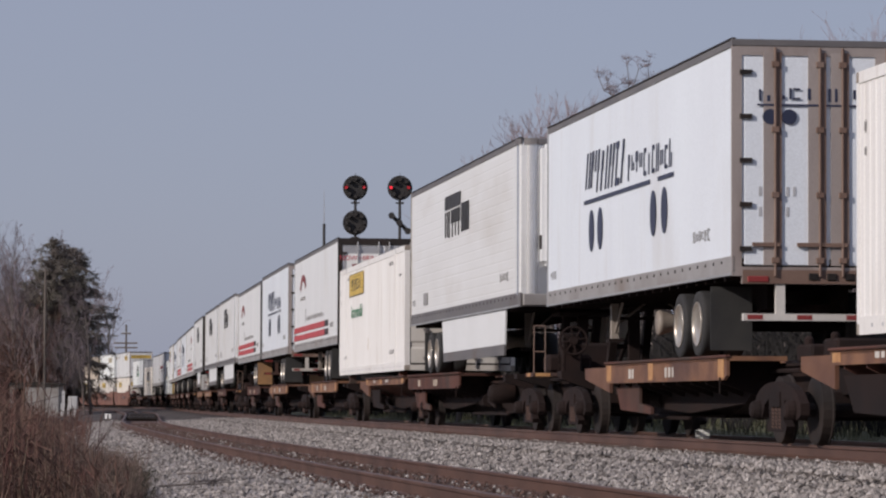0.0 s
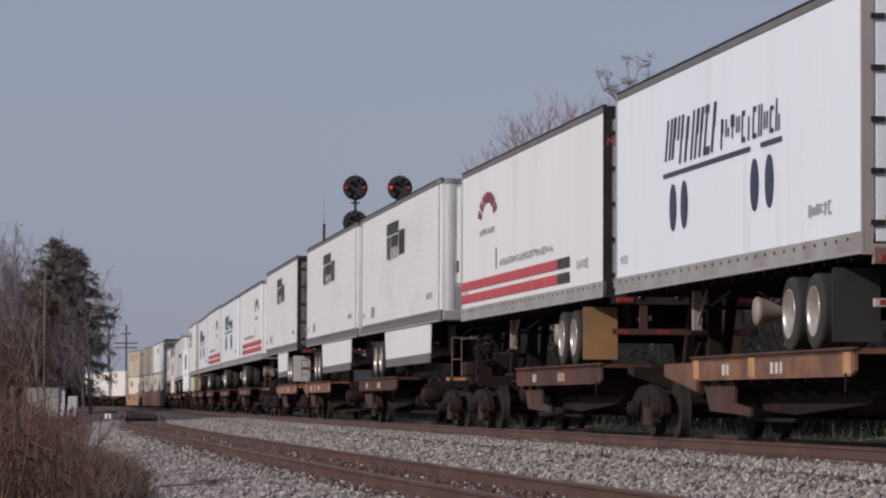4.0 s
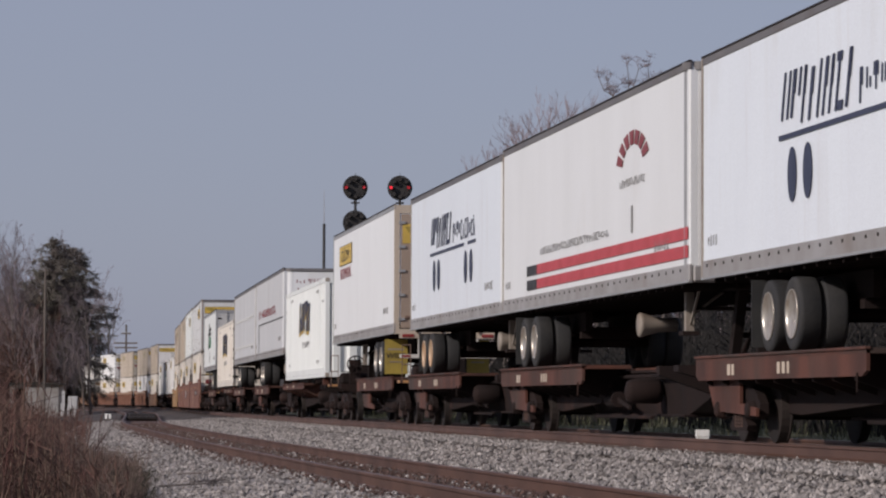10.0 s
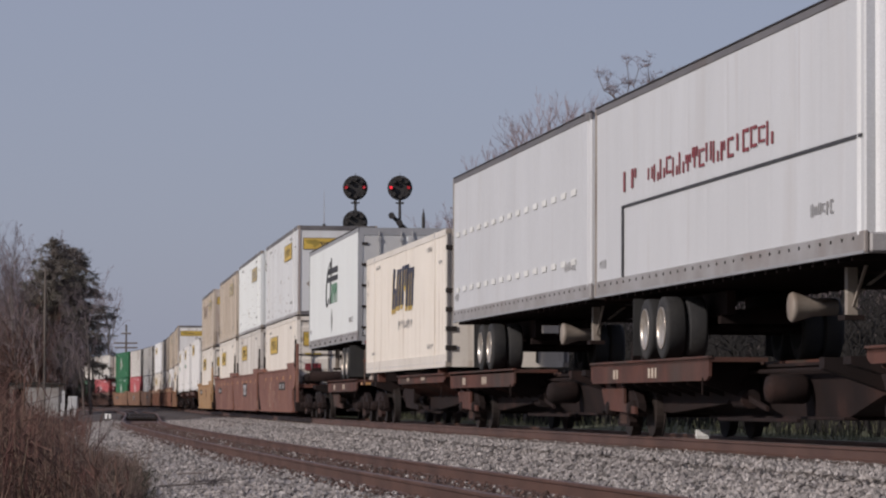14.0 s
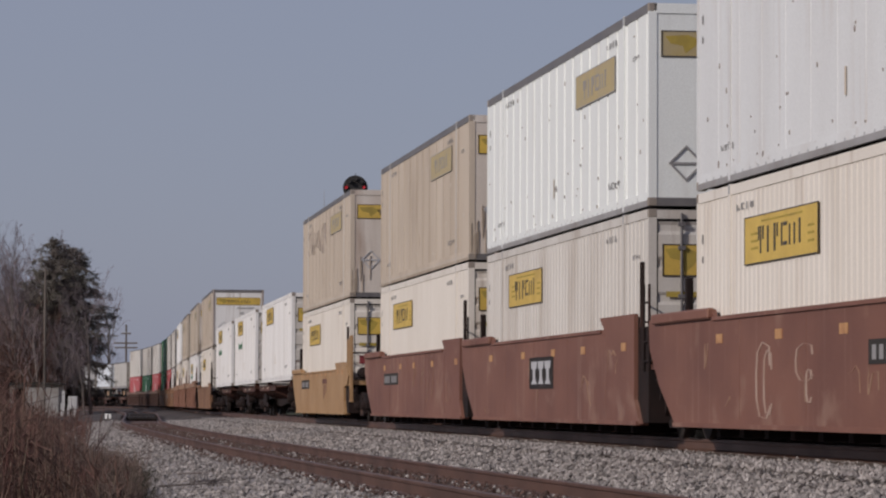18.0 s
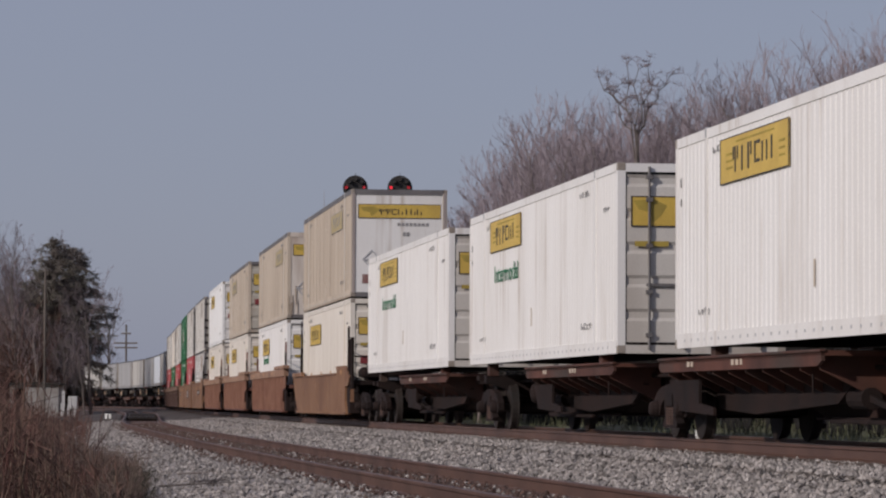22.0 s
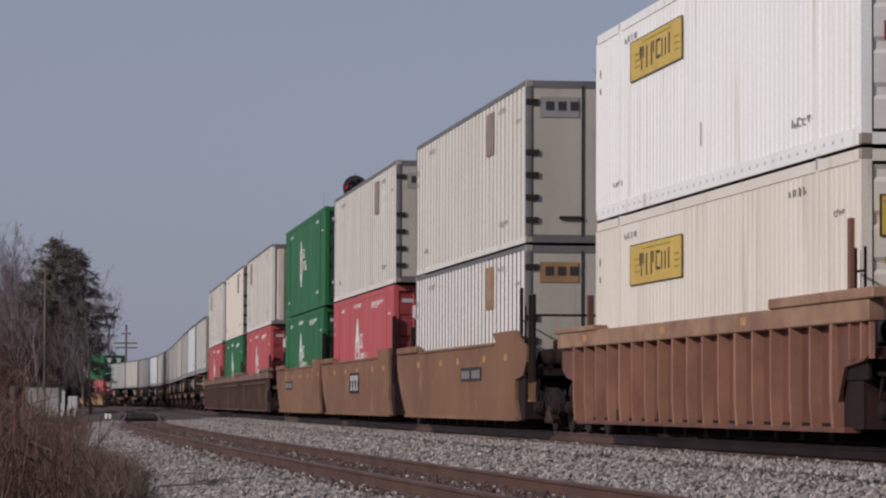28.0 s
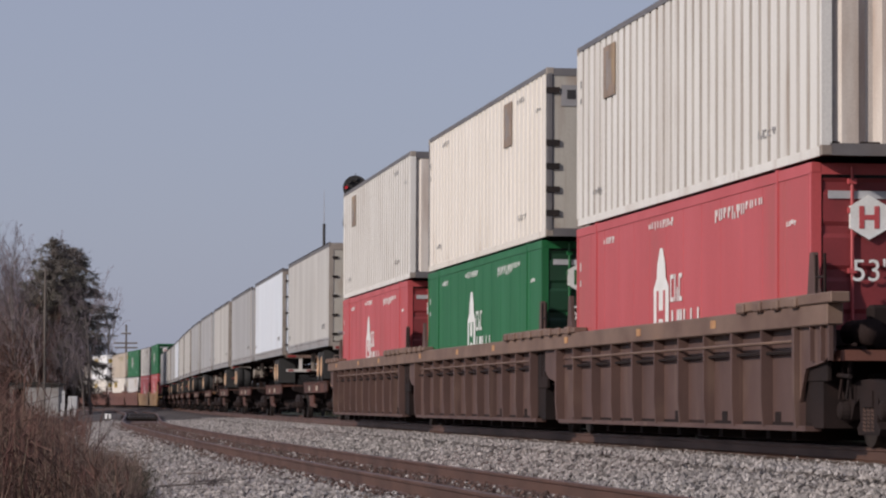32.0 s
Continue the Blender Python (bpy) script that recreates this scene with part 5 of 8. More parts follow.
def truck(parent, x):
    """A two-axle truck under a car: side frames and bolster, with wheels, springs and axle boxes."""
    if "truck" not in SHARED:
        bm = bmesh.new()
        for sg in (-1, 1):
            y0, y1 = sorted((sg * 0.97, sg * 1.08))
            top = [(1.10 * math.cos(a), 0.47 + 0.30 * math.sin(a) ** 0.8) for a in np.linspace(0.35, math.pi - 0.35, 11)]
            prism(bm, top[::-1] + [(1.19, 0.50), (1.19, 0.36), (1.02, 0.30), (0.74, 0.33), (0.62, 0.48), (0.40, 0.56), (0.36, 0.30), (0.50, 0.22), (0.44, 0.15), (-0.44, 0.15), (-0.50, 0.22), (-0.36, 0.30), (-0.40, 0.56), (-0.62, 0.48), (-0.74, 0.33), (-1.02, 0.30), (-1.19, 0.36), (-1.19, 0.50)], y0, y1)
        box(bm, -0.22, 0.22, -1.10, 1.10, 0.46, 0.64)
        for sg in (-1, 1):
            for dx in (-0.30, 0.30):
                tube(bm, (dx * 1.5, sg * 0.80, 0.30), (dx * 2.2, sg * 0.80, 0.62), 0.035, 6)
        tube(bm, (-0.5, -0.9, 0.34), (-0.5, 0.9, 0.34), 0.05, 6)
        tube(bm, (0.5, -0.9, 0.34), (0.5, 0.9, 0.34), 0.05, 6)
        me = part("truck", bm, "under").data
        wheel = part("wheel", lathe(bmesh.new(), [(-0.07, 0.16), (-0.07, WHEEL_R - 0.05), (-0.065, WHEEL_R), (0.045, WHEEL_R + 0.012), (0.055, WHEEL_R + 0.03), (0.075, WHEEL_R + 0.028), (0.075, 0.16)], 26), "dark", smooth=False).data
        axle = part("axle", tube(bmesh.new(), (0, -1.12, 0), (0, 1.12, 0), 0.085, 8), "dark").data
        bm = bmesh.new()
        for i in range(6):
            for dx in (-0.17, 0.0, 0.17):
                tube(bm, (dx, 0, i * 0.043 + 0.004), (dx + 0.008, 0, i * 0.043 + 0.026), 0.082, 8)
        spring = part("spring", bm, "coil").data
        cap = part("bearing_cap", lathe(bmesh.new(), [(-0.09, 0.02), (-0.09, 0.07), (-0.07, 0.10), (0.0, 0.125), (0.06, 0.13)], 14), "under").data
        SHARED["truck"] = (me, wheel, axle, spring, cap)
        for ob in list(scene.objects):
            if ob.data in SHARED["truck"]:
                bpy.data.objects.remove(ob)
    me, wheel, axle, spring, cap = SHARED["truck"]
    t = hang("truck", me, parent, "grimy dark two-axle truck", pose(x, 0, 0))
    for dx in (-0.88, 0.88):
        hang("axle", axle, t, "", pose(dx, 0, WHEEL_R))
        for sg in (-1, 1):
            hang("wheel", wheel, t, "", pose(dx, sg * 0.76, WHEEL_R, 0, 0, 0 if sg < 0 else 180))
        hang("bearing_cap", cap, t, "", pose(dx, -1.11, WHEEL_R))
    hang("spring", spring, t, "", pose(0, -1.02, 0.20))["kind"] = "stuff"
    return t


def spine_car(L, deck, color="spine", hitch=True, front_truck=False, rear_truck=True, ahead=1.3, behind=1.3, seed=0, over=0.3, truck_back=0.0):
    """A skeleton platform: deep centre sill, wheel deck at one end, hitch stand at the other."""
    rng = random.Random(seed)
    root = tagged(new("spine_car"), "rust-brown skeleton flat car with grimy underframe on the rails", "rail car", "cars of the train")
    E = L / 2
    # fish-belly sill: a box girder, deep in the middle, its sides leaning outwards to the deck
    sill = bmesh.new()
    bottom_line = ((-E - behind, 0.62), (-E + 3.0, 0.62), (-E + 4.6, 0.33), (E - 4.4, 0.33), (E - 2.8, 0.60), (E + ahead, 0.62))
    rings = []
    for x, zb in bottom_line:
        k = (0.98 - zb) / 0.65
        rings.append([sill.verts.new(q) for q in ((x, -0.34, zb), (x, -0.36 - 0.10 * k, 0.98), (x, 0.36 + 0.10 * k, 0.98), (x, 0.34, zb))])
    for a, b in zip(rings, rings[1:]):
        for i in range(4):
            sill.faces.new((a[i], b[i], b[(i + 1) % 4], a[(i + 1) % 4]))
    sill.faces.new(rings[0])
    sill.faces.new(rings[-1][::-1])
    bmesh.ops.recalc_face_normals(sill, faces=sill.faces)
    part("centre_sill", sill, "under", root)
    part("sill_flange", boxes((-E - behind, E + ahead, -0.5, 0.5, 0.98, 1.02)), "under", root)
    part("sill_foot", soft(boxes((-E + 4.5, E - 4.3, -0.44, 0.44, 0.295, 0.335)), 0.01), "under", root)
    d0, d1 = (-E - over, -E + 8.5 - over / 3) if deck == "rear" else (E - 8.9, E - 0.3) if deck == "front" else (-E, E)
    part("wheel_deck", boxes((d0, d1, -1.30, -0.5, 1.05, 1.11), (d0, d1, 0.5, 1.30, 1.05, 1.11)), color, root)
    for sg in (-1, 1):
        fascia = bmesh.new()
        y0, y1 = sorted((sg * 1.30, sg * 1.26))
        zf = 0.80 if hitch else 0.93
        prism(fascia, [(d0, zf + 0.06), (d0 + 0.15, zf), (d1 - 0.2, zf), (d1, zf + 0.06), (d1, 1.09), (d0, 1.09)], y0, y1)
        f = part("deck_fascia", fascia, color, root)
        part("deck_lip", soft(boxes((d0 - 0.02, d1 + 0.02, y0 - 0.025, y1 + 0.01, 1.09, 1.125)), 0.008), "spine", f)
        if sg < 0:
            part("marking", boxes(*[(x, x + w, -1.306, -1.299, zf + 0.06, min(zf + 0.20, 1.06)) for x, w in ((d0 + 1.9, 0.16), (d0 + 2.15, 0.12), (d0 + 4.6, 0.14), (d0 + 4.85, 0.14), (d0 + 5.1, 0.1))]), "dullwhite" if color == "orange" else "tan", f, "faded pale stencil marks")["kind"] = "stuff"
            if color == "orange":
                for x in (d0 + 0.12, d0 + 3.4, d1 - 0.5):
                    part("paint_patch", boxes((x, x + 0.34, -1.3055, -1.2995, zf + 0.03, 1.07)), "amber", f)
    for x in np.arange(d0 + 0.4, d1 - 0.1, 0.95):
        for sg in (-1,):
            part("gusset", prism(bmesh.new(), [(sg * 0.46, 0.50), (sg * 1.25, zf - 0.04), (sg * 1.25, 1.05), (sg * 0.46, 1.05)], x, x + 0.05, "x"), "under" if hitch else "spine", root)
    # body bolsters and brackets for container corners
    for x in (-E + 0.7, E - 1.1):
        part("bolster", prism(bmesh.new(), [(-1.22, 0.94), (-1.22, 1.03), (1.22, 1.03), (1.22, 0.94), (0.5, 0.74), (-0.5, 0.74)], x - 0.17, x + 0.17, "x"), "under", root)
    for x in (-6.1, 6.1):
        part("cross_beam", prism(bmesh.new(), [(-1.26, 0.90), (-1.26, 1.03), (1.26, 1.03), (1.26, 0.90), (0.45, 0.62), (-0.45, 0.62)], x - 0.12, x + 0.12, "x"), "under", root)
    # painted sloping end of the sill between the deck and the truck
    ex = (d0 - 0.05, d0 - 1.6) if deck != "front" else (d0 - 0.05, d0 - 2.2)
    for sg in (-1, 1):
        y0, y1 = sorted((sg * 1.18, sg * 1.23))
        if color == "orange":
            part("sill_web", prism(bmesh.new(), [(ex[0], 0.66), (ex[0], 1.05), (ex[1], 1.05), (ex[1], 0.88)], y0, y1), "web", root)
        part("deck_web", prism(bmesh.new(), [(d0 + 0.06, 0.82), (d0 + 0.50, 0.40), (d0 + 2.9, 0.34), (d0 + 2.9, 0.44), (d0 + 2.0, 0.50), (d0 + 2.0, 0.82)], *sorted((sg * 1.12, sg * 1.16))), "spine" if hitch else "under", root)
        part("drop_web", prism(bmesh.new(), [(d0 + 0.9, 0.80), (d0 + 1.5, 0.42), (d0 + 3.6, 0.36), (d1 - 1.4, 0.50), (d1 - 0.5, 0.80)], *sorted((sg * 0.66, sg * 0.74))), "under", root)
    part("hand_hold", tube(bmesh.new(), (d1 - 0.35, -1.31, 0.62), (d1 - 0.35, -1.31, 0.84), 0.014, 6), "under", root)
    part("brake_beam", soft(boxes((-E + 6.2, E - 5.6, -0.70, -0.64, 0.26, 0.31)), 0.01), "under", root)
    part("brake_cylinder", tube(bmesh.new(), (-0.8, -0.66, 0.56), (-0.1, -0.66, 0.56), 0.13, 12), "under", root)
    part("brake_lever", prism(bmesh.new(), [(-0.1, 0.52), (0.9, 0.40), (0.9, 0.46), (-0.1, 0.60)], -0.69, -0.65), "under", root)
    bx = E - 6.0 if deck == "rear" else -E + 6.0
    part("air_reservoir", lathe(bmesh.new(), [(-0.3, 0.05), (-0.27, 0.15), (-0.2, 0.19), (0.2, 0.19), (0.27, 0.15), (0.3, 0.05)], 14, bx, -0.72, 0.68), "under", root, smooth=True)
    part("brake_pipe", tube(bmesh.new(), (-E - 0.8, -0.58, 0.92), (E + 0.8, -0.58, 0.92), 0.03, 6), "under", root)
    if hitch:
        hx = (E - 1.0) if deck == "rear" else (-E + 1.0)
        st = part("hitch_stand", soft(boxes((hx - 0.02, hx + 0.08, -0.10, 0.10, 1.02, 2.08)), 0.01), "under", root, "grimy folding trailer hitch")
        for y in (-0.35, 0.22):
            part("hitch_strut", prism(bmesh.new(), [(hx - 0.75, 1.02), (hx - 0.55, 1.02), (hx + 0.05, 2.10), (hx - 0.15, 2.10)], y, y + 0.13), "under", st)
        part("hitch_brace", boxes((hx - 0.46, hx - 0.40, -0.35, 0.35, 1.42, 1.50)), "under", st)
        part("hitch_foot", soft(boxes((hx - 0.85, hx + 0.2, -0.42, 0.42, 1.02, 1.10)), 0.02), "under", st)
        part("hitch_screw", tube(bmesh.new(), (hx - 1.5, 0, 1.10), (hx - 0.1, 0, 1.85), 0.04, 8), "under", st)
        part("hitch_plate", soft(boxes((hx - 0.45, hx + 0.45, -0.5, 0.5, 2.08, 2.16)), 0.02), "under", st)
    else:
        for x in (-6.1, 6.1):
            for y in (-1.2, 1.02):
                part("pedestal", boxes((x - 0.14, x + 0.14, y, y + 0.18, 1.02, 1.25)), "spine", root)
    if ahead > 3.5:
        fold = soft(boxes((E + 0.7, E + 1.5, -0.62, 0.5, 1.02, 1.24), (E + 1.6, E + 2.3, -0.5, 0.4, 1.02, 1.30), (E + 1.0, E + 1.15, -0.60, -0.5, 1.02, 1.34), (E + 1.95, E + 2.05, -0.5, -0.40, 1.02, 1.38), (E + 2.4, E + 3.4, -0.42, 0.42, 1.02, 1.14)), 0.03)
        part("lower_web", boxes((E - 2.6, E + 0.4, -0.34, 0.34, 0.40, 0.618)), "under", root)
        part("folded_stand", fold, "under", root, "grimy folded stand on the sill")
    if rear_truck:
        truck(root, -E + (1.3 if over < 1 else 0.2) - truck_back)
    if front_truck:
        truck(root, E + ahead - 1.6)
        part("coupler", soft(boxes((E + ahead, E + ahead + 0.75, -0.16, 0.16, 0.62, 0.9)), 0.04), "under", root)
        # end platform across the sill, with the hand brake and grab loops facing along the train
        platform = part("end_platform", soft(boxes((E + 0.35, E + 1.15, -1.26, 1.26, 0.96, 1.03)), 0.01), "spine", root)
        for y in (-1.2, -0.62):
            part("reflector_patch", boxes((E + 1.151, E + 1.158, y, y + 0.26, 0.965, 1.025)), "amber", platform)
        part("side_patch", boxes((E + 0.6, E + 0.95, -1.267, -1.259, 0.965, 1.025)), "amber", platform)
        wheel, wx, wy, wz, n = bmesh.new(), E + 1.0, -0.50, 1.60, 24
        for k in range(n):
            a, b = 2 * math.pi * k / n, 2 * math.pi * (k + 1) / n
            tube(wheel, (wx, wy + 0.245 * math.cos(a), wz + 0.245 * math.sin(a)), (wx, wy + 0.245 * math.cos(b), wz + 0.245 * math.sin(b)), 0.022, 6)
        for k in range(8):
            a = 2 * math.pi * k / 8 + 0.2
            tube(wheel, (wx, wy + 0.08 * math.cos(a), wz + 0.08 * math.sin(a)), (wx, wy + 0.24 * math.cos(a), wz + 0.24 * math.sin(a)), 0.022, 6, 0.013)
        tube(wheel, (wx - 0.12, wy, wz), (wx + 0.05, wy, wz), 0.075, 12)
        hw = part("hand_brake", soft(boxes((E + 0.62, E + 0.9, wy - 0.17, wy + 0.17, 1.03, 1.74)), 0.03), "under", root, "upright hand brake housing")
        part("brake_wheel", wheel, "under", hw, "spoked grimy hand brake wheel")
        for y in (-1.22,):
            bm = bmesh.new()
            for dy in (0.0, 0.2):
                tube(bm, (E + 1.1 - 0.5 * (y > -1.1), y + dy, 1.03), (E + 1.1 - 0.5 * (y > -1.1), y + dy, 1.86), 0.011, 6)
            for z in (1.40, 1.85):
                tube(bm, (E + 1.1 - 0.5 * (y > -1.1), y, z), (E + 1.1 - 0.5 * (y > -1.1), y + 0.2, z), 0.014, 6)
            part("grab_iron", bm, "rustframe", root)
        part("gear_case", soft(boxes((E + 0.1, E + 0.62, -0.9, -0.1, 1.03, 1.36)), 0.06), "under", root)
        part("gear_case", soft(boxes((E - 0.25, E + 0.05, -0.55, 0.45, 1.03, 1.58)), 0.05), "under", root)
        chain = bmesh.new()
        for k in range(7):
            tube(chain, (E + 0.75 + 0.02 * (k % 2), -0.72, 1.40 - 0.05 * k), (E + 0.75 - 0.02 * (k % 2), -0.72, 1.36 - 0.05 * k), 0.018, 5)
        part("brake_chain", chain, "under", root)
        part("hose", tube(bmesh.new(), (E + 1.15, -0.28, 0.85), (E + 1.45, -0.24, 0.42), 0.028, 8), "black", root)
    return root


def well_car(color, ribs=False, front_truck=False, seed=0, plate="panel", patches=3):
    """A double-stack well: deep side sheets between raised ends over the trucks."""
    rng = random.Random(seed)
    root = tagged(new("well_car"), "ribbed rust-brown double-stack well car" if ribs else "smooth %s double-stack well car" % ("ochre-yellow" if color == "ochre" else "weathered brown"), "rail car", "cars of the train")
    E = CL / 2
    top = 1.42 if color == "ochre" else 1.32 if plate == "low" else 1.62
    rise = top - 1.62
    for sg in (-1, 1):
        y0, y1 = sorted((sg * 1.40, sg * 1.34))
        bm = bmesh.new()
        if ribs:
            prism(bm, [(-E - 1.0, 0.22), (E - 0.6, 0.22), (E - 0.6, top - 0.2), (-E - 1.0, top - 0.2)], sg * 1.30, sg * 1.335)
        else:
            prism(bm, [(-E - 2.7, 1.66 + rise), (-E - 2.65, 1.25), (-E - 2.0, 0.75), (-E - 0.9, 0.20), (E - 0.15, 0.20), (E - 0.55, 0.55), (E - 0.55, 1.80 + rise), (E - 3.4, 1.80 + rise), (E - 3.0, top), (-E + 1.5, top), (-E + 1.4, 1.72 + rise), (-E - 2.2, 1.72 + rise)], y0, y1)
        side = part("side_sheet", bm, color, root)
        part("end_web", boxes((E - 0.62, E + 0.25, min(sg * 1.34, sg * 1.30), max(sg * 1.34, sg * 1.30), 0.22, top - 0.02)), "under", root)
        lip = bmesh.new()
        box(lip, -E + 1.5, E - 3.2, min(sg * 1.43, sg * 1.28), max(sg * 1.43, sg * 1.28), top - 0.05, top)
        box(lip, -E - 0.9, E - 0.2, min(sg * 1.44, sg * 1.25), max(sg * 1.44, sg * 1.25), 0.18, 0.24)
        part("edge_flange", lip, color, side)
        if ribs:
            part("top_chord", soft(boxes((-E - 2.4, E + 1.0, min(sg * 1.49, sg * 1.30), max(sg * 1.49, sg * 1.30), top - 0.24, top))), "chord" if color == "rust" else "dullchord", side)
            for x0, x1, out, z0, z1 in ((E - 3.5, E + 1.3, 1.52, top, top + 0.12), (-E - 2.6, -E + 1.0, 1.518, top, top + 0.08), (E - 0.5, E + 0.5, 1.36, 0.75, top - 0.24)):
                part("end_block", soft(boxes((x0, x1, min(sg * out, sg * 1.30), max(sg * out, sg * 1.30), z0, z1))), "under" if z1 < top else "chord" if color == "rust" else "dullchord", side)
            if color == "choco":
                for x0 in (E - 3.3, -E - 2.4):
                    for k in range(4):
                        part("lug", soft(boxes((x0 + k * 0.9, x0 + k * 0.9 + 0.35, min(sg * 1.56, sg * 1.49), max(sg * 1.56, sg * 1.49), top - 0.02, top + 0.10)), 0.02), "dullchord", side)
                part("hand_rail", tube(bmesh.new(), (-E + 0.6, sg * 1.475, top - 0.40), (E - 0.7, sg * 1.475, top - 0.40), 0.017, 6), "dullchord", side)
                part("pipe", tube(bmesh.new(), (-E - 0.6, sg * 1.40, top - 0.52), (E - 0.7, sg * 1.40, top - 0.52), 0.022, 6), "under", side)
                part("mid_stiffener", boxes((-E - 0.9, E - 0.65, min(sg * 1.36, sg * 1.335), max(sg * 1.36, sg * 1.335), top - 0.40, top - 0.36)), color, side)
            part("end_web", prism(bmesh.new(), [(-E - 2.45, top - 0.24), (-E - 2.45, 1.05), (-E - 2.1, 0.92), (-E - 1.5, 0.86), (-E - 1.0, 0.5), (-E - 1.0, top - 0.24)], *sorted((sg * 1.36, sg * 1.40))), color, side)
            if front_truck:
                part("end_web", prism(bmesh.new(), [(E - 0.6, top - 0.24), (E - 0.6, 0.5), (E - 0.3, 0.9), (E + 0.5, 0.96), (E + 0.95, 1.08), (E + 0.95, top - 0.24)], *sorted((sg * 1.37, sg * 1.41))), color, side)
                for x in (E + 0.05, E + 0.55, E + 0.92):
                    part("end_stiffener", boxes((x, x + 0.06, min(sg * 1.46, sg * 1.41), max(sg * 1.46, sg * 1.41), 0.98, top - 0.24)), "litrib" if color == "rust" else color, side)
            n = 17 if color == "rust" else 10
            for i in range(n + 1):
                x = -E - 0.95 + (2 * E + 0.3) * i / n
                wide = 0.12 if i in (0, 4, 8, 12, n) else 0.07
                ya, yb = sorted((sg * 1.335, sg * 1.478))
                hang("rib", RIB.setdefault((color, wide, sg), None) or rib_mesh(color, wide, ya, yb, sg), side, "", pose(x, 0, 0))
        else:
            for x in (-E + 3.0, -E + 6.4, E - 6.3, E - 2.9):
                part("weld_seam", boxes((x, x + 0.014, min(sg * 1.403, sg * 1.39), max(sg * 1.403, sg * 1.39), 0.3, top - 0.06)), color, side)
        if sg < 0:
            if not ribs:
                for i in range(5 if color != "ochre" else 9):
                    x = -E + 1.4 + i * (3.3 if color != "ochre" else 1.7) + rng.uniform(-0.4, 0.4)
                    part("reflector_patch", boxes((x, x + 0.36, -1.407, -1.399, 1.27, 1.39)), "amber", side)
                x = {"panel": 0.35, "logo": -2.15, "fore": 1.1, "rear": -7.0, "back": -6.2}.get(plate)
                if plate == "logo":
                    p = part("mark_panel", boxes((x, x + 2.5, -1.409, -1.399, 0.74, 1.28)), "dark", side, "dark panel with grey brand bars")
                    for i in range(3):
                        a = x + 0.22 + i * 0.72
                        part("marking", prism(bmesh.new(), [(a, 1.21), (a + 0.62, 1.21), (a + 0.58, 1.10), (a + 0.42, 1.06), (a + 0.44, 0.92), (a + 0.60, 0.82), (a + 0.04, 0.82), (a + 0.20, 0.92), (a + 0.18, 1.06), (a + 0.02, 1.10)], -1.414, -1.408), "pale", p)
                elif x is not None:
                    p = part("number_panel", boxes((x, x + 2.9, -1.409, -1.399, 0.92, 1.19)), "roof", side, "dark panel with pale marking bars")
                    part("marking", boxes(*[(x + 0.16 + i * 0.29, x + 0.32 + i * 0.29, -1.414, -1.408, 0.97, 1.13) for i in range(9) if i != 4]), "fade", p)["kind"] = "stuff"
                for k in range(7 if color != "ochre" else 0):
                    # scratched and sprayed lines in faded paint
                    x, z = rng.uniform(-E, E - 1.2), rng.uniform(0.4, 1.0)
                    bm = bmesh.new()
                    for j in range(rng.randint(2, 5)):
                        dx, dz = rng.uniform(-0.06, 0.28), rng.uniform(-0.35, 0.35)
                        t = rng.uniform(0.015, 0.035)
                        q = (x + dx, min(1.3, max(0.3, z + dz)))
                        prism(bm, [(x, z), (q[0], q[1]), (q[0] + t * 2, q[1]), (x + t * 2, z)], -1.4045, -1.399)
                        x, z = q
                    part("paint_scrawl", bm, "chord" if color in ("caramel", "brown") else "rust", side)["kind"] = "stuff"
                if seed == 0:
                    for x, z, w, h in ((-4.2, 0.3, 0.9, 0.95), (-3.8, 0.35, 0.5, 0.8), (-2.2, 0.75, 1.0, 0.45), (-1.7, 0.5, 0.3, 0.4)):
                        bm = bmesh.new()
                        n = 9
                        ring = [(x + w * (0.5 + 0.5 * math.cos(a)) * (0.6 + 0.4 * math.sin(a * 1.5)), z + h * (0.5 + 0.5 * math.sin(a))) for a in np.linspace(0.4, 5.6, n)]
                        for j in range(n - 1):
                            (xa, za), (xb, zb) = ring[j], ring[j + 1]
                            prism(bm, [(xa, za), (xb, zb), (xb + 0.09, zb), (xa + 0.09, za)], -1.4055, -1.399)
                        part("paint_scrawl", bm, "oldpaint", side, "pale sprayed scrawl")["kind"] = "stuff"
                if color == "ochre":
                    r = part("rust_patch", boxes((0.7, 2.1, -1.4065, -1.399, 1.04, 1.18), *[(1.0 + 0.4 * i, 1.15 + 0.4 * i, -1.4045, -1.399, 0.62 + 0.08 * i, 1.02) for i in range(3)]), "rust", side, "rust patch with runs below it")
                part("end_cap", soft(boxes((-E - 2.25, -E + 1.42, -1.47, -1.36, 1.60 + rise, 1.74 + rise)), 0.02), color, side)
            else:
                for x in (-E, -2.0, 3.0):
                    part("reflector_patch", boxes((x, x + 0.3, -1.497, -1.489, top - 0.16, top - 0.06)), "amber", side)
    part("well_floor", boxes((-E - 0.1, E - 0.3, -1.34, 1.34, 0.20, 0.28), *[(x, x + 0.3, -1.34, 1.34, 0.28, 0.40) for x in (-6.25, -3.0, 0.0, 3.0, 5.95)]), "under", root)
    part("underfloor", boxes(*[(x, x + 0.22, -1.2, 1.2, 0.06, 0.2) for x in np.arange(-E + 0.8, E - 0.6, 1.35)]), "under", root)["kind"] = "stuff"
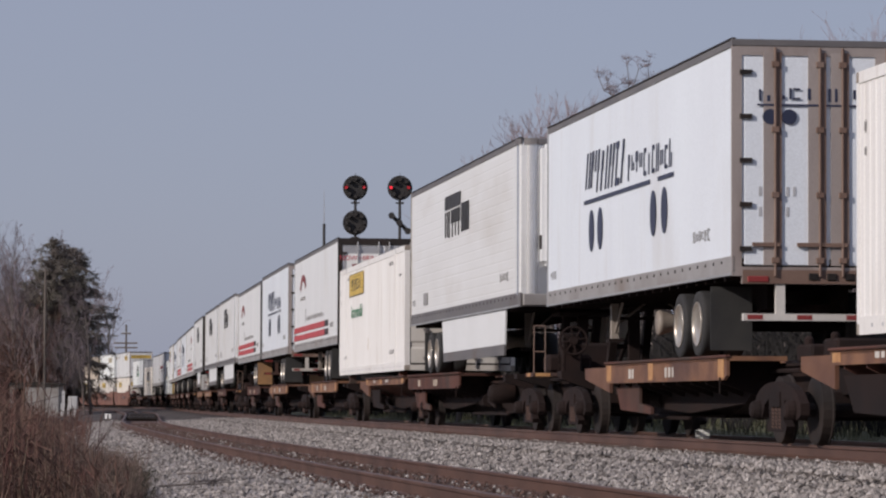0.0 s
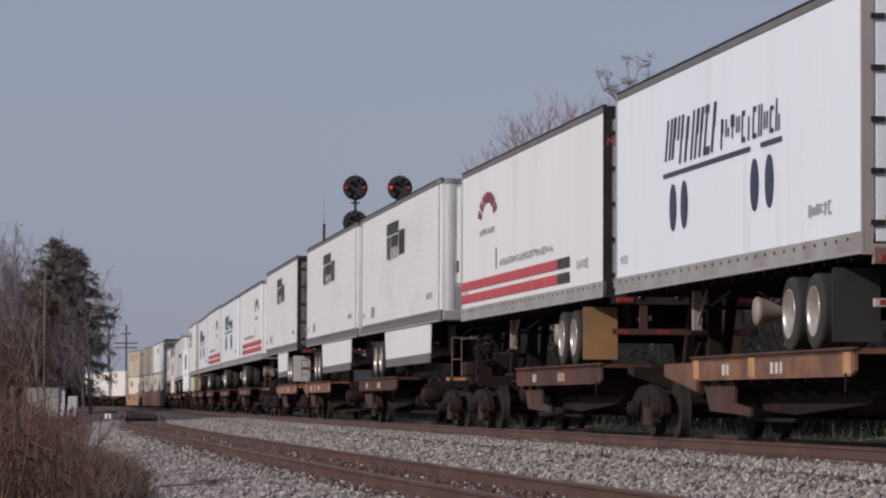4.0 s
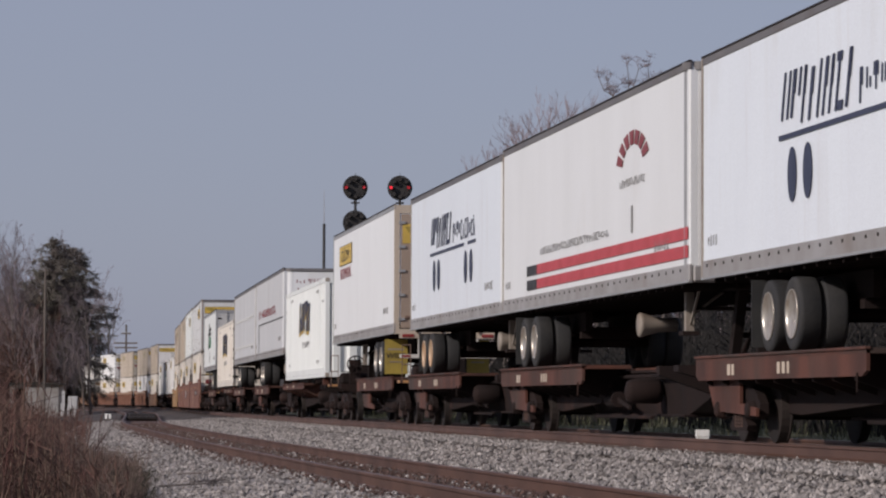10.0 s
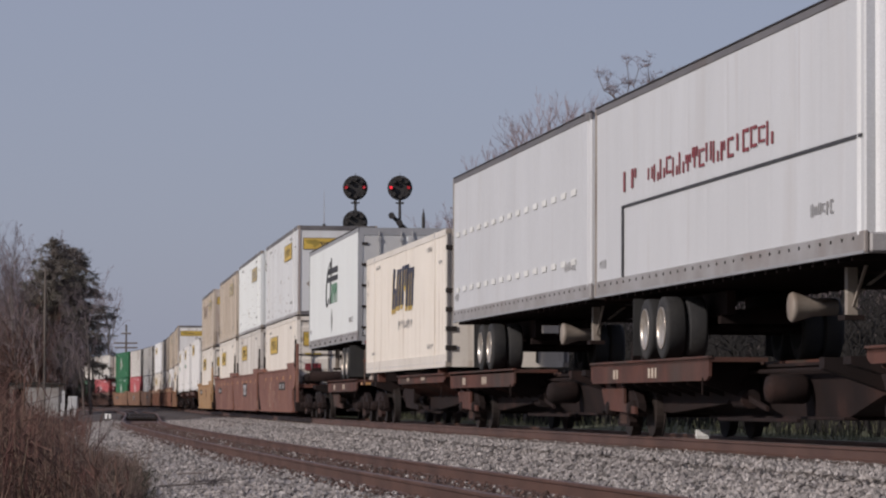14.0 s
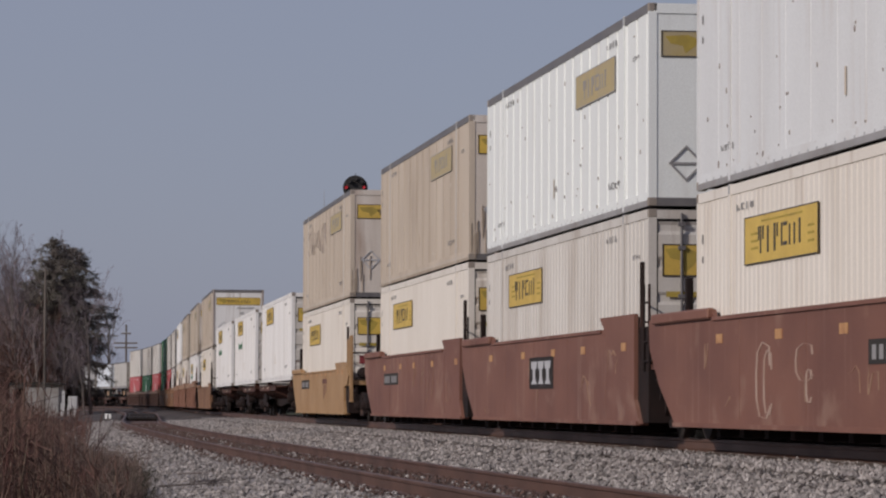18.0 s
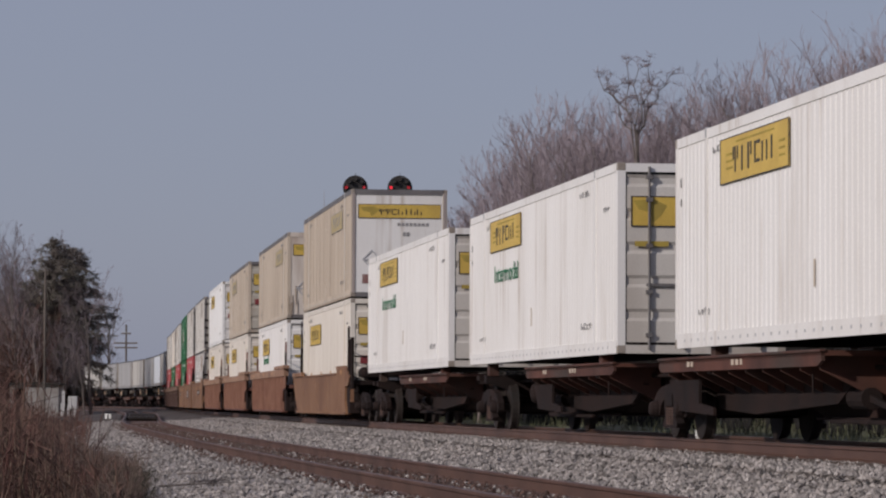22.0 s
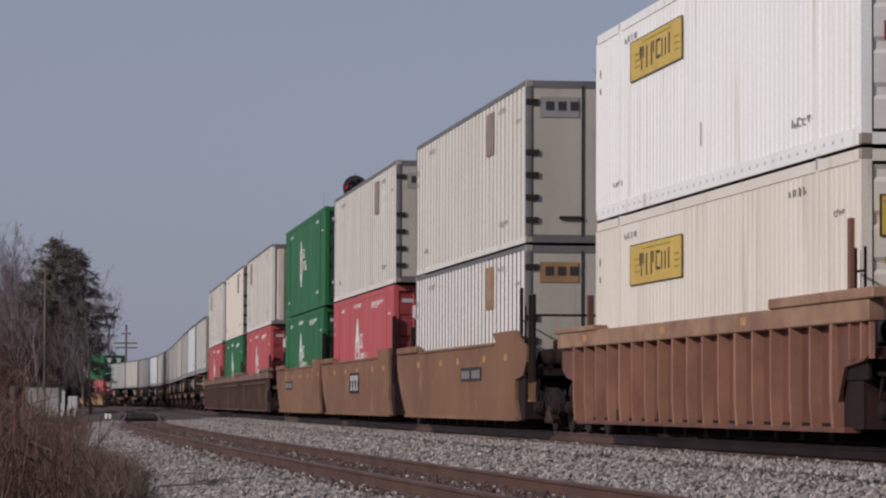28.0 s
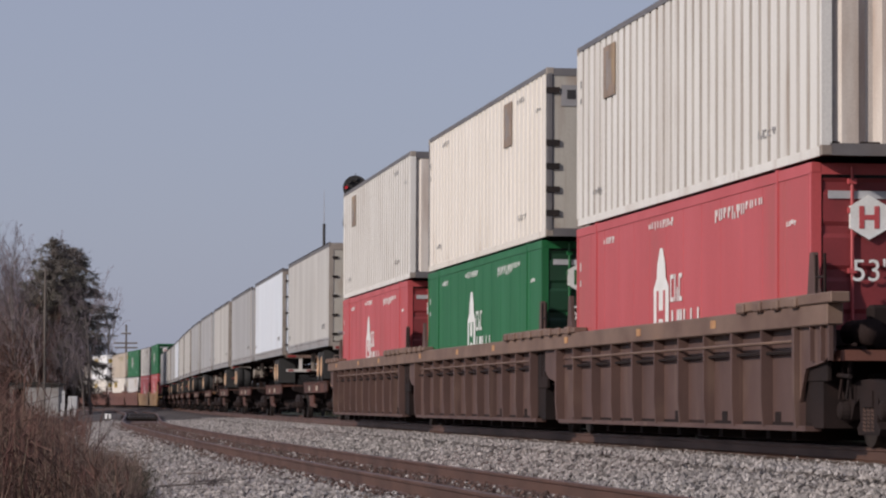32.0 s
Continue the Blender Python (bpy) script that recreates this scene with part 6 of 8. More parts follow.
    for x0, x1 in ((-E - 2.6, -E - 0.15), (E - 0.4, E + 0.9)):
        part("end_platform", boxes((x0, x1, -1.30, 1.30, 0.98, 1.10), (x0, x1, -0.4, 0.4, 0.66, 0.98)), {"ochre": "ochre", "brown": "rust", "caramel": "under"}.get(color, "rust"), root)
        part("bulkhead", boxes(((x1 if x0 < 0 else x0) - 0.06, (x1 if x0 < 0 else x0) + 0.06, -1.3, 1.3, 0.3, 1.35)), "under", root)
    part("bulkhead", boxes((E + 0.19, E + 0.25, -1.30, 1.30, 0.22, 0.98)), "under", root)
    # guide posts and grab irons at the ends
    for x in (-E - 0.55, E - 0.45):
        for y in (-1.34, 1.22):
            if color == "choco":
                part("guide_plate", prism(bmesh.new(), [(x - 0.1, top), (x + 0.5, top), (x + 0.32, top + 0.22), (x + 0.22, top + 0.62), (x + 0.05, top + 0.62)], y, y + 0.06), color, root)
                continue
            part("guide_post", soft(boxes((x, x + 0.10, y, y + 0.10, 1.1, 2.55 if x > 0 else 2.2)), 0.01), "under" if not ribs else color, root)
    for y in (-1.36, 1.34):
        bm = bmesh.new()
        for x in (E + 0.0, E + 0.4):
            tube(bm, (x, y, 0.95), (x, y, 2.2), 0.02, 6)
        for z in np.arange(1.1, 2.2, 0.28):
            tube(bm, (E + 0.0, y, z), (E + 0.4, y, z), 0.016, 6)
        part("ladder", bm, "under" if color != "ochre" else "ochre", root)
    part("brake_gear", soft(boxes((E + 0.25, E + 0.5, -0.85, -0.55, 1.1, 1.62)), 0.04), "under", root)
    part("brake_cylinder", tube(bmesh.new(), (E + 0.05, -0.95, 1.30), (E + 0.95, -0.95, 1.30), 0.15, 14), "under", root, smooth=True)
    bm = bmesh.new()
    for k in range(5):
        tube(bm, (E + 0.1 + 0.16 * k, -1.2 + 0.1 * (k % 2), 0.55), (E + 0.16 + 0.16 * k, -1.15, 1.0), 0.022, 6)
    tube(bm, (E - 0.1, -1.22, 0.84), (E + 1.0, -1.22, 0.80), 0.025, 6)
    tube(bm, (E - 0.1, -1.12, 1.14), (E + 1.0, -1.16, 1.16), 0.02, 6)
    part("brake_pipe", bm, "under", root)["kind"] = "stuff"
    truck(root, -E - 2.35)
    if front_truck:
        truck(root, E + 1.25)
        if not ribs:
            for sg in (-1, 1):
                y0, y1 = sorted((sg * 1.40, sg * 1.345))
                part("end_sheet", prism(bmesh.new(), [(E - 0.545, 0.92), (E + 0.35, 0.98), (E + 0.75, 1.22), (E + 0.75, 1.46 + rise), (E - 0.545, 1.795 + rise)], y0, y1), color, root)
                for dx, dy in ((0.95, 1.36), (1.30, 1.36)):
                    part("end_post", soft(boxes((E + dx, E + dx + 0.07, sg * dy - 0.035, sg * dy + 0.035, 0.85, 2.38 + rise * 0.5)), 0.008), "under" if color == "caramel" else color, root)
                part("end_step", boxes((E + 0.95, E + 1.37, sg * 1.36 - 0.04, sg * 1.36 + 0.04, 0.52, 0.56), (E + 0.95, E + 0.98, sg * 1.36 - 0.03, sg * 1.36 + 0.03, 0.56, 0.86), (E + 1.34, E + 1.37, sg * 1.36 - 0.03, sg * 1.36 + 0.03, 0.56, 0.86)), color, root)
            part("hand_rail", tube(bmesh.new(), (E + 1.335, -1.36, 2.02 + rise), (E + 1.335, 1.36, 2.02 + rise), 0.022, 6), "under", root)
            part("air_reservoir", tube(bmesh.new(), (E + 1.05, -0.95, 1.34), (E + 1.05, 0.75, 1.34), 0.17, 14), "under", root, smooth=True)
        part("coupler", soft(boxes((E + 2.0, E + 4.0, -0.16, 0.16, 0.62, 0.9)), 0.04), "under", root)
    return root


RIB = {}


def rib_mesh(color, wide, ya, yb, sg):
    bm = bmesh.new()
    o, i = (ya, yb) if sg < 0 else (yb, ya)
    prism(bm, [(o, 0.55), (o, 1.40), (i, 1.40), (i, 0.22), (o * 0.985, 0.22)], -wide / 2, wide / 2, "x")
    # rust cars: sunlit look of the ribs comes from a paler colour
    me = part("rib", bm, {"rust": "litrib"}.get(color, color)).data
    for ob in list(scene.objects):
        if ob.data == me:
            bpy.data.objects.remove(ob)
    RIB[(color, wide, sg)] = me
    return me


# ---- the train, from its head to its tail: places are distances back along it ----
PROTO = {}


def load(kind, middle, z, half=6.2):
    if kind not in PROTO:
        ob = PROTO[kind] = BUILD[kind]()
    else:
        ob = copy_thing(PROTO[kind], Matrix())
    RIDERS.append((ob, middle, z, half))
    return ob


def signed(label, body, **kw):
    return lambda: tagged(container(label, body, **kw), group="containers of the train")


def scrawl(root):
    """Loose looping lines sprayed along the upper side."""
    pen, bm = random.Random(12), bmesh.new()
    for k in range(11):
        x0, z0 = -CL / 2 + 2.0 + 0.62 * k, 2.05 + 0.10 * math.sin(k * 1.3)
        r, lift, turn = pen.uniform(0.16, 0.32), pen.uniform(0.22, 0.45), pen.uniform(3.2, 6.0)
        pts = [(x0 + r * math.cos(a) + 0.06 * (a - 0.5), z0 + lift * math.sin(a + 0.4 * k)) for a in np.linspace(0.3, turn, 12)]
        for (xa, za), (xb, zb) in zip(pts, pts[1:]):
            prism(bm, [(xa, za), (xb, zb), (xb + 0.028, zb + 0.008), (xa + 0.028, za + 0.008)], -CW / 2 - 0.003, -CW / 2 + 0.014)
    part("paint_scrawl", bm, "doorpost", root, "loose grey sprayed lines")["kind"] = "stuff"
    return root


def tower(label, body, tall=False, **kw):
    def make():
        def put(root, w, L):
            M_BODY[root.name] = body
            (marks_tower_tall if tall else marks_tower)(root, w, L)
        short = 0.0 if tall else 0.5
        box_root = container(label, body, pitch=1.2, depth=0.005, flat=0.93, doorsign=None, marks=put, endmat={"redbox": "redend", "greenbox": "greenend"}[body], length=CL - short, **kw)
        for child in box_root.children:
            child.matrix_basis = pose(-short / 2, 0, 0) @ child.matrix_basis
        return tagged(box_root, group="containers of the train")
    return make


def road(label, **kw):
    return lambda: tagged(trailer(label, **kw), group="trailers of the train")


BUILD = {
    "ovals": road("bluish-white box trailer with navy brand shapes, doors forward", L=14.45, body="cool", marks=marks_ovals(True), door_mat="cool", frame_mat="doorpost", roofz=4.05, setback=2.85),
    "ovals_long": road("long bluish-white box trailer with navy brand shapes", L=16.5, body="cool", doors_forward=False, nose="white", marks=marks_ovals(False), setback=3.7),
    "ovals_short": road("bluish-white box trailer with navy ovals, nose forward", L=14.45, body="cool", doors_forward=False, nose="white", marks=marks_ovals(False), rimmat="rimrust", setback=2.4),
    "striped": road("white box trailer with two red stripes, doors forward", L=16.15, marks=marks_striped(False, True), frame_mat="dark", door_mat="grey"),
    "striped_old": road("white box trailer with red stripes and yellow mud flaps", L=16.15, marks=marks_striped(False, True), frame_mat="dark", door_mat="grey", flap="emblem"),
    "striped_cooled": road("white refrigerated trailer with red stripes and cooling unit", L=16.15, doors_forward=False, nose="white", reefer=True, marks=marks_striped(True)),
    "striped_nose": road("white box trailer with two red stripes, nose forward", L=16.9, doors_forward=False, nose="grey", marks=marks_striped(True), setback=2.4, roofz=4.03),
    "skirted": road("white ribbed trailer with side skirts and polished nose", L=16.4, body="quilt", doors_forward=False, nose="chrome", skirt="white", reefer=True, marks=marks_skirted(False), bottom=1.12, roofz=4.13),
    "skirted_doors": road("white ribbed trailer with dark grey rear doors", L=15.9, body="quilt", skirt="white", flap="shed", door_mat="toprail", frame_mat="dark", marks=marks_skirted(True), setback=3.4, bottom=1.1, roofz=4.12),
    "parcel": road("white box trailer with yellow sign and beige doors", L=15.9, roofz=4.07, body="freshwhite", door_mat="doortan", frame_mat="tan", top="grey", marks=marks_parcel, flap="mudyellow", setback=3.7),
    "express": road("pale grey sheet trailer with dark red lettering shapes", L=16.3, body="sheet", doors_forward=False, nose="white", marks=marks_express(True), top="toprail", setback=3.9),
    "express_plain": road("pale grey sheet trailer with rows of light marks", L=16.3, body="sheet", doors_forward=False, nose="sheet", marks=marks_express(False), top="toprail", setback=3.9),
    "looped": road("white box trailer with black looped mark, doors forward", L=15.7, body="cleanwhite", door_mat="shed", frame_mat="grey", top="grey", marks=marks_looped, setback=3.8),
    "plain_a": road("plain weathered white box trailer", L=16.15, body="grimy", doors_forward=True, door_mat="dullend", rimmat="rimrust"),
    "plain_b": road("plain bluish-white box trailer", L=16.15, body="cool", doors_forward=True, door_mat="cool", rimmat="rimrust"),
    "plain_c": road("plain grey sheet trailer, nose forward", L=16.15, body="dimsheet", doors_forward=False, nose="frame", rimmat="rimrust"),
    "signed_flat": signed("white ribbed container with yellow sign and green lettering", "boxwhite", marks=marks_signed("Intermodal", z=(2.08, 2.67)), endmat="dullwhite"),
    "signed_flat_plain": signed("white ribbed container with yellow sign", "boxwhite", marks=marks_signed(None, z=(2.08, 2.67), tag=False), endmat="dullwhite"),
    "signed_low": signed("cream container with yellow sign in the well", "cream", marks=marks_signed(None)),
    "signed_low_word": signed("white container with yellow sign and green lettering in the well", "boxwhite", marks=marks_signed("Intermodal")),
    "signed_low_grey": signed("weathered ribbed container with yellow sign in the well", "dullwhite", marks=marks_signed(None), pitch=0.3, depth=0.03),
    "signed_tan": signed("beige plate container with grey top rail, closed end forward", "tan", pitch=1.2, depth=0.006, flat=0.94, rails="toprail", front="flat", marks=marks_signed(None, (10.0, 13.5), (1.95, 2.48), "oldsign"), doorsign="sign", endmat="rustwhite"),
    "signed_tan_marked": lambda: scrawl(signed("beige plate container with scribbled grey lines, closed end forward", "tan", pitch=1.2, depth=0.006, flat=0.94, rails="toprail", front="flat", marks=marks_signed(None, (10.0, 13.5), (1.95, 2.48), "oldsign"), doorsign="sign", endmat="rustwhite")()),
    "signed_tan_white_end": signed("beige plate container with white end and yellow band", "tan", pitch=1.2, depth=0.006, flat=0.94, rails="toprail", front="flat", marks=marks_signed(None, (10.0, 13.5), (1.95, 2.48), "oldsign"), doorsign="sign", endmat="boxwhite", placard="square"),
    "signed_tan_doors": signed("beige plate container with ribbed doors forward", "tan", pitch=1.2, depth=0.006, flat=0.94, rails="toprail", front="doors", marks=marks_signed(None, (2.8, 6.5), (1.9, 2.45), "oldsign"), endmat="dullend"),
    "signed_up_white": signed("white plate container with yellow sign, closed end forward", "greywhite", pitch=1.2, depth=0.006, flat=0.94, rails="toprail", front="flat", marks=marks_signed(None, (10.0, 13.5), (1.92, 2.46)), doorsign="sign", placard="solid"),
    "signed_up_post": signed("white container with spaced posts and closed end", "cleanwhite", pitch=0.78, depth=0.05, flat=0.82, rails="toprail", front="flat", marks=marks_signed(None, (10.0, 13.5), (1.9, 2.44), "oldsign"), doorsign="oldsign", placard="low", height=2.94),
    "signed_up_doors": signed("bright white container with yellow sign and doors forward", "brightwhite", marks=marks_signed(None, z=(1.9, 2.5)), endmat="boxwhite"),
    "slanted": signed("white ribbed container with navy and yellow slanted shapes", "cleanwhite", pitch=0.19, depth=0.03, flat=0.5, front="ribs", marks=marks_slanted, skirt_h=0.27),
    "slanted_cream": signed("cream ribbed container with navy and yellow slanted shapes", "cream", pitch=0.19, depth=0.03, flat=0.5, front="hinges", marks=marks_slanted, skirt_h=0.27),
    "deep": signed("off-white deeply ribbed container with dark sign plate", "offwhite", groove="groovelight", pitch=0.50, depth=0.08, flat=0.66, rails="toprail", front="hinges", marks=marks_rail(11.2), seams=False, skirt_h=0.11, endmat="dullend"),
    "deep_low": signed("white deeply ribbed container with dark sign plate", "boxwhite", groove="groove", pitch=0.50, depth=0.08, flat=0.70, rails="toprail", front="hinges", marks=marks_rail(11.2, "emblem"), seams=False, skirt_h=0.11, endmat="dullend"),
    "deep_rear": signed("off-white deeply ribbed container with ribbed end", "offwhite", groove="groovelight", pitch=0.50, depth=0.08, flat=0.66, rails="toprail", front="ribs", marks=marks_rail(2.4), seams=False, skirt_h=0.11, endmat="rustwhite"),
    "deep_cream": signed("cream deeply ribbed container with dark sign plate", "cream", pitch=0.50, depth=0.08, flat=0.66, rails="toprail", front="hinges", marks=marks_rail(11.2), seams=False, skirt_h=0.11, endmat="dullend"),
    "tower_red": tower("red container with white tower mark in the well", "redbox"),
    "tower_green": tower("green container with white tower mark in the well", "greenbox"),
    "tower_green_up": tower("green container with white tower mark on top", "greenbox", tall=True),
}

# spine cars: load, front, rear, deck, colour, whether a truck leads
SPINE = [
    ("signed_flat_plain", -317.1, -300.9, None, "orange", False), ("ovals", -294.7, -280.3, "front", "orange", False), ("skirted", -277.3, -260.7, "rear", "spine", True),
    ("signed_flat", -259.8, -243.3, None, "orange", False), ("striped", -242.9, -226.75, "front", "orange", False), ("ovals", -223.8, -209.4, "front", "orange", False),
    ("striped_old", -208.4, -192.1, "front", "spine", False), ("skirted", -189.1, -172.1, "rear", "spine", True), ("skirted", -171.1, -154.7, "rear", "orange", False),
    ("skirted_doors", -150.6, -134.8, "front", "orange", True), ("striped_cooled", -131.7, -115.5, "rear", "spine", True), ("ovals_long", -114.3, -97.7, "rear", "spine", False),
    ("striped_nose", -97.0, -79.9, "rear", "spine", False), ("ovals_short", -80.0, -65.6, "rear", "spine", False), ("parcel", -62.2, -46.4, "front", "spine", True),
    ("slanted", -43.85, -27.5, None, "spine", True), ("express", -26.3, -9.9, "rear", "spine", False), ("express_plain", -9.5, 6.85, "rear", "spine", False),
    ("slanted_cream", 7.9, 24.1, None, "spine", False), ("looped", 26.3, 42.0, "front", "spine", True),
    ("signed_flat_plain", 130.35, 146.5, None, "spine", True), ("signed_flat", 150.85, 167.0, None, "spine", False), ("signed_flat", 170.1, 186.3, None, "spine", False),
]
tail = 406.6
for i in range(12):
    SPINE.append((("plain_a", "plain_b", "plain_c", "plain_a", "plain_c", "plain_c", "plain_a")[i % 7], tail, tail + 16.15, "front", "spine", i % 4 == 0))
    tail += 19.1
# well cars: lower, upper, front of the load, colour, ribbed, whether a truck leads, panel
WELL = [
    ("signed_low", "signed_up_white", 47.1, "brown", False, True, "fore"), ("signed_low_grey", "signed_up_post", 66.6, "brown", False, False, "logo"), ("signed_low", "signed_tan", 85.3, "brown", False, False, "back"),
    ("signed_low", "signed_tan_marked", 109.3, "ochre", False, True, "rear"), ("signed_low", "signed_tan_white_end", 190.9, "caramel", False, True, "low"), ("signed_low_word", "signed_tan", 214.3, "rust", True, True, ""),
    ("signed_low", "signed_tan_doors", 238.0, "rust", True, True, ""), ("signed_low", "signed_up_doors", 261.2, "rust", True, True, ""), ("deep_low", "deep", 284.4, "caramel", False, True, "panel"),
    ("tower_red", "deep", 304.5, "caramel", False, False, "logo"), ("tower_green", "tower_green_up", 323.6, "caramel", False, False, "back"), ("tower_red", "deep_rear", 347.3, "choco", True, True, ""),
    ("tower_green", "deep_cream", 366.5, "choco", True, False, ""), ("tower_red", "deep_rear", 386.0, "choco", True, False, ""),
    ("tower_red", "tower_green_up", 641.0, "ochre", False, True, ""), ("tower_red", "deep", 660.5, "ochre", False, False, ""), ("deep_low", "tower_green_up", 680.0, "rust", False, False, ""),
    ("signed_low", "signed_tan", 699.5, "rust", False, True, ""), ("signed_low", "signed_up_doors", 722.0, "rust", False, True, ""), ("signed_low", "signed_tan", 745.0, "rust", False, True, ""),
]
for i, (kind, a, b, deck, color, lead) in enumerate(SPINE):
    mid = (a + b) / 2
    load(kind, mid, 1.12 if deck else 1.25)
    L = b - a
    near = [s[2] for s in SPINE if s[2] < a + 0.5] + [w[2] + CL + 1.5 for w in WELL if w[2] + CL < a]
    gap = a - max(near) - 1.02 if near else 1.2
    ahead = round(min(5.4, max(0.3, gap)), 1) if not lead else 1.2
    back = kind in ("signed_flat_plain", "slanted")
    truck_back = {-317.1: 4.7, -277.3: 1.0, 130.35: 1.6}.get(a, 0.0)
    key = "spine%s%s%s%.0f%s%.1f%.1f" % (deck, color, lead, L, back, ahead, truck_back)
    if key not in PROTO:
        PROTO[key] = spine_car(L, deck or ("rear" if back else "front"), color, bool(deck), lead, True, ahead, 1.0, i, 1.1 if back else 0.3, truck_back)
        car = PROTO[key]
    else:
        car = copy_thing(PROTO[key], Matrix())
    RIDERS.append((car, mid, 0.0, 6.2))
for i, (low, up, a, color, ribbed, lead, plate) in enumerate(WELL):
    mid = a + CL / 2
    load(low, mid, 0.41)
    load(up, mid, 3.345)
    key = "well%s%s%s%s" % (color, ribbed, lead, plate)
    if key not in PROTO:
        PROTO[key] = well_car(color, ribbed, lead, i, plate)
        car = PROTO[key]
    else:
        car = copy_thing(PROTO[key], Matrix())
    RIDERS.append((car, mid, 0.0, 6.2))


# ---- ground, track beds, rails ----
def sweep(name, profile, s_rows, material, side, height=None, label="", kind="structure", closed=True):
    """Draws a profile of (across, up) along the line; side and height may follow s."""
    verts, faces, n = [], [], len(profile)
    for s in s_rows:
        o = side(s) if callable(side) else side
        z0 = height(s) if height else 0.0
        for a, z in profile:
            x, y, _ = on_line(s, o + a)
            verts.append((x, y, z + z0))
    for k in range(len(s_rows) - 1):
        for i in range(n if closed else n - 1):
            j = (i + 1) % n
            faces.append((k * n + i, (k + 1) * n + i, (k + 1) * n + j, k * n + j))
    me = bpy.data.meshes.new(name)
    me.from_pydata(verts, [], faces)
    me.materials.append(M[material])
    bm = bmesh.new()
    bm.from_mesh(me)
    bmesh.ops.recalc_face_normals(bm, faces=bm.faces)
    if not closed and sum(f.normal.z * f.calc_area() for f in bm.faces) < 0:
        bmesh.ops.reverse_faces(bm, faces=bm.faces)
    bm.to_mesh(me)
    bm.free()
    ob = new(name, me)
    return tagged(ob, label, "", "", kind)


LONG = [float(v) for v in np.concatenate([np.arange(-120, 0, 8.0), np.arange(0, 120, 2.0), np.arange(120, 760, 6.0)])]
near_o = lambda s: float(siding(s)[0])
near_z = lambda s: float(siding(s)[1])


def land(x, y):
    """Height of the open ground."""
    return -0.80 + 0.10 * noise.noise((x * 0.05, y * 0.05, 0.0))


def verge_sheet():
    across = [-420, -200, -100, -50, -25, -15, -11, -9.2, 2.9, 3.6, 5, 8, 12, 20, 35, 60, 100, 200, 420]
    lift = [0, 0, 0, 0, 0.05, 0.05, 0.0, -0.15, -0.15, 0.0, 0.25, 0.45, 0.75, 2.6, 7.0, 13.0, 18.0, 22.0, 24.0]
    rows = [float(v) for v in np.concatenate([np.arange(-300, 0, 20.0), np.arange(0, 160, 3.0), np.arange(160, 820, 12.0)])]
    verts, faces, n = [], [], len(across)
    for s in rows:
        fall = min(1.0, max(0.0, (330 - s) / 110))
        for a, h in zip(across, lift):
            x, y, _ = on_line(s, a)
            verts.append((x, y, land(x, y) + (h if h < 0.8 else 0.75 + (h - 0.75) * fall)))
    for k in range(len(rows) - 1):
        for i in range(n - 1):
            faces.append((k * n + i, k * n + i + 1, (k + 1) * n + i + 1, (k + 1) * n + i))
    me = bpy.data.meshes.new("verge")
    me.from_pydata(verts, [], faces)
    for key in ("grass", "green", "litter"):
        me.materials.append(M[key])
    for f in me.polygons:
        i = f.index % (n - 1)
        f.material_index = 1 if 8 <= i <= 11 else 2 if i > 11 else 0
    return tagged(new("verge", me), "rough winter grass beside the railway", "ground", "", "structure")


verge_sheet()
g = bmesh.new()
bmesh.ops.create_grid(g, x_segments=40, y_segments=40, size=3500)
for v in g.verts:
    v.co.z = -1.35
tagged(part("ground", g, "grass"), "dull open ground reaching the horizon", "ground", "", "structure")


def track_bed():
    """One crushed-stone bed under both tracks."""
    verts, faces, n = [], [], 0
    for s in LONG:
        o, z = near_o(s), near_z(s)
        prof = [(3.7, -0.95), (1.85, -0.21), (-1.75, -0.19), (-2.5, -0.30), (o + 2.2, min(-0.30, z - 0.13)), (o + 1.5, z - 0.17), (o - 1.3, z - 0.18), (o - 1.9, z - 0.23), (o - 3.0, z - 0.46), (o - 5.0, z - 0.64)]
        n = len(prof)
        for a, h in prof:
            x, y, _ = on_line(s, a)
            verts.append((x, y, h))
    for k in range(len(LONG) - 1):
        for i in range(n - 1):
            faces.append((k * n + i, (k + 1) * n + i, (k + 1) * n + i + 1, k * n + i + 1))
    me = bpy.data.meshes.new("ballast_bed")
    me.from_pydata(verts, [], faces)
    me.materials.append(M["ballast"])
    me.materials.append(M["mud"])
    for f in me.polygons:
        f.material_index = int(LONG[f.index // (n - 1)] >= 130)
    return tagged(new("ballast_bed", me), "grey crushed stone bed of both tracks", "ground", "", "structure")


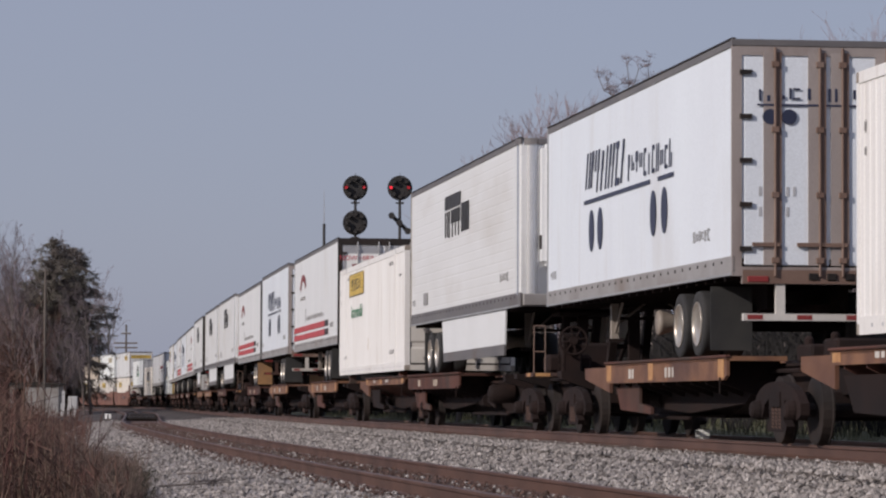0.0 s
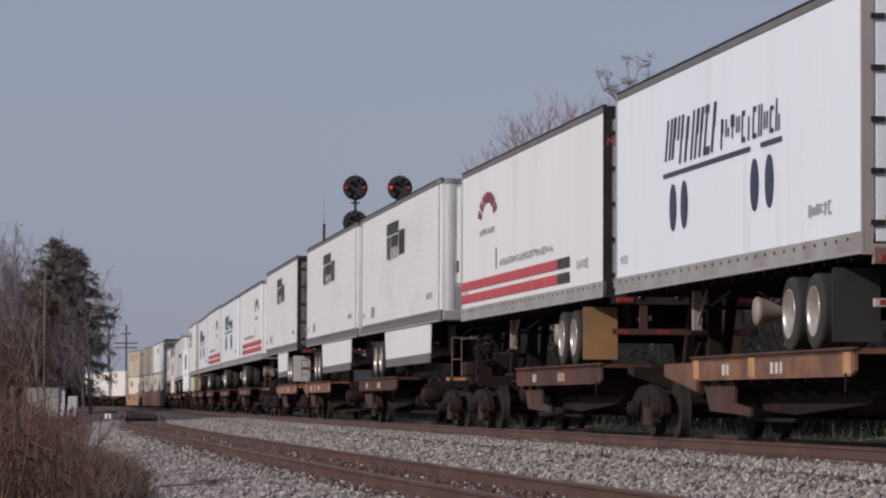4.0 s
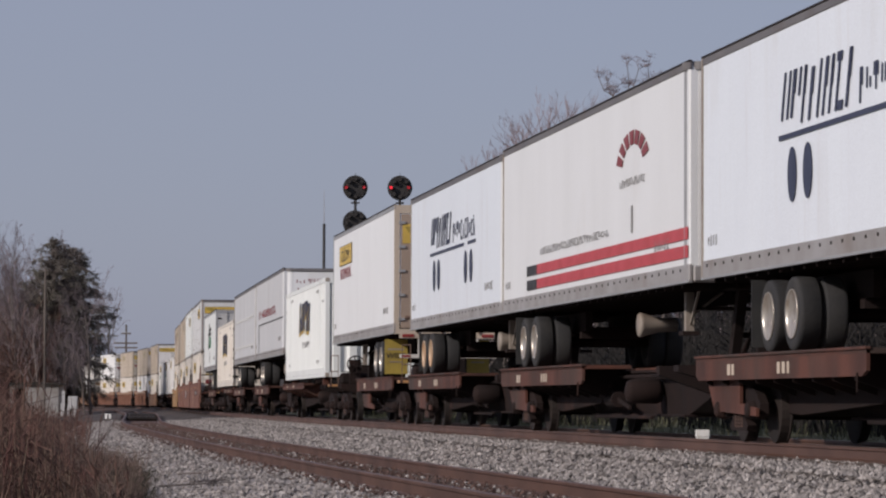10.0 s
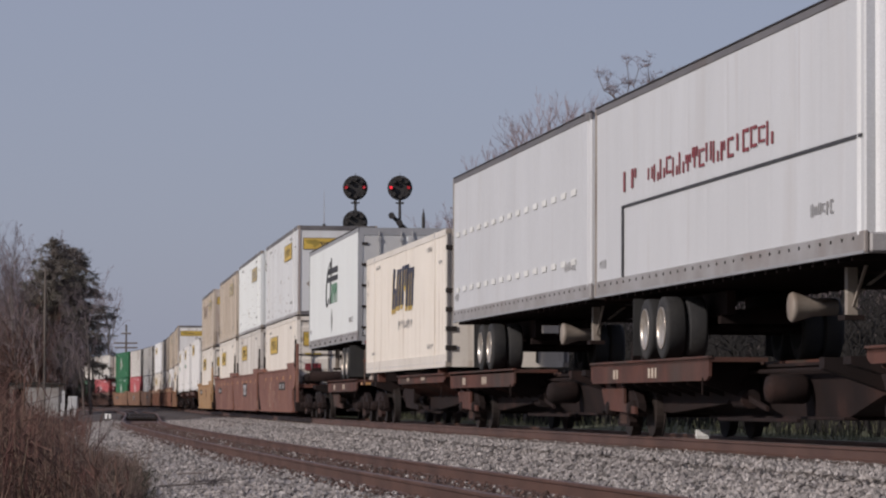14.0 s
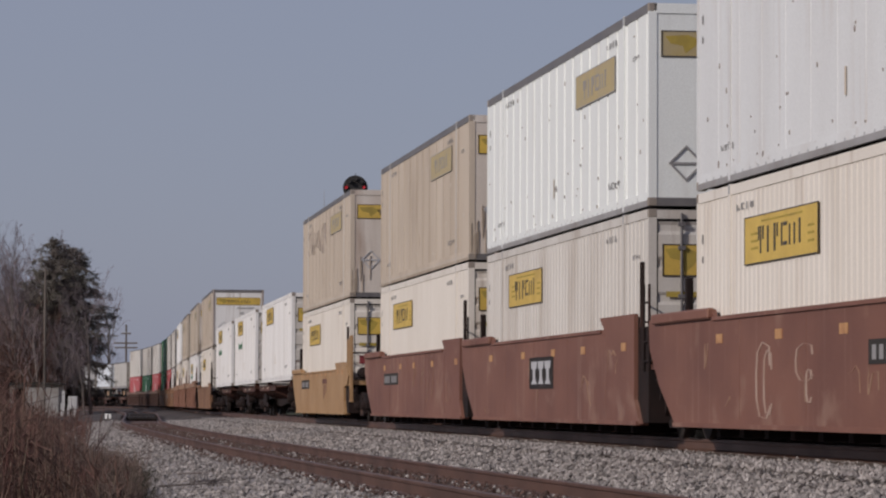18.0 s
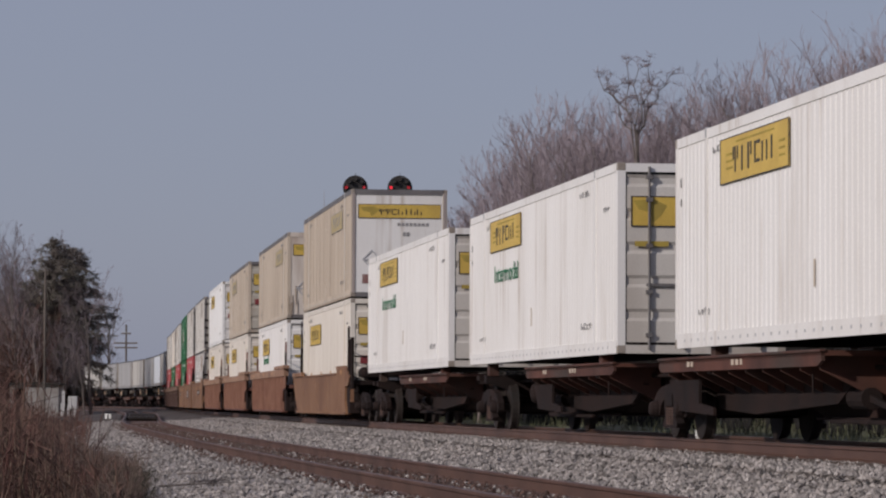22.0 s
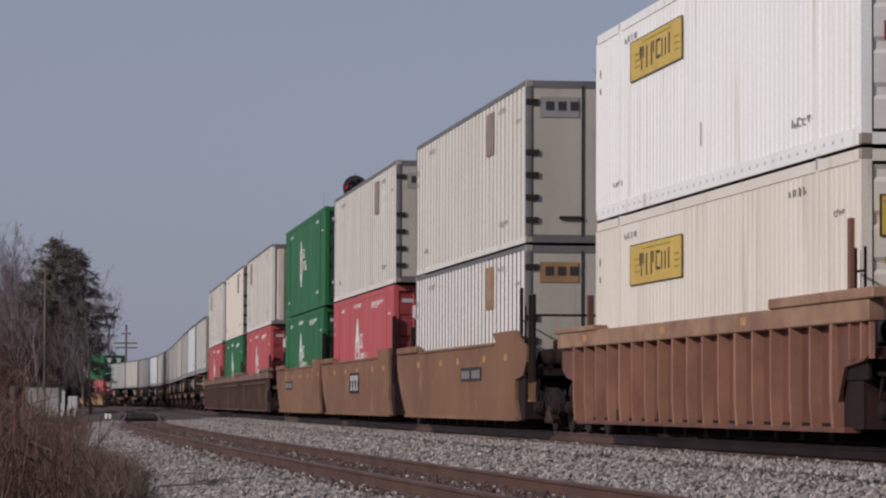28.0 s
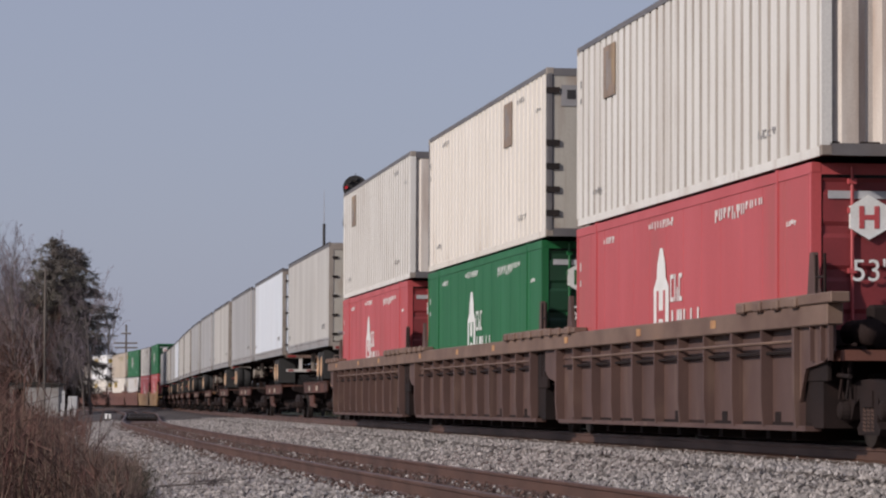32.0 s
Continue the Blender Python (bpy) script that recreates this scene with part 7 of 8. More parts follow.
track_bed()
sweep("rusty_strip", [(-1.05, -0.175), (-0.7, -0.165), (0.7, -0.165), (1.05, -0.175)], LONG, "bedrust", near_o, near_z, "rust-stained stone between the siding rails", closed=False)
RAIL_SHAPE = [(-0.07, -0.18), (0.07, -0.18), (0.07, -0.165), (0.012, -0.14), (0.012, -0.045), (0.036, -0.035), (0.036, -0.005), (0.028, 0.0), (-0.028, 0.0), (-0.036, -0.005), (-0.036, -0.035), (-0.012, -0.045), (-0.012, -0.14), (-0.07, -0.165)]
for sg in (-1, 1):
    sweep("rail", [(a + sg * 0.755, z) for a, z in RAIL_SHAPE], LONG, "railhead", 0.0, None, "worn brown steel rail of the main track")
    sweep("rail_top", [(sg * 0.755 - 0.026, 0.001), (sg * 0.755 - 0.026, 0.003), (sg * 0.755 + 0.026, 0.003), (sg * 0.755 + 0.026, 0.001)], LONG, "shine", 0.0, None, "polished running surface of the main rail")
    sweep("rail", [(a + sg * 0.755, z) for a, z in RAIL_SHAPE], LONG, "railhead", near_o, near_z, "rusty brown rail of the siding")


# ---- woods ----
def bare_tree(name, height, seed, label="bare winter tree with fine purplish twigs", depth=4, stems=1, girth=1.0, least=0.0065, fan=0.55):
    """A trunk that divides into leaders, each set with side branches and fine twigs that turn upwards."""
    rng = random.Random(seed)
    trunk, twig = bmesh.new(), []

    def turned(d, ang):
        axis = d.orthogonal().normalized()
        axis.rotate(Matrix.Rotation(rng.uniform(0, 2 * math.pi), 3, d))
        out = d.copy()
        out.rotate(Matrix.Rotation(ang, 3, axis))
        return out

    def grow(p, d, length, r, level):
        n = (5, 4, 3, 3, 2)[level]
        for k in range(n):
            wander = (0.05, 0.13, 0.17, 0.20, 0.22)[level]
            d = (d + Vector((rng.gauss(0, wander), rng.gauss(0, wander), rng.gauss(0, wander) + (0, 0.10, 0.12, 0.14, 0.1)[level]))).normalized()
            q = p + d * length / n
            ra, rb = r * (1 - 0.6 * k / n), r * (1 - 0.6 * (k + 1) / n)
            if level <= 1:
                tube(trunk, p, q, ra, (7, 5)[level], rb)
            else:
                twig.append((p, q, ra, rb))
            p = q
            if level >= depth or (level == 0 and k < 1):
                continue
            for c in range((2, 1, 1, 1)[level] + (rng.random() < (0.4, 0.7, 0.6, 0.5)[level])):
                share = (1.0 - (0.15, 0.35, 0.45, 0.45)[level] * (k + 1) / n) * rng.uniform(0.75, 1.15)
                grow(p, turned(d, rng.uniform(0.35, 0.35 + fan)), length * (0.66, 0.52, 0.48, 0.5)[level] * share, max(rb * 0.55, 0.008), level + 1)

    root = tagged(new(name), label, "tree", "bare trees")
    for k in range(stems):
        d0 = Vector((rng.uniform(-0.12, 0.12), rng.uniform(-0.12, 0.12), 1)).normalized()
        o = Vector((rng.uniform(-0.9, 0.9), rng.uniform(-0.9, 0.9), 0)) * (stems > 1)
        grow(o + Vector((0, 0, -0.3)), d0, height * 0.55, height * 0.0115 * girth, 0)
    part("trunk", trunk, "bark", root)
    hang("crown", sticks_mesh("crown", twig, "twig", least, least * 0.7), root)
    return root


def sticks_mesh(name, rows, material, least=0.004, least2=0.002):
    """Thin three-sided sticks (from, to, radius, end radius) joined into one mesh."""
    verts, faces = [], []
    for p, q, r, r2 in rows:
        d = (q - p).normalized()
        a = d.orthogonal().normalized()
        c = d.cross(a)
        base = len(verts)
        r, r2 = max(r, least), max(r2, least2)
        for i in range(3):
            t = 2 * math.pi * i / 3
            o = a * math.cos(t) + c * math.sin(t)
            verts += [tuple(p + o * r), tuple(q + o * r2)]
        for i in range(3):
            j = (i + 1) % 3
            faces.append((base + 2 * i, base + 2 * j, base + 2 * j + 1, base + 2 * i + 1))
    me = bpy.data.meshes.new(name)
    me.from_pydata(verts, [], faces)
    me.materials.append(M[material])
    return me


LENS = 6004.0


def by_view(px, depth):
    """Sideways place of a thing px / LENS of its distance off the lens's axis."""
    return px / LENS * depth


TREES = [bare_tree("bare_tree", 14.0, 3), bare_tree("bare_tree", 14.0, 8, fan=0.7), bare_tree("bare_tree", 14.0, 15, fan=0.45), bare_tree("bare_tree", 14.0, 21, fan=0.6), bare_tree("bare_tree", 14.0, 41, depth=3, girth=1.1, least=0.018)]
USED = set()
rng = random.Random(5)


def plant(i, x, y, z, h, turn, slim=0.85):
    m = Matrix.LocRotScale((x, y, z), Euler((0, 0, turn)), None)
    top = TREE_TOP[i]
    k = h / top
    if i in USED:
        ob = copy_thing(TREES[i], m)
    else:
        ob = TREES[i]
        USED.add(i)
        ob.matrix_basis = m
    ob.scale = (k * slim, k * slim, k)
    return ob


TREE_TOP = [max(v.co.z for ch in t.children for v in ch.data.vertices) for t in TREES]
CREST = [(-60, 330), (0, 395), (45, 445), (110, 495), (180, 560), (260, 558), (330, 556), (400, 575), (520, 612), (620, 652), (716, 672), (790, 718), (900, 740)]
crest_x, crest_up = [c[0] for c in CREST], [c[1] for c in CREST]
for row, (d0, step, share) in enumerate(((138, 33, 1.0), (154, 27, 0.97))):
    px = 24 + row * 7
    while px < 860:
        d = d0 + rng.uniform(-5, 5)
        up = float(np.interp(px, crest_x, crest_up)) * share * rng.uniform(0.90, 1.0) * (0.70 if px < 90 else 0.82 if px < 150 else 0.95 if px < 220 else 1.0)
        plant(rng.choice((0, 1, 2, 3, 0, 2, 3)), by_view(px, d), d, -0.3, 0.48 + up * d / LENS + 0.3, rng.uniform(0, 6.28), 0.80)
        px += step * rng.uniform(0.7, 1.3)


def far_woods():
    """The wood behind the first trees, as one mass of stems and twigs."""
    rng = random.Random(77)
    rows = []

    def sprout(p, d, length, r, level):
        q = p + d * length
        if level and (q.z - 0.78) * LENS / q.y > float(np.interp(q.x * LENS / q.y, crest_x, crest_up)) * rng.uniform(0.95, 1.08):
            return
        rows.append((p, q, r, r * 0.6))
        if level >= 4:
            return
        for k in range((7, 5, 4, 3)[level]):
            a = p.lerp(q, rng.uniform(0.35, 1.0))
            nd = (d + Vector((rng.uniform(-1, 1), rng.uniform(-1, 1), rng.uniform(0.1, 1.1))) * 0.75).normalized()
            sprout(a, nd, length * rng.uniform(0.30, 0.52), r * 0.5, level + 1)

    px = 5.0
    while px < 870:
        d = rng.uniform(172, 215)
        up = float(np.interp(px, crest_x, crest_up)) * rng.uniform(0.84, 0.95) * (0.80 if px < 90 else 0.90 if px < 150 else 1.0)
        h = 0.48 + up * d / LENS + 0.3
        sprout(Vector((by_view(px, d), d, -0.3)), Vector((rng.uniform(-0.05, 0.05), 0, 1)).normalized(), h * 0.66, 0.11, 0)
        px += rng.uniform(2.2, 4.6) if px < 450 else rng.uniform(4.0, 8.0)
    ob = new("far_woods", sticks_mesh("far_woods", rows, "hazetwig", 0.0105, 0.008))
    return tagged(ob, "bare purple-brown winter woods on the slope", "trees", "", "stuff")


far_woods()


def crooked_tree(px, d, up, seed):
    """A bare tree whose few thick limbs fan out into an open dome."""
    rng = random.Random(seed)
    root = tagged(new("bare_tree"), "bare winter tree with thick crooked limbs", "tree", "bare trees")
    root.matrix_basis = pose(by_view(px, d), d, -0.3)
    top = 0.48 + up * d / LENS + 0.3
    trunk, twigs = bmesh.new(), []
    tube(trunk, (0.3, 0, 0), (0.1, 0, top * 0.45), 0.13, 8, 0.11)
    tube(trunk, (0.1, 0, top * 0.45), (0.0, 0, top * 0.80), 0.11, 7, 0.07)

    def crooked(p, end, r, n, bend):
        pts = [p.lerp(end, q / n) + Vector((rng.gauss(0, bend), rng.gauss(0, bend), rng.gauss(0, bend) + 0.10 * math.sin(math.pi * q / n))) * (0 < q < n) for q in range(n + 1)]
        return pts, [r * (1 - 0.65 * q / n) for q in range(n + 1)]

    for k in range(7):
        a = k * 2.4 + 2.9
        reach = (1.5, 0.7, 1.7, 0.5, 1.3, 1.6, 0.9)[k]
        start = Vector((0.02, 0, top * (0.79 - 0.04 * (k % 4))))
        tip = Vector((math.cos(a) * reach, math.sin(a) * reach, top * (0.995 - 0.03 * reach)))
        pts, rad = crooked(start, tip, 0.036, 6, 0.12)
        for q in range(6):
            tube(trunk, pts[q], pts[q + 1], rad[q], 6, rad[q + 1])
        for q in range(2, 7):
            for w in range(2):
                out = Vector((rng.uniform(-1, 1), rng.uniform(-1, 1), rng.uniform(-0.15, 0.9))).normalized() * rng.uniform(0.35, 0.8)
                side, sr = crooked(pts[q], pts[q] + out, 0.015, 3, 0.05)
                for v in range(3):
                    twigs.append((side[v], side[v + 1], sr[v], sr[v + 1]))
                    for u in range(5):
                        s1 = side[v].lerp(side[v + 1], rng.random())
                        twigs.append((s1, s1 + Vector((rng.uniform(-1, 1), rng.uniform(-1, 1), rng.uniform(-0.2, 1.0))).normalized() * rng.uniform(0.14, 0.34), 0.008, 0.005))
    part("trunk", trunk, "bark", root)
    hang("crown", sticks_mesh("crown", twigs, "twig", 0.007, 0.005), root)
    return root


crooked_tree(342, 131, 613, 3)
for px, up, d in ((-776, 300, 340), (-754, 308, 345), (-736, 312, 342), (-722, 290, 346), (-765, 240, 336), (-742, 230, 345), (-602, 240, 440), (-618, 232, 446)):
    plant(4, by_view(px, d), d, -0.8, 0.48 + up * d / LENS + 0.8, rng.uniform(0, 6.28), 0.8)
for px, up, d in ((-781, 318, 352), (-760, 324, 350), (-744, 322, 356), (-728, 300, 352), (-772, 262, 340), (-752, 250, 338)):
    plant(1 + int(up) % 3, by_view(px, d), d, -0.8, 0.48 + up * d / LENS + 0.8, rng.uniform(0, 6.28), 0.7)

# unseen trees left of the view, added to shade the far track
for k in range(16):
    d = 180 + k * 15
    plant(4, -d * 0.1325 - rng.uniform(8, 15), d, -0.8, rng.uniform(14, 18), rng.uniform(0, 6.28), 1.0)


# ---- conifer beside the line ----
def conifer(x, y, base, height, seed, low=1.6, wide=1.0):
    """Boughs of their own length, each hung with drooping sprays; bare twigs stand out between them."""
    rng = random.Random(seed)
    root = tagged(new("conifer"), "old brownish-green conifer with ragged drooping boughs", "tree")
    root.matrix_basis = pose(x, y, base)
    t = bmesh.new()
    tube(t, (0, 0, -0.3), (0.1, 0, height * 0.5), 0.36, 9, 0.24)
    tube(t, (0.1, 0, height * 0.5), (0, 0, height * 0.98), 0.24, 7, 0.04)
    part("trunk", t, "bark", root)
    limbs, verts, faces = [], [], []

    def spray(c, k):
        d = Vector((rng.uniform(-1, 1), rng.uniform(-1, 1), rng.uniform(-1.0, 0.45))).normalized() * rng.uniform(0.16, 0.42) * k
        sd = d.orthogonal().normalized()
        sd.rotate(Matrix.Rotation(rng.uniform(0, 6.28), 3, d))
        sd *= rng.uniform(0.02, 0.05)
        b = len(verts)
        verts.extend([tuple(c - sd), tuple(c + sd), tuple(c + d)])
        faces.append((b, b + 1, b + 2))

    z = low
    while z < height * 0.985:
        f = z / height
        reach = 4.4 * (min(1.0, 0.62 + f * 1.2) if f < 0.35 else (1 - f) ** 0.72 * 1.38) + 0.28
        for k in range(rng.randint(3, 4)):
            a = rng.uniform(0, 2 * math.pi)
            r = reach * wide * rng.choice((0.45, 0.7, 0.85, 1.0, 1.0, 1.18))
            lift = rng.uniform(-0.05, 0.30) - (0.15 if f < 0.3 else 0)
            p = Vector((0.05, 0, z))
            mid = p + Vector((math.cos(a) * r * 0.55, math.sin(a) * r * 0.55, r * lift))
            tip = mid + Vector((math.cos(a + 0.25) * r * 0.5, math.sin(a + 0.25) * r * 0.5, r * (lift - 0.22)))
            limbs += [(p, mid, 0.055, 0.035), (mid, tip, 0.035, 0.012)]
            full = rng.random() < 0.93
            for j in range(int((4 + r * 4.5) * (1 if full else 0.25))):
                u = rng.uniform(0.12, 1.0)
                c = p.lerp(mid, u * 2) if u < 0.5 else mid.lerp(tip, u * 2 - 1)
                side = Vector((-math.sin(a), math.cos(a), 0)) * rng.gauss(0, 0.32)
                twig = c + side + Vector((0, 0, -abs(rng.gauss(0, 0.28))))
                limbs.append((c, twig, 0.014, 0.007))
                for q in range(14):
                    spray(c.lerp(twig, rng.random()) + Vector((rng.gauss(0, 0.11), rng.gauss(0, 0.11), rng.gauss(0, 0.11))), 0.85)
            for j in range(3):
                e = tip + Vector((math.cos(a) * 0.5, math.sin(a) * 0.5, rng.uniform(-0.5, 0.7))) * rng.uniform(0.3, 1.1)
                limbs.append((mid.lerp(tip, rng.uniform(0.4, 1)), e, 0.016, 0.007))
        z += rng.uniform(0.16, 0.34)
    hang("limb_work", sticks_mesh("limb_work", limbs, "bark", 0.008, 0.006), root)
    me = bpy.data.meshes.new("foliage")
    me.from_pydata(verts, [], faces)
    me.materials.append(M["needle"])
    hang("foliage", me, root)
    return root


conifer(by_view(-692, 300), 300, -0.8, 15.9, 4, 3.2, 1.05)
conifer(by_view(-656, 305), 305, -0.8, 15.4, 9, 6.2, 0.98)
conifer(by_view(-735, 310), 310, -0.8, 12.0, 12, 1.6, 0.95)
conifer(by_view(-672, 306), 306, -0.8, 13.0, 23, 1.8, 0.9)
for i, (px, d, h) in enumerate(((-622, 296, 12.6), (-648, 290, 11.2), (-745, 288, 16.4), (-766, 292, 15.4), (-715, 284, 10.0), (-668, 280, 8.2), (-632, 286, 8.8))):
    plant(i % 4, by_view(px, d), d, -0.8, h, 1.7 * i, 0.95)


# ---- low growth: brush, weeds, grass ----
def thicket(name, spots, material, label, seed, tall, lean=0.25, kids=3, thick=0.006):
    rng = random.Random(seed)
    rows = []
    for x, y, z, k in spots:
        h = tall * k * rng.uniform(0.6, 1.1)
        p = Vector((x, y, z))
        q = p + Vector((rng.uniform(-lean, lean), rng.uniform(-lean, lean), 1)) * h
        rows.append((p, q, thick, thick * 0.5))
        for j in range(kids):
            a = p.lerp(q, rng.uniform(0.35, 0.95))
            d = Vector((rng.uniform(-1, 1), rng.uniform(-1, 1), rng.uniform(0.2, 1.2))).normalized() * h * rng.uniform(0.12, 0.34)
            rows.append((a, a + d, thick * 0.7, thick * 0.3))
    ob = new(name, sticks_mesh(name, rows, material, thick * 0.3, thick * 0.2))
    return tagged(ob, label, "plants", "", "stuff")


def beside(s, o):
    x, y, _ = on_line(s, o)
    return float(x), float(y)


spots = []
for k in range(620):
    s = 12 + 130 * rng.random() ** 1.5
    reach = rng.random() ** 1.3 * 6.5
    tall = rng.choice((0.6, 0.8, 0.95, 1.05, 1.3))
    for j in range(rng.randint(5, 14)):
        x, y = beside(s + rng.gauss(0, 0.22), near_o(s) - 3.4 - rng.uniform(0, 0.4) - reach + rng.gauss(0, 0.10))
        spots.append((x, y, -0.95, min(1.3, 0.42 + reach * 0.55) * tall))
for k in range(500):
    d = rng.uniform(60, 135)
    px = -790 + 165 * rng.random() ** 1.4
    spots.append((by_view(px, d), d, -0.95, (0.479 - rng.uniform(6, 30) / LENS * d + 0.95) * 0.9))
thicket("weeds", spots, "weed", "tall dead reddish-brown weeds on the bank", 3, 1.12, 0.16, 5, 0.0085)
spots = []
for k in range(1700):
    s = 12 + 110 * rng.random() ** 1.4
    reach = rng.random() ** 1.2 * 6.0
    x, y = beside(s, near_o(s) - 3.2 - rng.uniform(0, 1.0) - reach)
    spots.append((x, y, -0.95, min(1.2, 0.35 + reach * 0.6)))
thicket("dry_grass", spots, "straw", "pale dry grass stalks among the weeds", 4, 1.05, 0.22, 1, 0.008)
spots = []
for k in range(2600):
    s = 22 + 95 * rng.random() ** 1.3
    x, y = beside(s, near_o(s) - 2.9 - 1.5 * rng.random() ** 0.8)
    spots.append((x, y, -0.82 + 0.08 * rng.random(), rng.uniform(0.45, 1.0)))
thicket("dry_fringe", spots, "fringe", "thin purplish dry stems along the ballast edge", 14, 0.62, 0.35, 4, 0.005)
spots = []
for k in range(1500):
    d = rng.uniform(40, 52)
    spots.append((by_view(-575 + rng.gauss(0, 22), d), d, -0.95, rng.uniform(0.4, 0.75)))
thicket("bush", spots, "bushgreen", "low dark tangled bush at the ballast edge", 5, 0.75, 0.5, 4, 0.006)
spots = []
for k in range(150):
    d = rng.uniform(33, 62)
    px = -650 + 100 * rng.random() ** 1.3
    for j in range(9):
        spots.append((by_view(px, d) + rng.gauss(0, 0.10), d + rng.gauss(0, 0.3), -0.93, rng.uniform(0.5, 1.1)))
thicket("dry_shrub", spots, "fringe", "greyish tangled dry shrubs on the bank", 19, 0.62, 0.55, 6, 0.005)
spots = []
for k in range(5500):
    s = 14 + 330 * rng.random() ** 1.25
    o = 9.0 + 4.0 * rng.random()
    x, y = beside(s, o)
    spots.append((x, y, -0.35 + (o - 9.0) * 0.06, rng.uniform(0.5, 1.0)))
thicket("undergrowth", spots, "brush", "dark tangled undergrowth behind the track, shade in its colour", 6, 4.4, 0.3, 6, 0.03)
spots = []
for k in range(2600):
    d = rng.uniform(285, 345)
    px = rng.uniform(-800, -678)
    spots.append((by_view(px, d), d, -0.9, rng.uniform(0.4, 1.0) * (1.7 if px < -715 else 0.9)))
thicket("far_brush", spots, "weed", "brown brush around the far trees", 7, 6.0, 0.3, 6, 0.03)
spots = []
for k in range(3500):
    s = 260 + 330 * rng.random()
    o = 7 + 8 * rng.random()
    x, y = beside(s, o)
    spots.append((x, y, -0.9, rng.uniform(0.5, 1.1)))
thicket("far_undergrowth", spots, "brush", "dark brush behind the far curve of the track, shade in its colour", 16, 3.4, 0.35, 5, 0.05)
spots = []
for k in range(10000):
    s = 15 + 190 * rng.random() ** 1.3
    o = 3.3 + 11 * rng.random() ** 1.5
    x, y = beside(s, o)
    spots.append((x, y, -0.85 + max(0.0, o - 3.6) * 0.10, rng.uniform(0.5, 1.2)))
thicket("verge_grass", spots, "green", "short green grass behind the track", 8, 0.42, 0.5, 2, 0.011)


# ---- loose stone ----
def stones(name, count, place, size, material, label, seed):
    g = np.random.default_rng(seed)
    octa = np.array([(1, 0, 0), (0, 1, 0), (-1, 0, 0), (0, -1, 0), (0, 0, 1), (0, 0, -1)], float)
    tri = np.array([(0, 1, 4), (1, 2, 4), (2, 3, 4), (3, 0, 4), (1, 0, 5), (2, 1, 5), (3, 2, 5), (0, 3, 5)])
    c = place(g, count)
    n = len(c)
    r = size * g.uniform(0.55, 1.25, (n, 1, 1)) * g.uniform(0.6, 1.2, (n, 6, 1))
    ang = g.uniform(0, 6.283, n)
    v = octa[None] * r * np.array([1.0, 0.85, 0.75])
    v = v + g.uniform(-0.25, 0.25, v.shape) * size
    ca, sa = np.cos(ang)[:, None], np.sin(ang)[:, None]
    x, y = v[..., 0] * ca - v[..., 1] * sa, v[..., 0] * sa + v[..., 1] * ca
    pts = np.stack([x, y, v[..., 2]], -1) + c[:, None]
    faces = (tri[None] + (np.arange(n) * 6)[:, None, None]).reshape(-1, 3)
    me = bpy.data.meshes.new(name)
    me.from_pydata(pts.reshape(-1, 3).tolist(), [], faces.tolist())
    me.materials.append(M[material])
    return tagged(new(name, me), label, "stones", "", "stuff")


def spread_between(g, n):
    s = 4 + 125 * g.random(n) ** 1.7
    no, nz = siding(s)
    o = np.where(g.random(n) < 0.62, no + 0.85 + g.random(n) * (-2.35 - no), no - 0.85 - 3.4 * g.random(n) ** 0.9)
    x, y, _ = on_line(s, o)
    rel = o - no
    z = np.where(rel > 0, np.interp(rel, [0.8, 1.5, 2.2, 3.2, 4.2], [0, 1, 2, 3, 4]), 0)
    low = np.where(rel < 0, nz + np.interp(-rel, [0.8, 1.3, 1.9, 3.0, 5.0], [-0.18, -0.18, -0.23, -0.46, -0.64]), nz - 0.17 + np.clip((rel - 1.5) / 2.0, 0, 1) * (-0.24 - (nz - 0.17)))
    return np.stack([x, y, low + g.random(n) * 0.03], -1)


def spread_rails(g, n):
    s = 4 + 110 * g.random(n) ** 1.6
    no, nz = siding(s)
    x, y, _ = on_line(s, no + g.uniform(-1.15, 1.05, n))
    return np.stack([x, y, nz - 0.165 + g.random(n) * 0.02], -1)


def spread_main(g, n):
    s = 8 + 120 * g.random(n) ** 1.6
    x, y, _ = on_line(s, -0.86 - 1.8 * g.random(n) ** 1.2)
    return np.stack([x, y, -0.215 + g.random(n) * 0.03], -1)


stones("loose_ballast", 46000, spread_between, 0.042, "stone", "loose grey crushed stone beside the tracks", 1)
stones("rusty_ballast", 9000, spread_rails, 0.036, "ruststone", "rust-stained stone around the siding rails", 2)
stones("strewn_ballast", 1400, spread_rails, 0.034, "stone", "pale stones strewn between the siding rails", 6)
stones("main_ballast", 14000, spread_main, 0.042, "stone", "grey crushed stone at the main track's edge", 3)

# sticks and odd pieces on the stones
def lying_stick(px, up, length, turn, z=-0.55, r=0.012):
    d = (0.479 - z) * LENS / up
    x, y = by_view(px, d), d
    a = Vector((x, y, z + 0.02))
    dirv = Vector((math.cos(turn), math.sin(turn), 0.05))
    b = a + dirv * length * 0.55
    c = b + Vector((math.cos(turn + 0.25), math.sin(turn + 0.25), 0.04)) * length * 0.45
    bm = tube(bmesh.new(), a, b, r, 6, r * 0.8)
    tube(bm, b, c, r * 0.8, 6, r * 0.4)
    tube(bm, b, b + Vector((math.cos(turn + 0.8), math.sin(turn + 0.8), 0.1)) * length * 0.25, r * 0.5, 5, r * 0.3)
    return tagged(part("fallen_stick", bm, "bark"), "thin dead stick lying on the ballast", "stick", "fallen sticks")


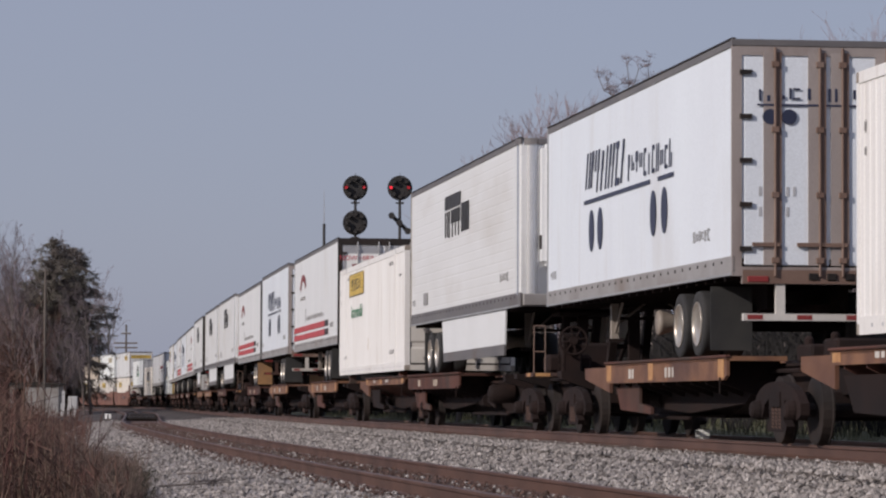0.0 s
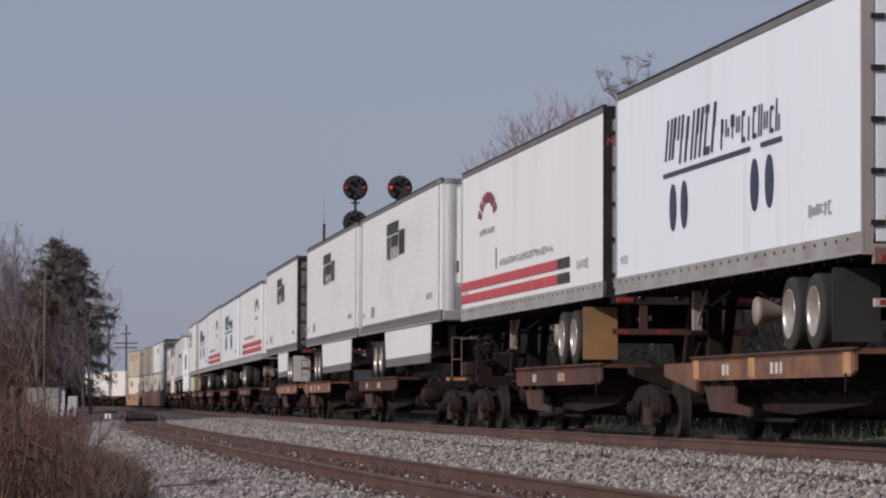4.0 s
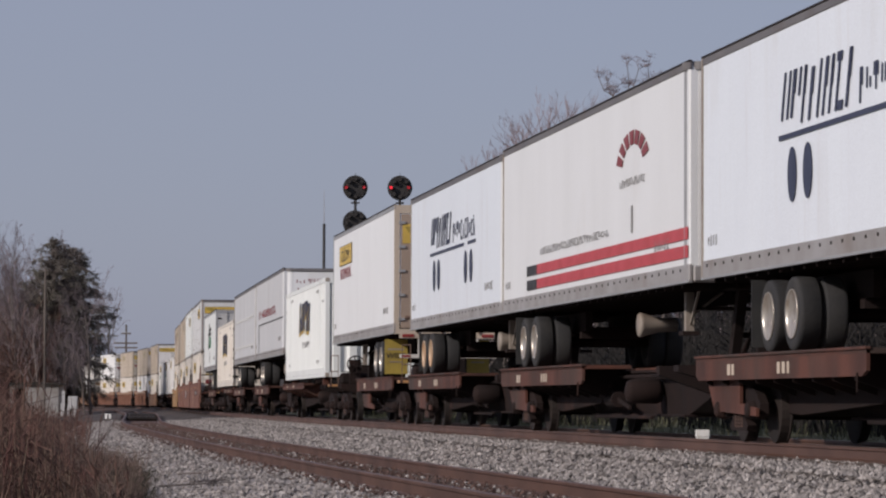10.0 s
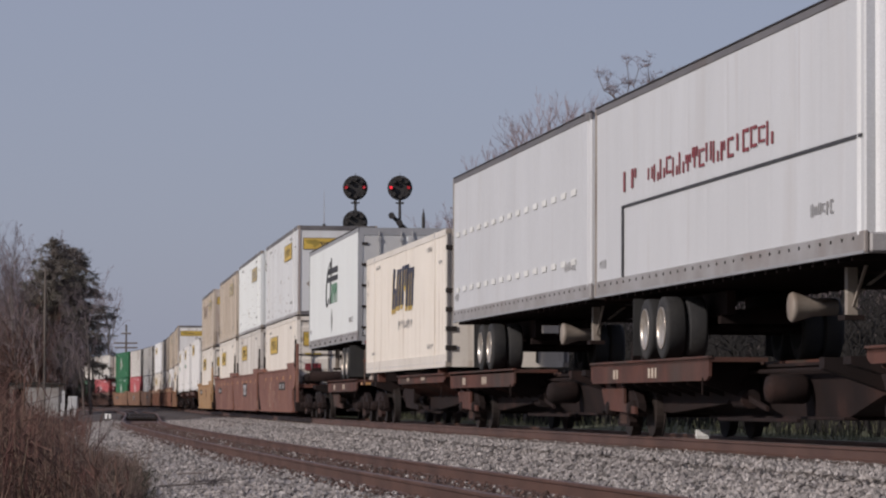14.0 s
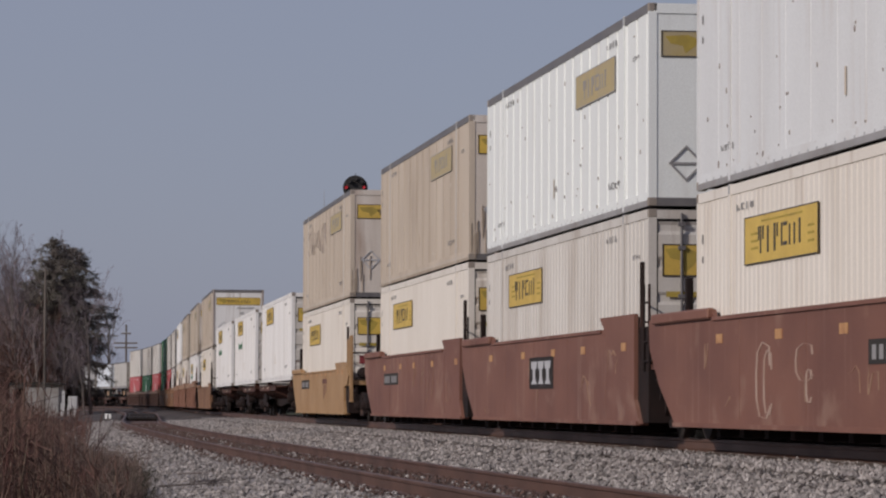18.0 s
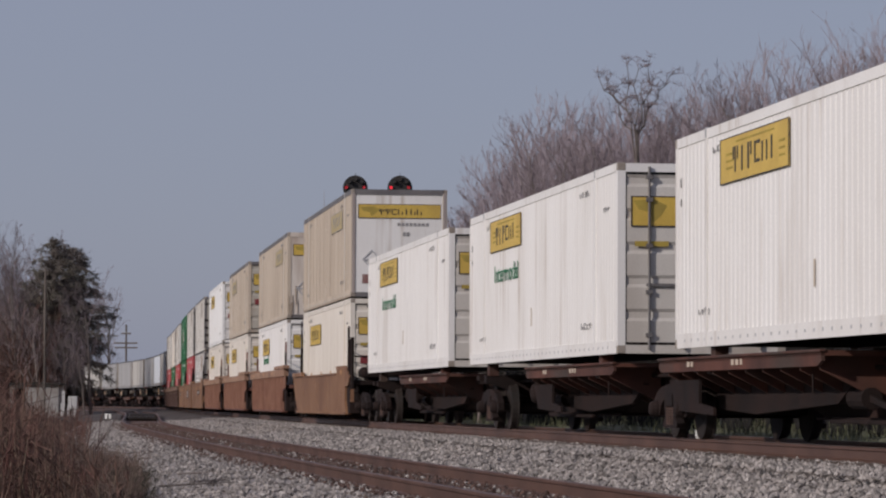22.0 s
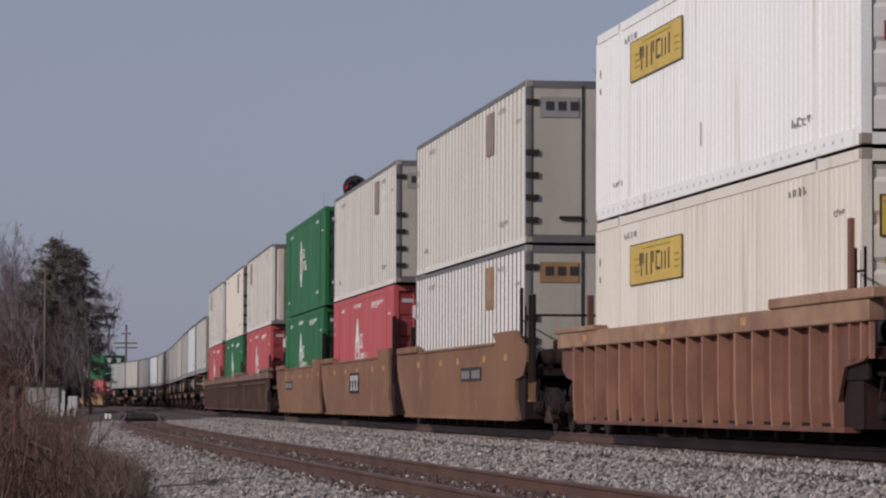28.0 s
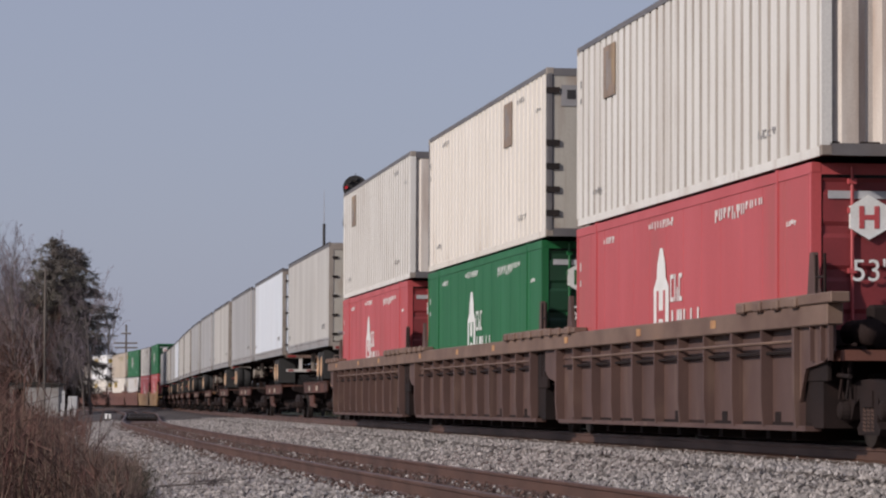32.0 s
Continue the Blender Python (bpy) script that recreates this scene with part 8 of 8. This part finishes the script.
for px, up, length, turn in ((-560, 92, 1.6, 0.9), (-470, 128, 1.9, 0.1), (-440, 142, 1.3, 0.5), (-270, 64, 1.6, 0.7), (-640, 70, 1.4, 1.2), (-580, 80, 0.9, 0.2), (-500, 150, 1.0, 0.3)):
    lying_stick(px, up, length, turn)
for px, up, k in ((-147, 73, 0.10), (-405, 150, 0.09), (-385, 40, 0.07)):
    z = -0.42 if px > -200 else -0.62
    d = (0.479 - z) * LENS / up
    b = bmesh.new()
    bmesh.ops.create_icosphere(b, subdivisions=1, radius=k)
    for v in b.verts:
        v.co *= 0.75 + 0.5 * random.Random(v.index + int(up)).random()
    tagged(part("dark_stone", b, "dark", at=pose(by_view(px, d), d, z + 0.03)), "single dark lump lying among the ballast", "stone")


# ---- signals, poles, lineside things ----
def place_up(up, d):
    return 0.479 + up * d / LENS


def signal_mast(px, lower, d=177.0):
    root = tagged(new("railway_signal"), "black railway signal with round lamp targets, showing red", "signal", "signals")
    x = by_view(px, d)
    root.matrix_basis = pose(x, d, 0)
    top = place_up(382, d)
    part("mast", tube(bmesh.new(), (0, 0.12, 5.0), (0, 0.12, top + 0.2), 0.085, 8, 0.07), "signalblack", root)
    part("finial", tube(bmesh.new(), (0, 0.12, top + 0.2), (0, 0.12, top + 0.82), 0.03, 6, 0.01), "signalblack", root)

    def target(z, lit):
        bm = bmesh.new()
        lathe(bm, [(-0.03, 0.60), (-0.03, 0.65), (0.03, 0.65), (0.05, 0.3)], 32, 0, 0, z)
        t = part("target", bm, "signalblack", root, "round black lamp target")
        for a in range(0, 360, 45):
            c = (0.46 * math.cos(math.radians(a)), 0.46 * math.sin(math.radians(a)))
            h = lathe(bmesh.new(), [(-0.30, 0.10), (-0.32, 0.115), (-0.02, 0.12), (0.0, 0.1)], 12, c[0], 0, z + c[1])
            part("lamp_hood", h, "signalblack", t)
            if lit and a in (0, 180):
                glow = "lamp_red" if a == lit else "lamp_dim"
                part("lamp_lens", lathe(bmesh.new(), [(-0.345, 0.02), (-0.35, 0.085), (-0.335, 0.085)], 12, c[0], 0, z + c[1]), glow, t, "red glowing signal lens")
        part("bracket", boxes((-0.22, 0.22, 0.0, 0.2, z - 0.82, z - 0.74), (-0.05, 0.05, 0.0, 0.2, z - 0.74, z - 0.6)), "signalblack", root)

    target(top, 360 if lower else 180)
    if lower:
        target(place_up(320, d), 0)
    else:
        bm = bmesh.new()
        z = place_up(319, d)
        for k in range(3):
            a = Vector((-0.42 + 0.42 * k, 0, z + 0.40 - 0.40 * k))
            lathe(bm, [(-0.3, 0.12), (-0.3, 0.17), (0.05, 0.17), (0.08, 0.1)], 14, a.x, 0, a.z)
        prism(bm, [(-0.55, z + 0.40), (-0.40, z + 0.55), (0.55, z - 0.38), (0.40, z - 0.53)], -0.05, 0.05)
        part("lamp_row", bm, "signalblack", root, "slanting row of unlit signal lamps")
    return root


signal_mast(-157, True)
signal_mast(-78, False)


def bracket_post(d=177.3):
    root = tagged(new("signal_bracket"), "dark steel bracket post carrying two signals", "signal post")
    x0, x1 = by_view(-165, d), by_view(-36, d)
    root.matrix_basis = pose(0, d, 0)
    part("post", soft(boxes((x1 - 0.25, x1 + 0.05, 0.0, 0.3, -0.8, 8.0)), 0.02), "signalblack", root)
    part("arm", boxes((x0, x1, 0.05, 0.25, 6.6, 6.85), (x0, x1, 0.05, 0.12, 6.0, 6.1)), "signalblack", root)
    for i in range(7):
        x = x0 + (x1 - x0) * i / 6
        part("rail_post", boxes((x - 0.025, x + 0.025, 0.5, 0.55, 6.85, 7.9)), "signalblack", root)
    part("hand_rail", boxes((x0, x1, 0.5, 0.55, 7.85, 7.92), (x0, x1, 0.5, 0.55, 7.4, 7.45)), "signalblack", root)
    part("walkway", boxes((x0, x1, 0.1, 0.75, 6.85, 6.9)), "signalblack", root)
    part("spire", tube(bmesh.new(), (x1, 0.1, 8.0), (x1, 0.1, place_up(330, d)), 0.10, 8, 0.09), "signalblack", root)
    part("spire_tip", tube(bmesh.new(), (x1, 0.1, place_up(330, d)), (x1, 0.1, place_up(347, d)), 0.09, 8, 0.005), "signalblack", root)
    part("ladder", boxes((x1 - 0.24, x1 - 0.2, -0.1, -0.06, 0, place_up(312, d)), (x1 - 0.5, x1 - 0.46, -0.1, -0.06, 0, place_up(300, d)), *[(x1 - 0.5, x1 - 0.2, -0.1, -0.07, z, z + 0.03) for z in np.arange(0.4, 8.6, 0.35)]), "signalblack", root)
    return root


bracket_post()


def antenna(d=180.0):
    root = tagged(new("radio_antenna"), "slim dark radio mast with a whip antenna", "antenna")
    root.matrix_basis = pose(by_view(-212, d), d, -0.8)
    z = place_up(318, d) + 0.8
    part("mast", tube(bmesh.new(), (0, 0, 0), (0, 0, z), 0.085, 8, 0.075), "signalblack", root)
    part("whip", tube(bmesh.new(), (0, 0, z), (0, 0, place_up(378, d) + 0.8), 0.018, 6, 0.008), "frame", root)
    return root


antenna()


def pole(px, up, d, arms=()):
    root = tagged(new("utility_pole"), "tall weathered wooden pole" + (" with three cross-arms" if arms else " beside the trees"), "pole")
    root.matrix_basis = pose(by_view(px, d), d, -0.9)
    z = place_up(up, d) + 0.9
    part("shaft", tube(bmesh.new(), (0, 0, 0), (0, 0, z), 0.16 if arms else 0.10, 9, 0.12 if arms else 0.08), "pole", root)
    for up_arm, wide in arms:
        za = place_up(up_arm, d) + 0.9
        arm = part("cross_arm", soft(boxes((-wide / 2, wide / 2, -0.2, -0.08, za - 0.10, za + 0.10)), 0.01), "pole", root)
        for k in range(6):
            x = -wide / 2 + 0.15 + (wide - 0.3) * k / 5
            part("insulator", tube(bmesh.new(), (x, -0.14, za + 0.10), (x, -0.14, za + 0.26), 0.045, 6, 0.03), "grey", arm)
    if not arms:
        part("pole_top", soft(boxes((-0.22, 0.22, -0.14, 0.08, z - 0.30, z - 0.16)), 0.02), "pole", root)
    return root


pole(-705, 238, 250)
pole(-561, 138, 455, ((122, 1.3), (105, 3.1), (97, 3.1)))


def shed(px0, px1, up0, up1, d, gap):
    root = tagged(new("shed"), "low pale lineside shed with a dark doorway", "shed")
    x0, x1 = by_view(px0, d), by_view(px1, d)
    root.matrix_basis = pose((x0 + x1) / 2, d, -0.9)
    w, h = (x1 - x0) / 2, place_up(up1, d) + 0.9
    part("wall", boxes((-w, -w + 0.35, 0, 0.12, 0, h), (-w + gap, w, 0, 0.12, 0, h), (-w + 0.35, -w + gap, 0, 0.12, h - 0.25, h), (-w, w, 3.0, 3.12, 0, h), (-w, -w + 0.12, 0.12, 3.0, 0, h), (w - 0.12, w, 0.12, 3.0, 0, h)), "shedwall", root)
    part("roof", prism(bmesh.new(), [(-w - 0.2, h), (w + 0.2, h), (w + 0.2, h + 0.10), (0, h + 0.22), (-w - 0.2, h + 0.10)], -0.3, 3.4), "roof", root)
    part("door_leaf", boxes((-w + 0.4, -w + gap - 0.05, 0.9, 0.95, 0, h - 0.3)), "roof", root)
    return root


shed(-766, -680, 0, 31, 262, 1.2)


def cabinet(px, d):
    root = tagged(new("relay_cabinet"), "pale steel equipment cabinet on a short post", "cabinet")
    root.matrix_basis = pose(by_view(px, d), d, -0.9)
    part("body", soft(boxes((-0.28, 0.28, -0.2, 0.2, 0.95, 1.75)), 0.03), "shed", root)
    part("post", boxes((-0.08, 0.08, -0.08, 0.08, 0, 0.95)), "shed", root)
    part("door", soft(boxes((-0.24, 0.24, -0.215, -0.2, 1.0, 1.7)), 0.004), "shed", root)
    return root


cabinet(-654, 210)


def marker_post(px, up, d, wide, label, mat="whiteink", low=-0.9):
    root = tagged(new("marker_post"), label, "post")
    root.matrix_basis = pose(by_view(px, d), d, low)
    h = place_up(up, d) - low
    part("post", soft(boxes((-wide / 2, wide / 2, -0.04, 0.04, 0, h)), 0.01), mat, root)
    part("cap", soft(boxes((-wide / 2 - 0.01, wide / 2 + 0.01, -0.05, 0.05, h - 0.10, h + 0.01)), 0.01), mat, root)
    return root


for px, up, wide in ((-671, 20, 0.18), (-662, -5, 0.14), (-674, -2, 0.12), (-650, 10, 0.1)):
    marker_post(px, up, 215, wide, "short pale post beside the crossing", "shed")
marker_post(459, -45, 50.5, 0.19, "small white marker block behind the rail", "whiteink", -0.8)


def switch_stand(px, d):
    root = tagged(new("switch_stand"), "low dark switch stand with a white target", "switch stand")
    root.matrix_basis = pose(by_view(px, d), d, -0.48)
    part("base", soft(boxes((-0.35, 0.35, -0.2, 0.2, 0, 0.12)), 0.02), "dark", root)
    part("stem", tube(bmesh.new(), (0, 0, 0.1), (0, 0, 0.42), 0.04, 8), "dark", root)
    part("target", soft(boxes((-0.14, 0.14, -0.02, 0.02, 0.22, 0.46)), 0.02), "whiteink", root)
    part("lever", tube(bmesh.new(), (0.05, 0, 0.15), (0.55, -0.1, 0.2), 0.025, 6), "dark", root)
    return root


switch_stand(-592, 150)

def crossing(s, o):
    root = tagged(new("crossing_panel"), "dark timber road crossing between the rails", "crossing")
    x, y, th = on_line(s, o)
    root.matrix_basis = pose(float(x), float(y), 0, 0, 0, math.degrees(th))
    z = near_z(s) if o < -3 else 0.0
    for k in range(5):
        a = -0.62 + k * 0.25
        part("plank", soft(boxes((a, a + 0.235, -4.0, 4.0, z - 0.12, z - 0.01)), 0.01), "dark", root)
    return root


for s_at in (130.6, 139.0, 147.2):
    crossing(s_at, near_o(s_at))
crossing(145.0, 0.0)



def crossing_road():
    """A muddy lane coming up to the siding from the near side."""
    verts, faces = [], []
    across = (-0.9, -1.6, -2.6, -4.0, -6.5, -10.0, -16.0)
    rise = (-0.05, -0.07, -0.14, -0.26, -0.40, -0.52, -0.60)
    rows = [125.0, 128.5] + [131 + 1.5 * k for k in range(20)]
    for s in rows:
        drop = {125.0: -0.6, 128.5: -0.12}.get(s, 0.0)
        for a, h in zip(across, rise):
            x, y, _ = on_line(s, near_o(s) + a)
            verts.append((x, y, near_z(145) + h + drop + 0.05 * noise.noise((x * 0.7, y * 0.3, 0))))
    n = len(across)
    for k in range(len(rows) - 1):
        for i in range(n - 1):
            faces.append((k * n + i, (k + 1) * n + i, (k + 1) * n + i + 1, k * n + i + 1))
    me = bpy.data.meshes.new("road")
    me.from_pydata(verts, [], faces)
    me.materials.append(M["mud"])
    return tagged(new("road", me), "muddy brown lane at the crossing", "road", "", "structure")


crossing_road()


# ---- sleepers of the siding, nearest first ----
tie = soft(boxes((-0.115, 0.115, -1.28, 1.28, -0.09, 0.09)), 0.012)
tie_me = part("sleeper", tie, "sleeper").data
for ob in list(scene.objects):
    if ob.data == tie_me:
        bpy.data.objects.remove(ob)
bed = bpy.data.objects["rusty_strip"]
rng = random.Random(9)
for i in range(150):
    s = 3 + i * 0.53
    x, y, th = on_line(s, near_o(s))
    hang("sleeper", tie_me, bed, "", pose(float(x), float(y), near_z(s) - 0.245 + rng.uniform(-0.006, 0.006), 0, 0, math.degrees(th) - 90 + rng.uniform(-1.5, 1.5)))
main_bed = bpy.data.objects["ballast_bed"]
for i in range(60):
    s = 12 + i * 0.53
    x, y, th = on_line(s)
    hang("sleeper", tie_me, main_bed, "", pose(float(x), float(y), -0.262 + rng.uniform(-0.006, 0.006), 0, 0, math.degrees(th) - 90 + rng.uniform(-1.5, 1.5)))
bm = bmesh.new()
for i in range(150):
    s = 3 + i * 0.53
    for sg in (-1, 1):
        x, y, th = on_line(s, near_o(s) + sg * 0.755)
        box(bm, x - 0.16, x + 0.16, y - 0.09, y + 0.09, near_z(s) - 0.17, near_z(s) - 0.15)
tagged(part("tie_plates", bm, "railhead"), "rusty tie plates under the siding rails", "tie plate", "", "stuff")


# ---- motion of the train ----
def motions():
    times = [float(t) for t in range(0, 33)]
    for thing, place, z, half in RIDERS:
        walk(thing, [(t, ride(place, t, z, half)) for t in times])


motions()
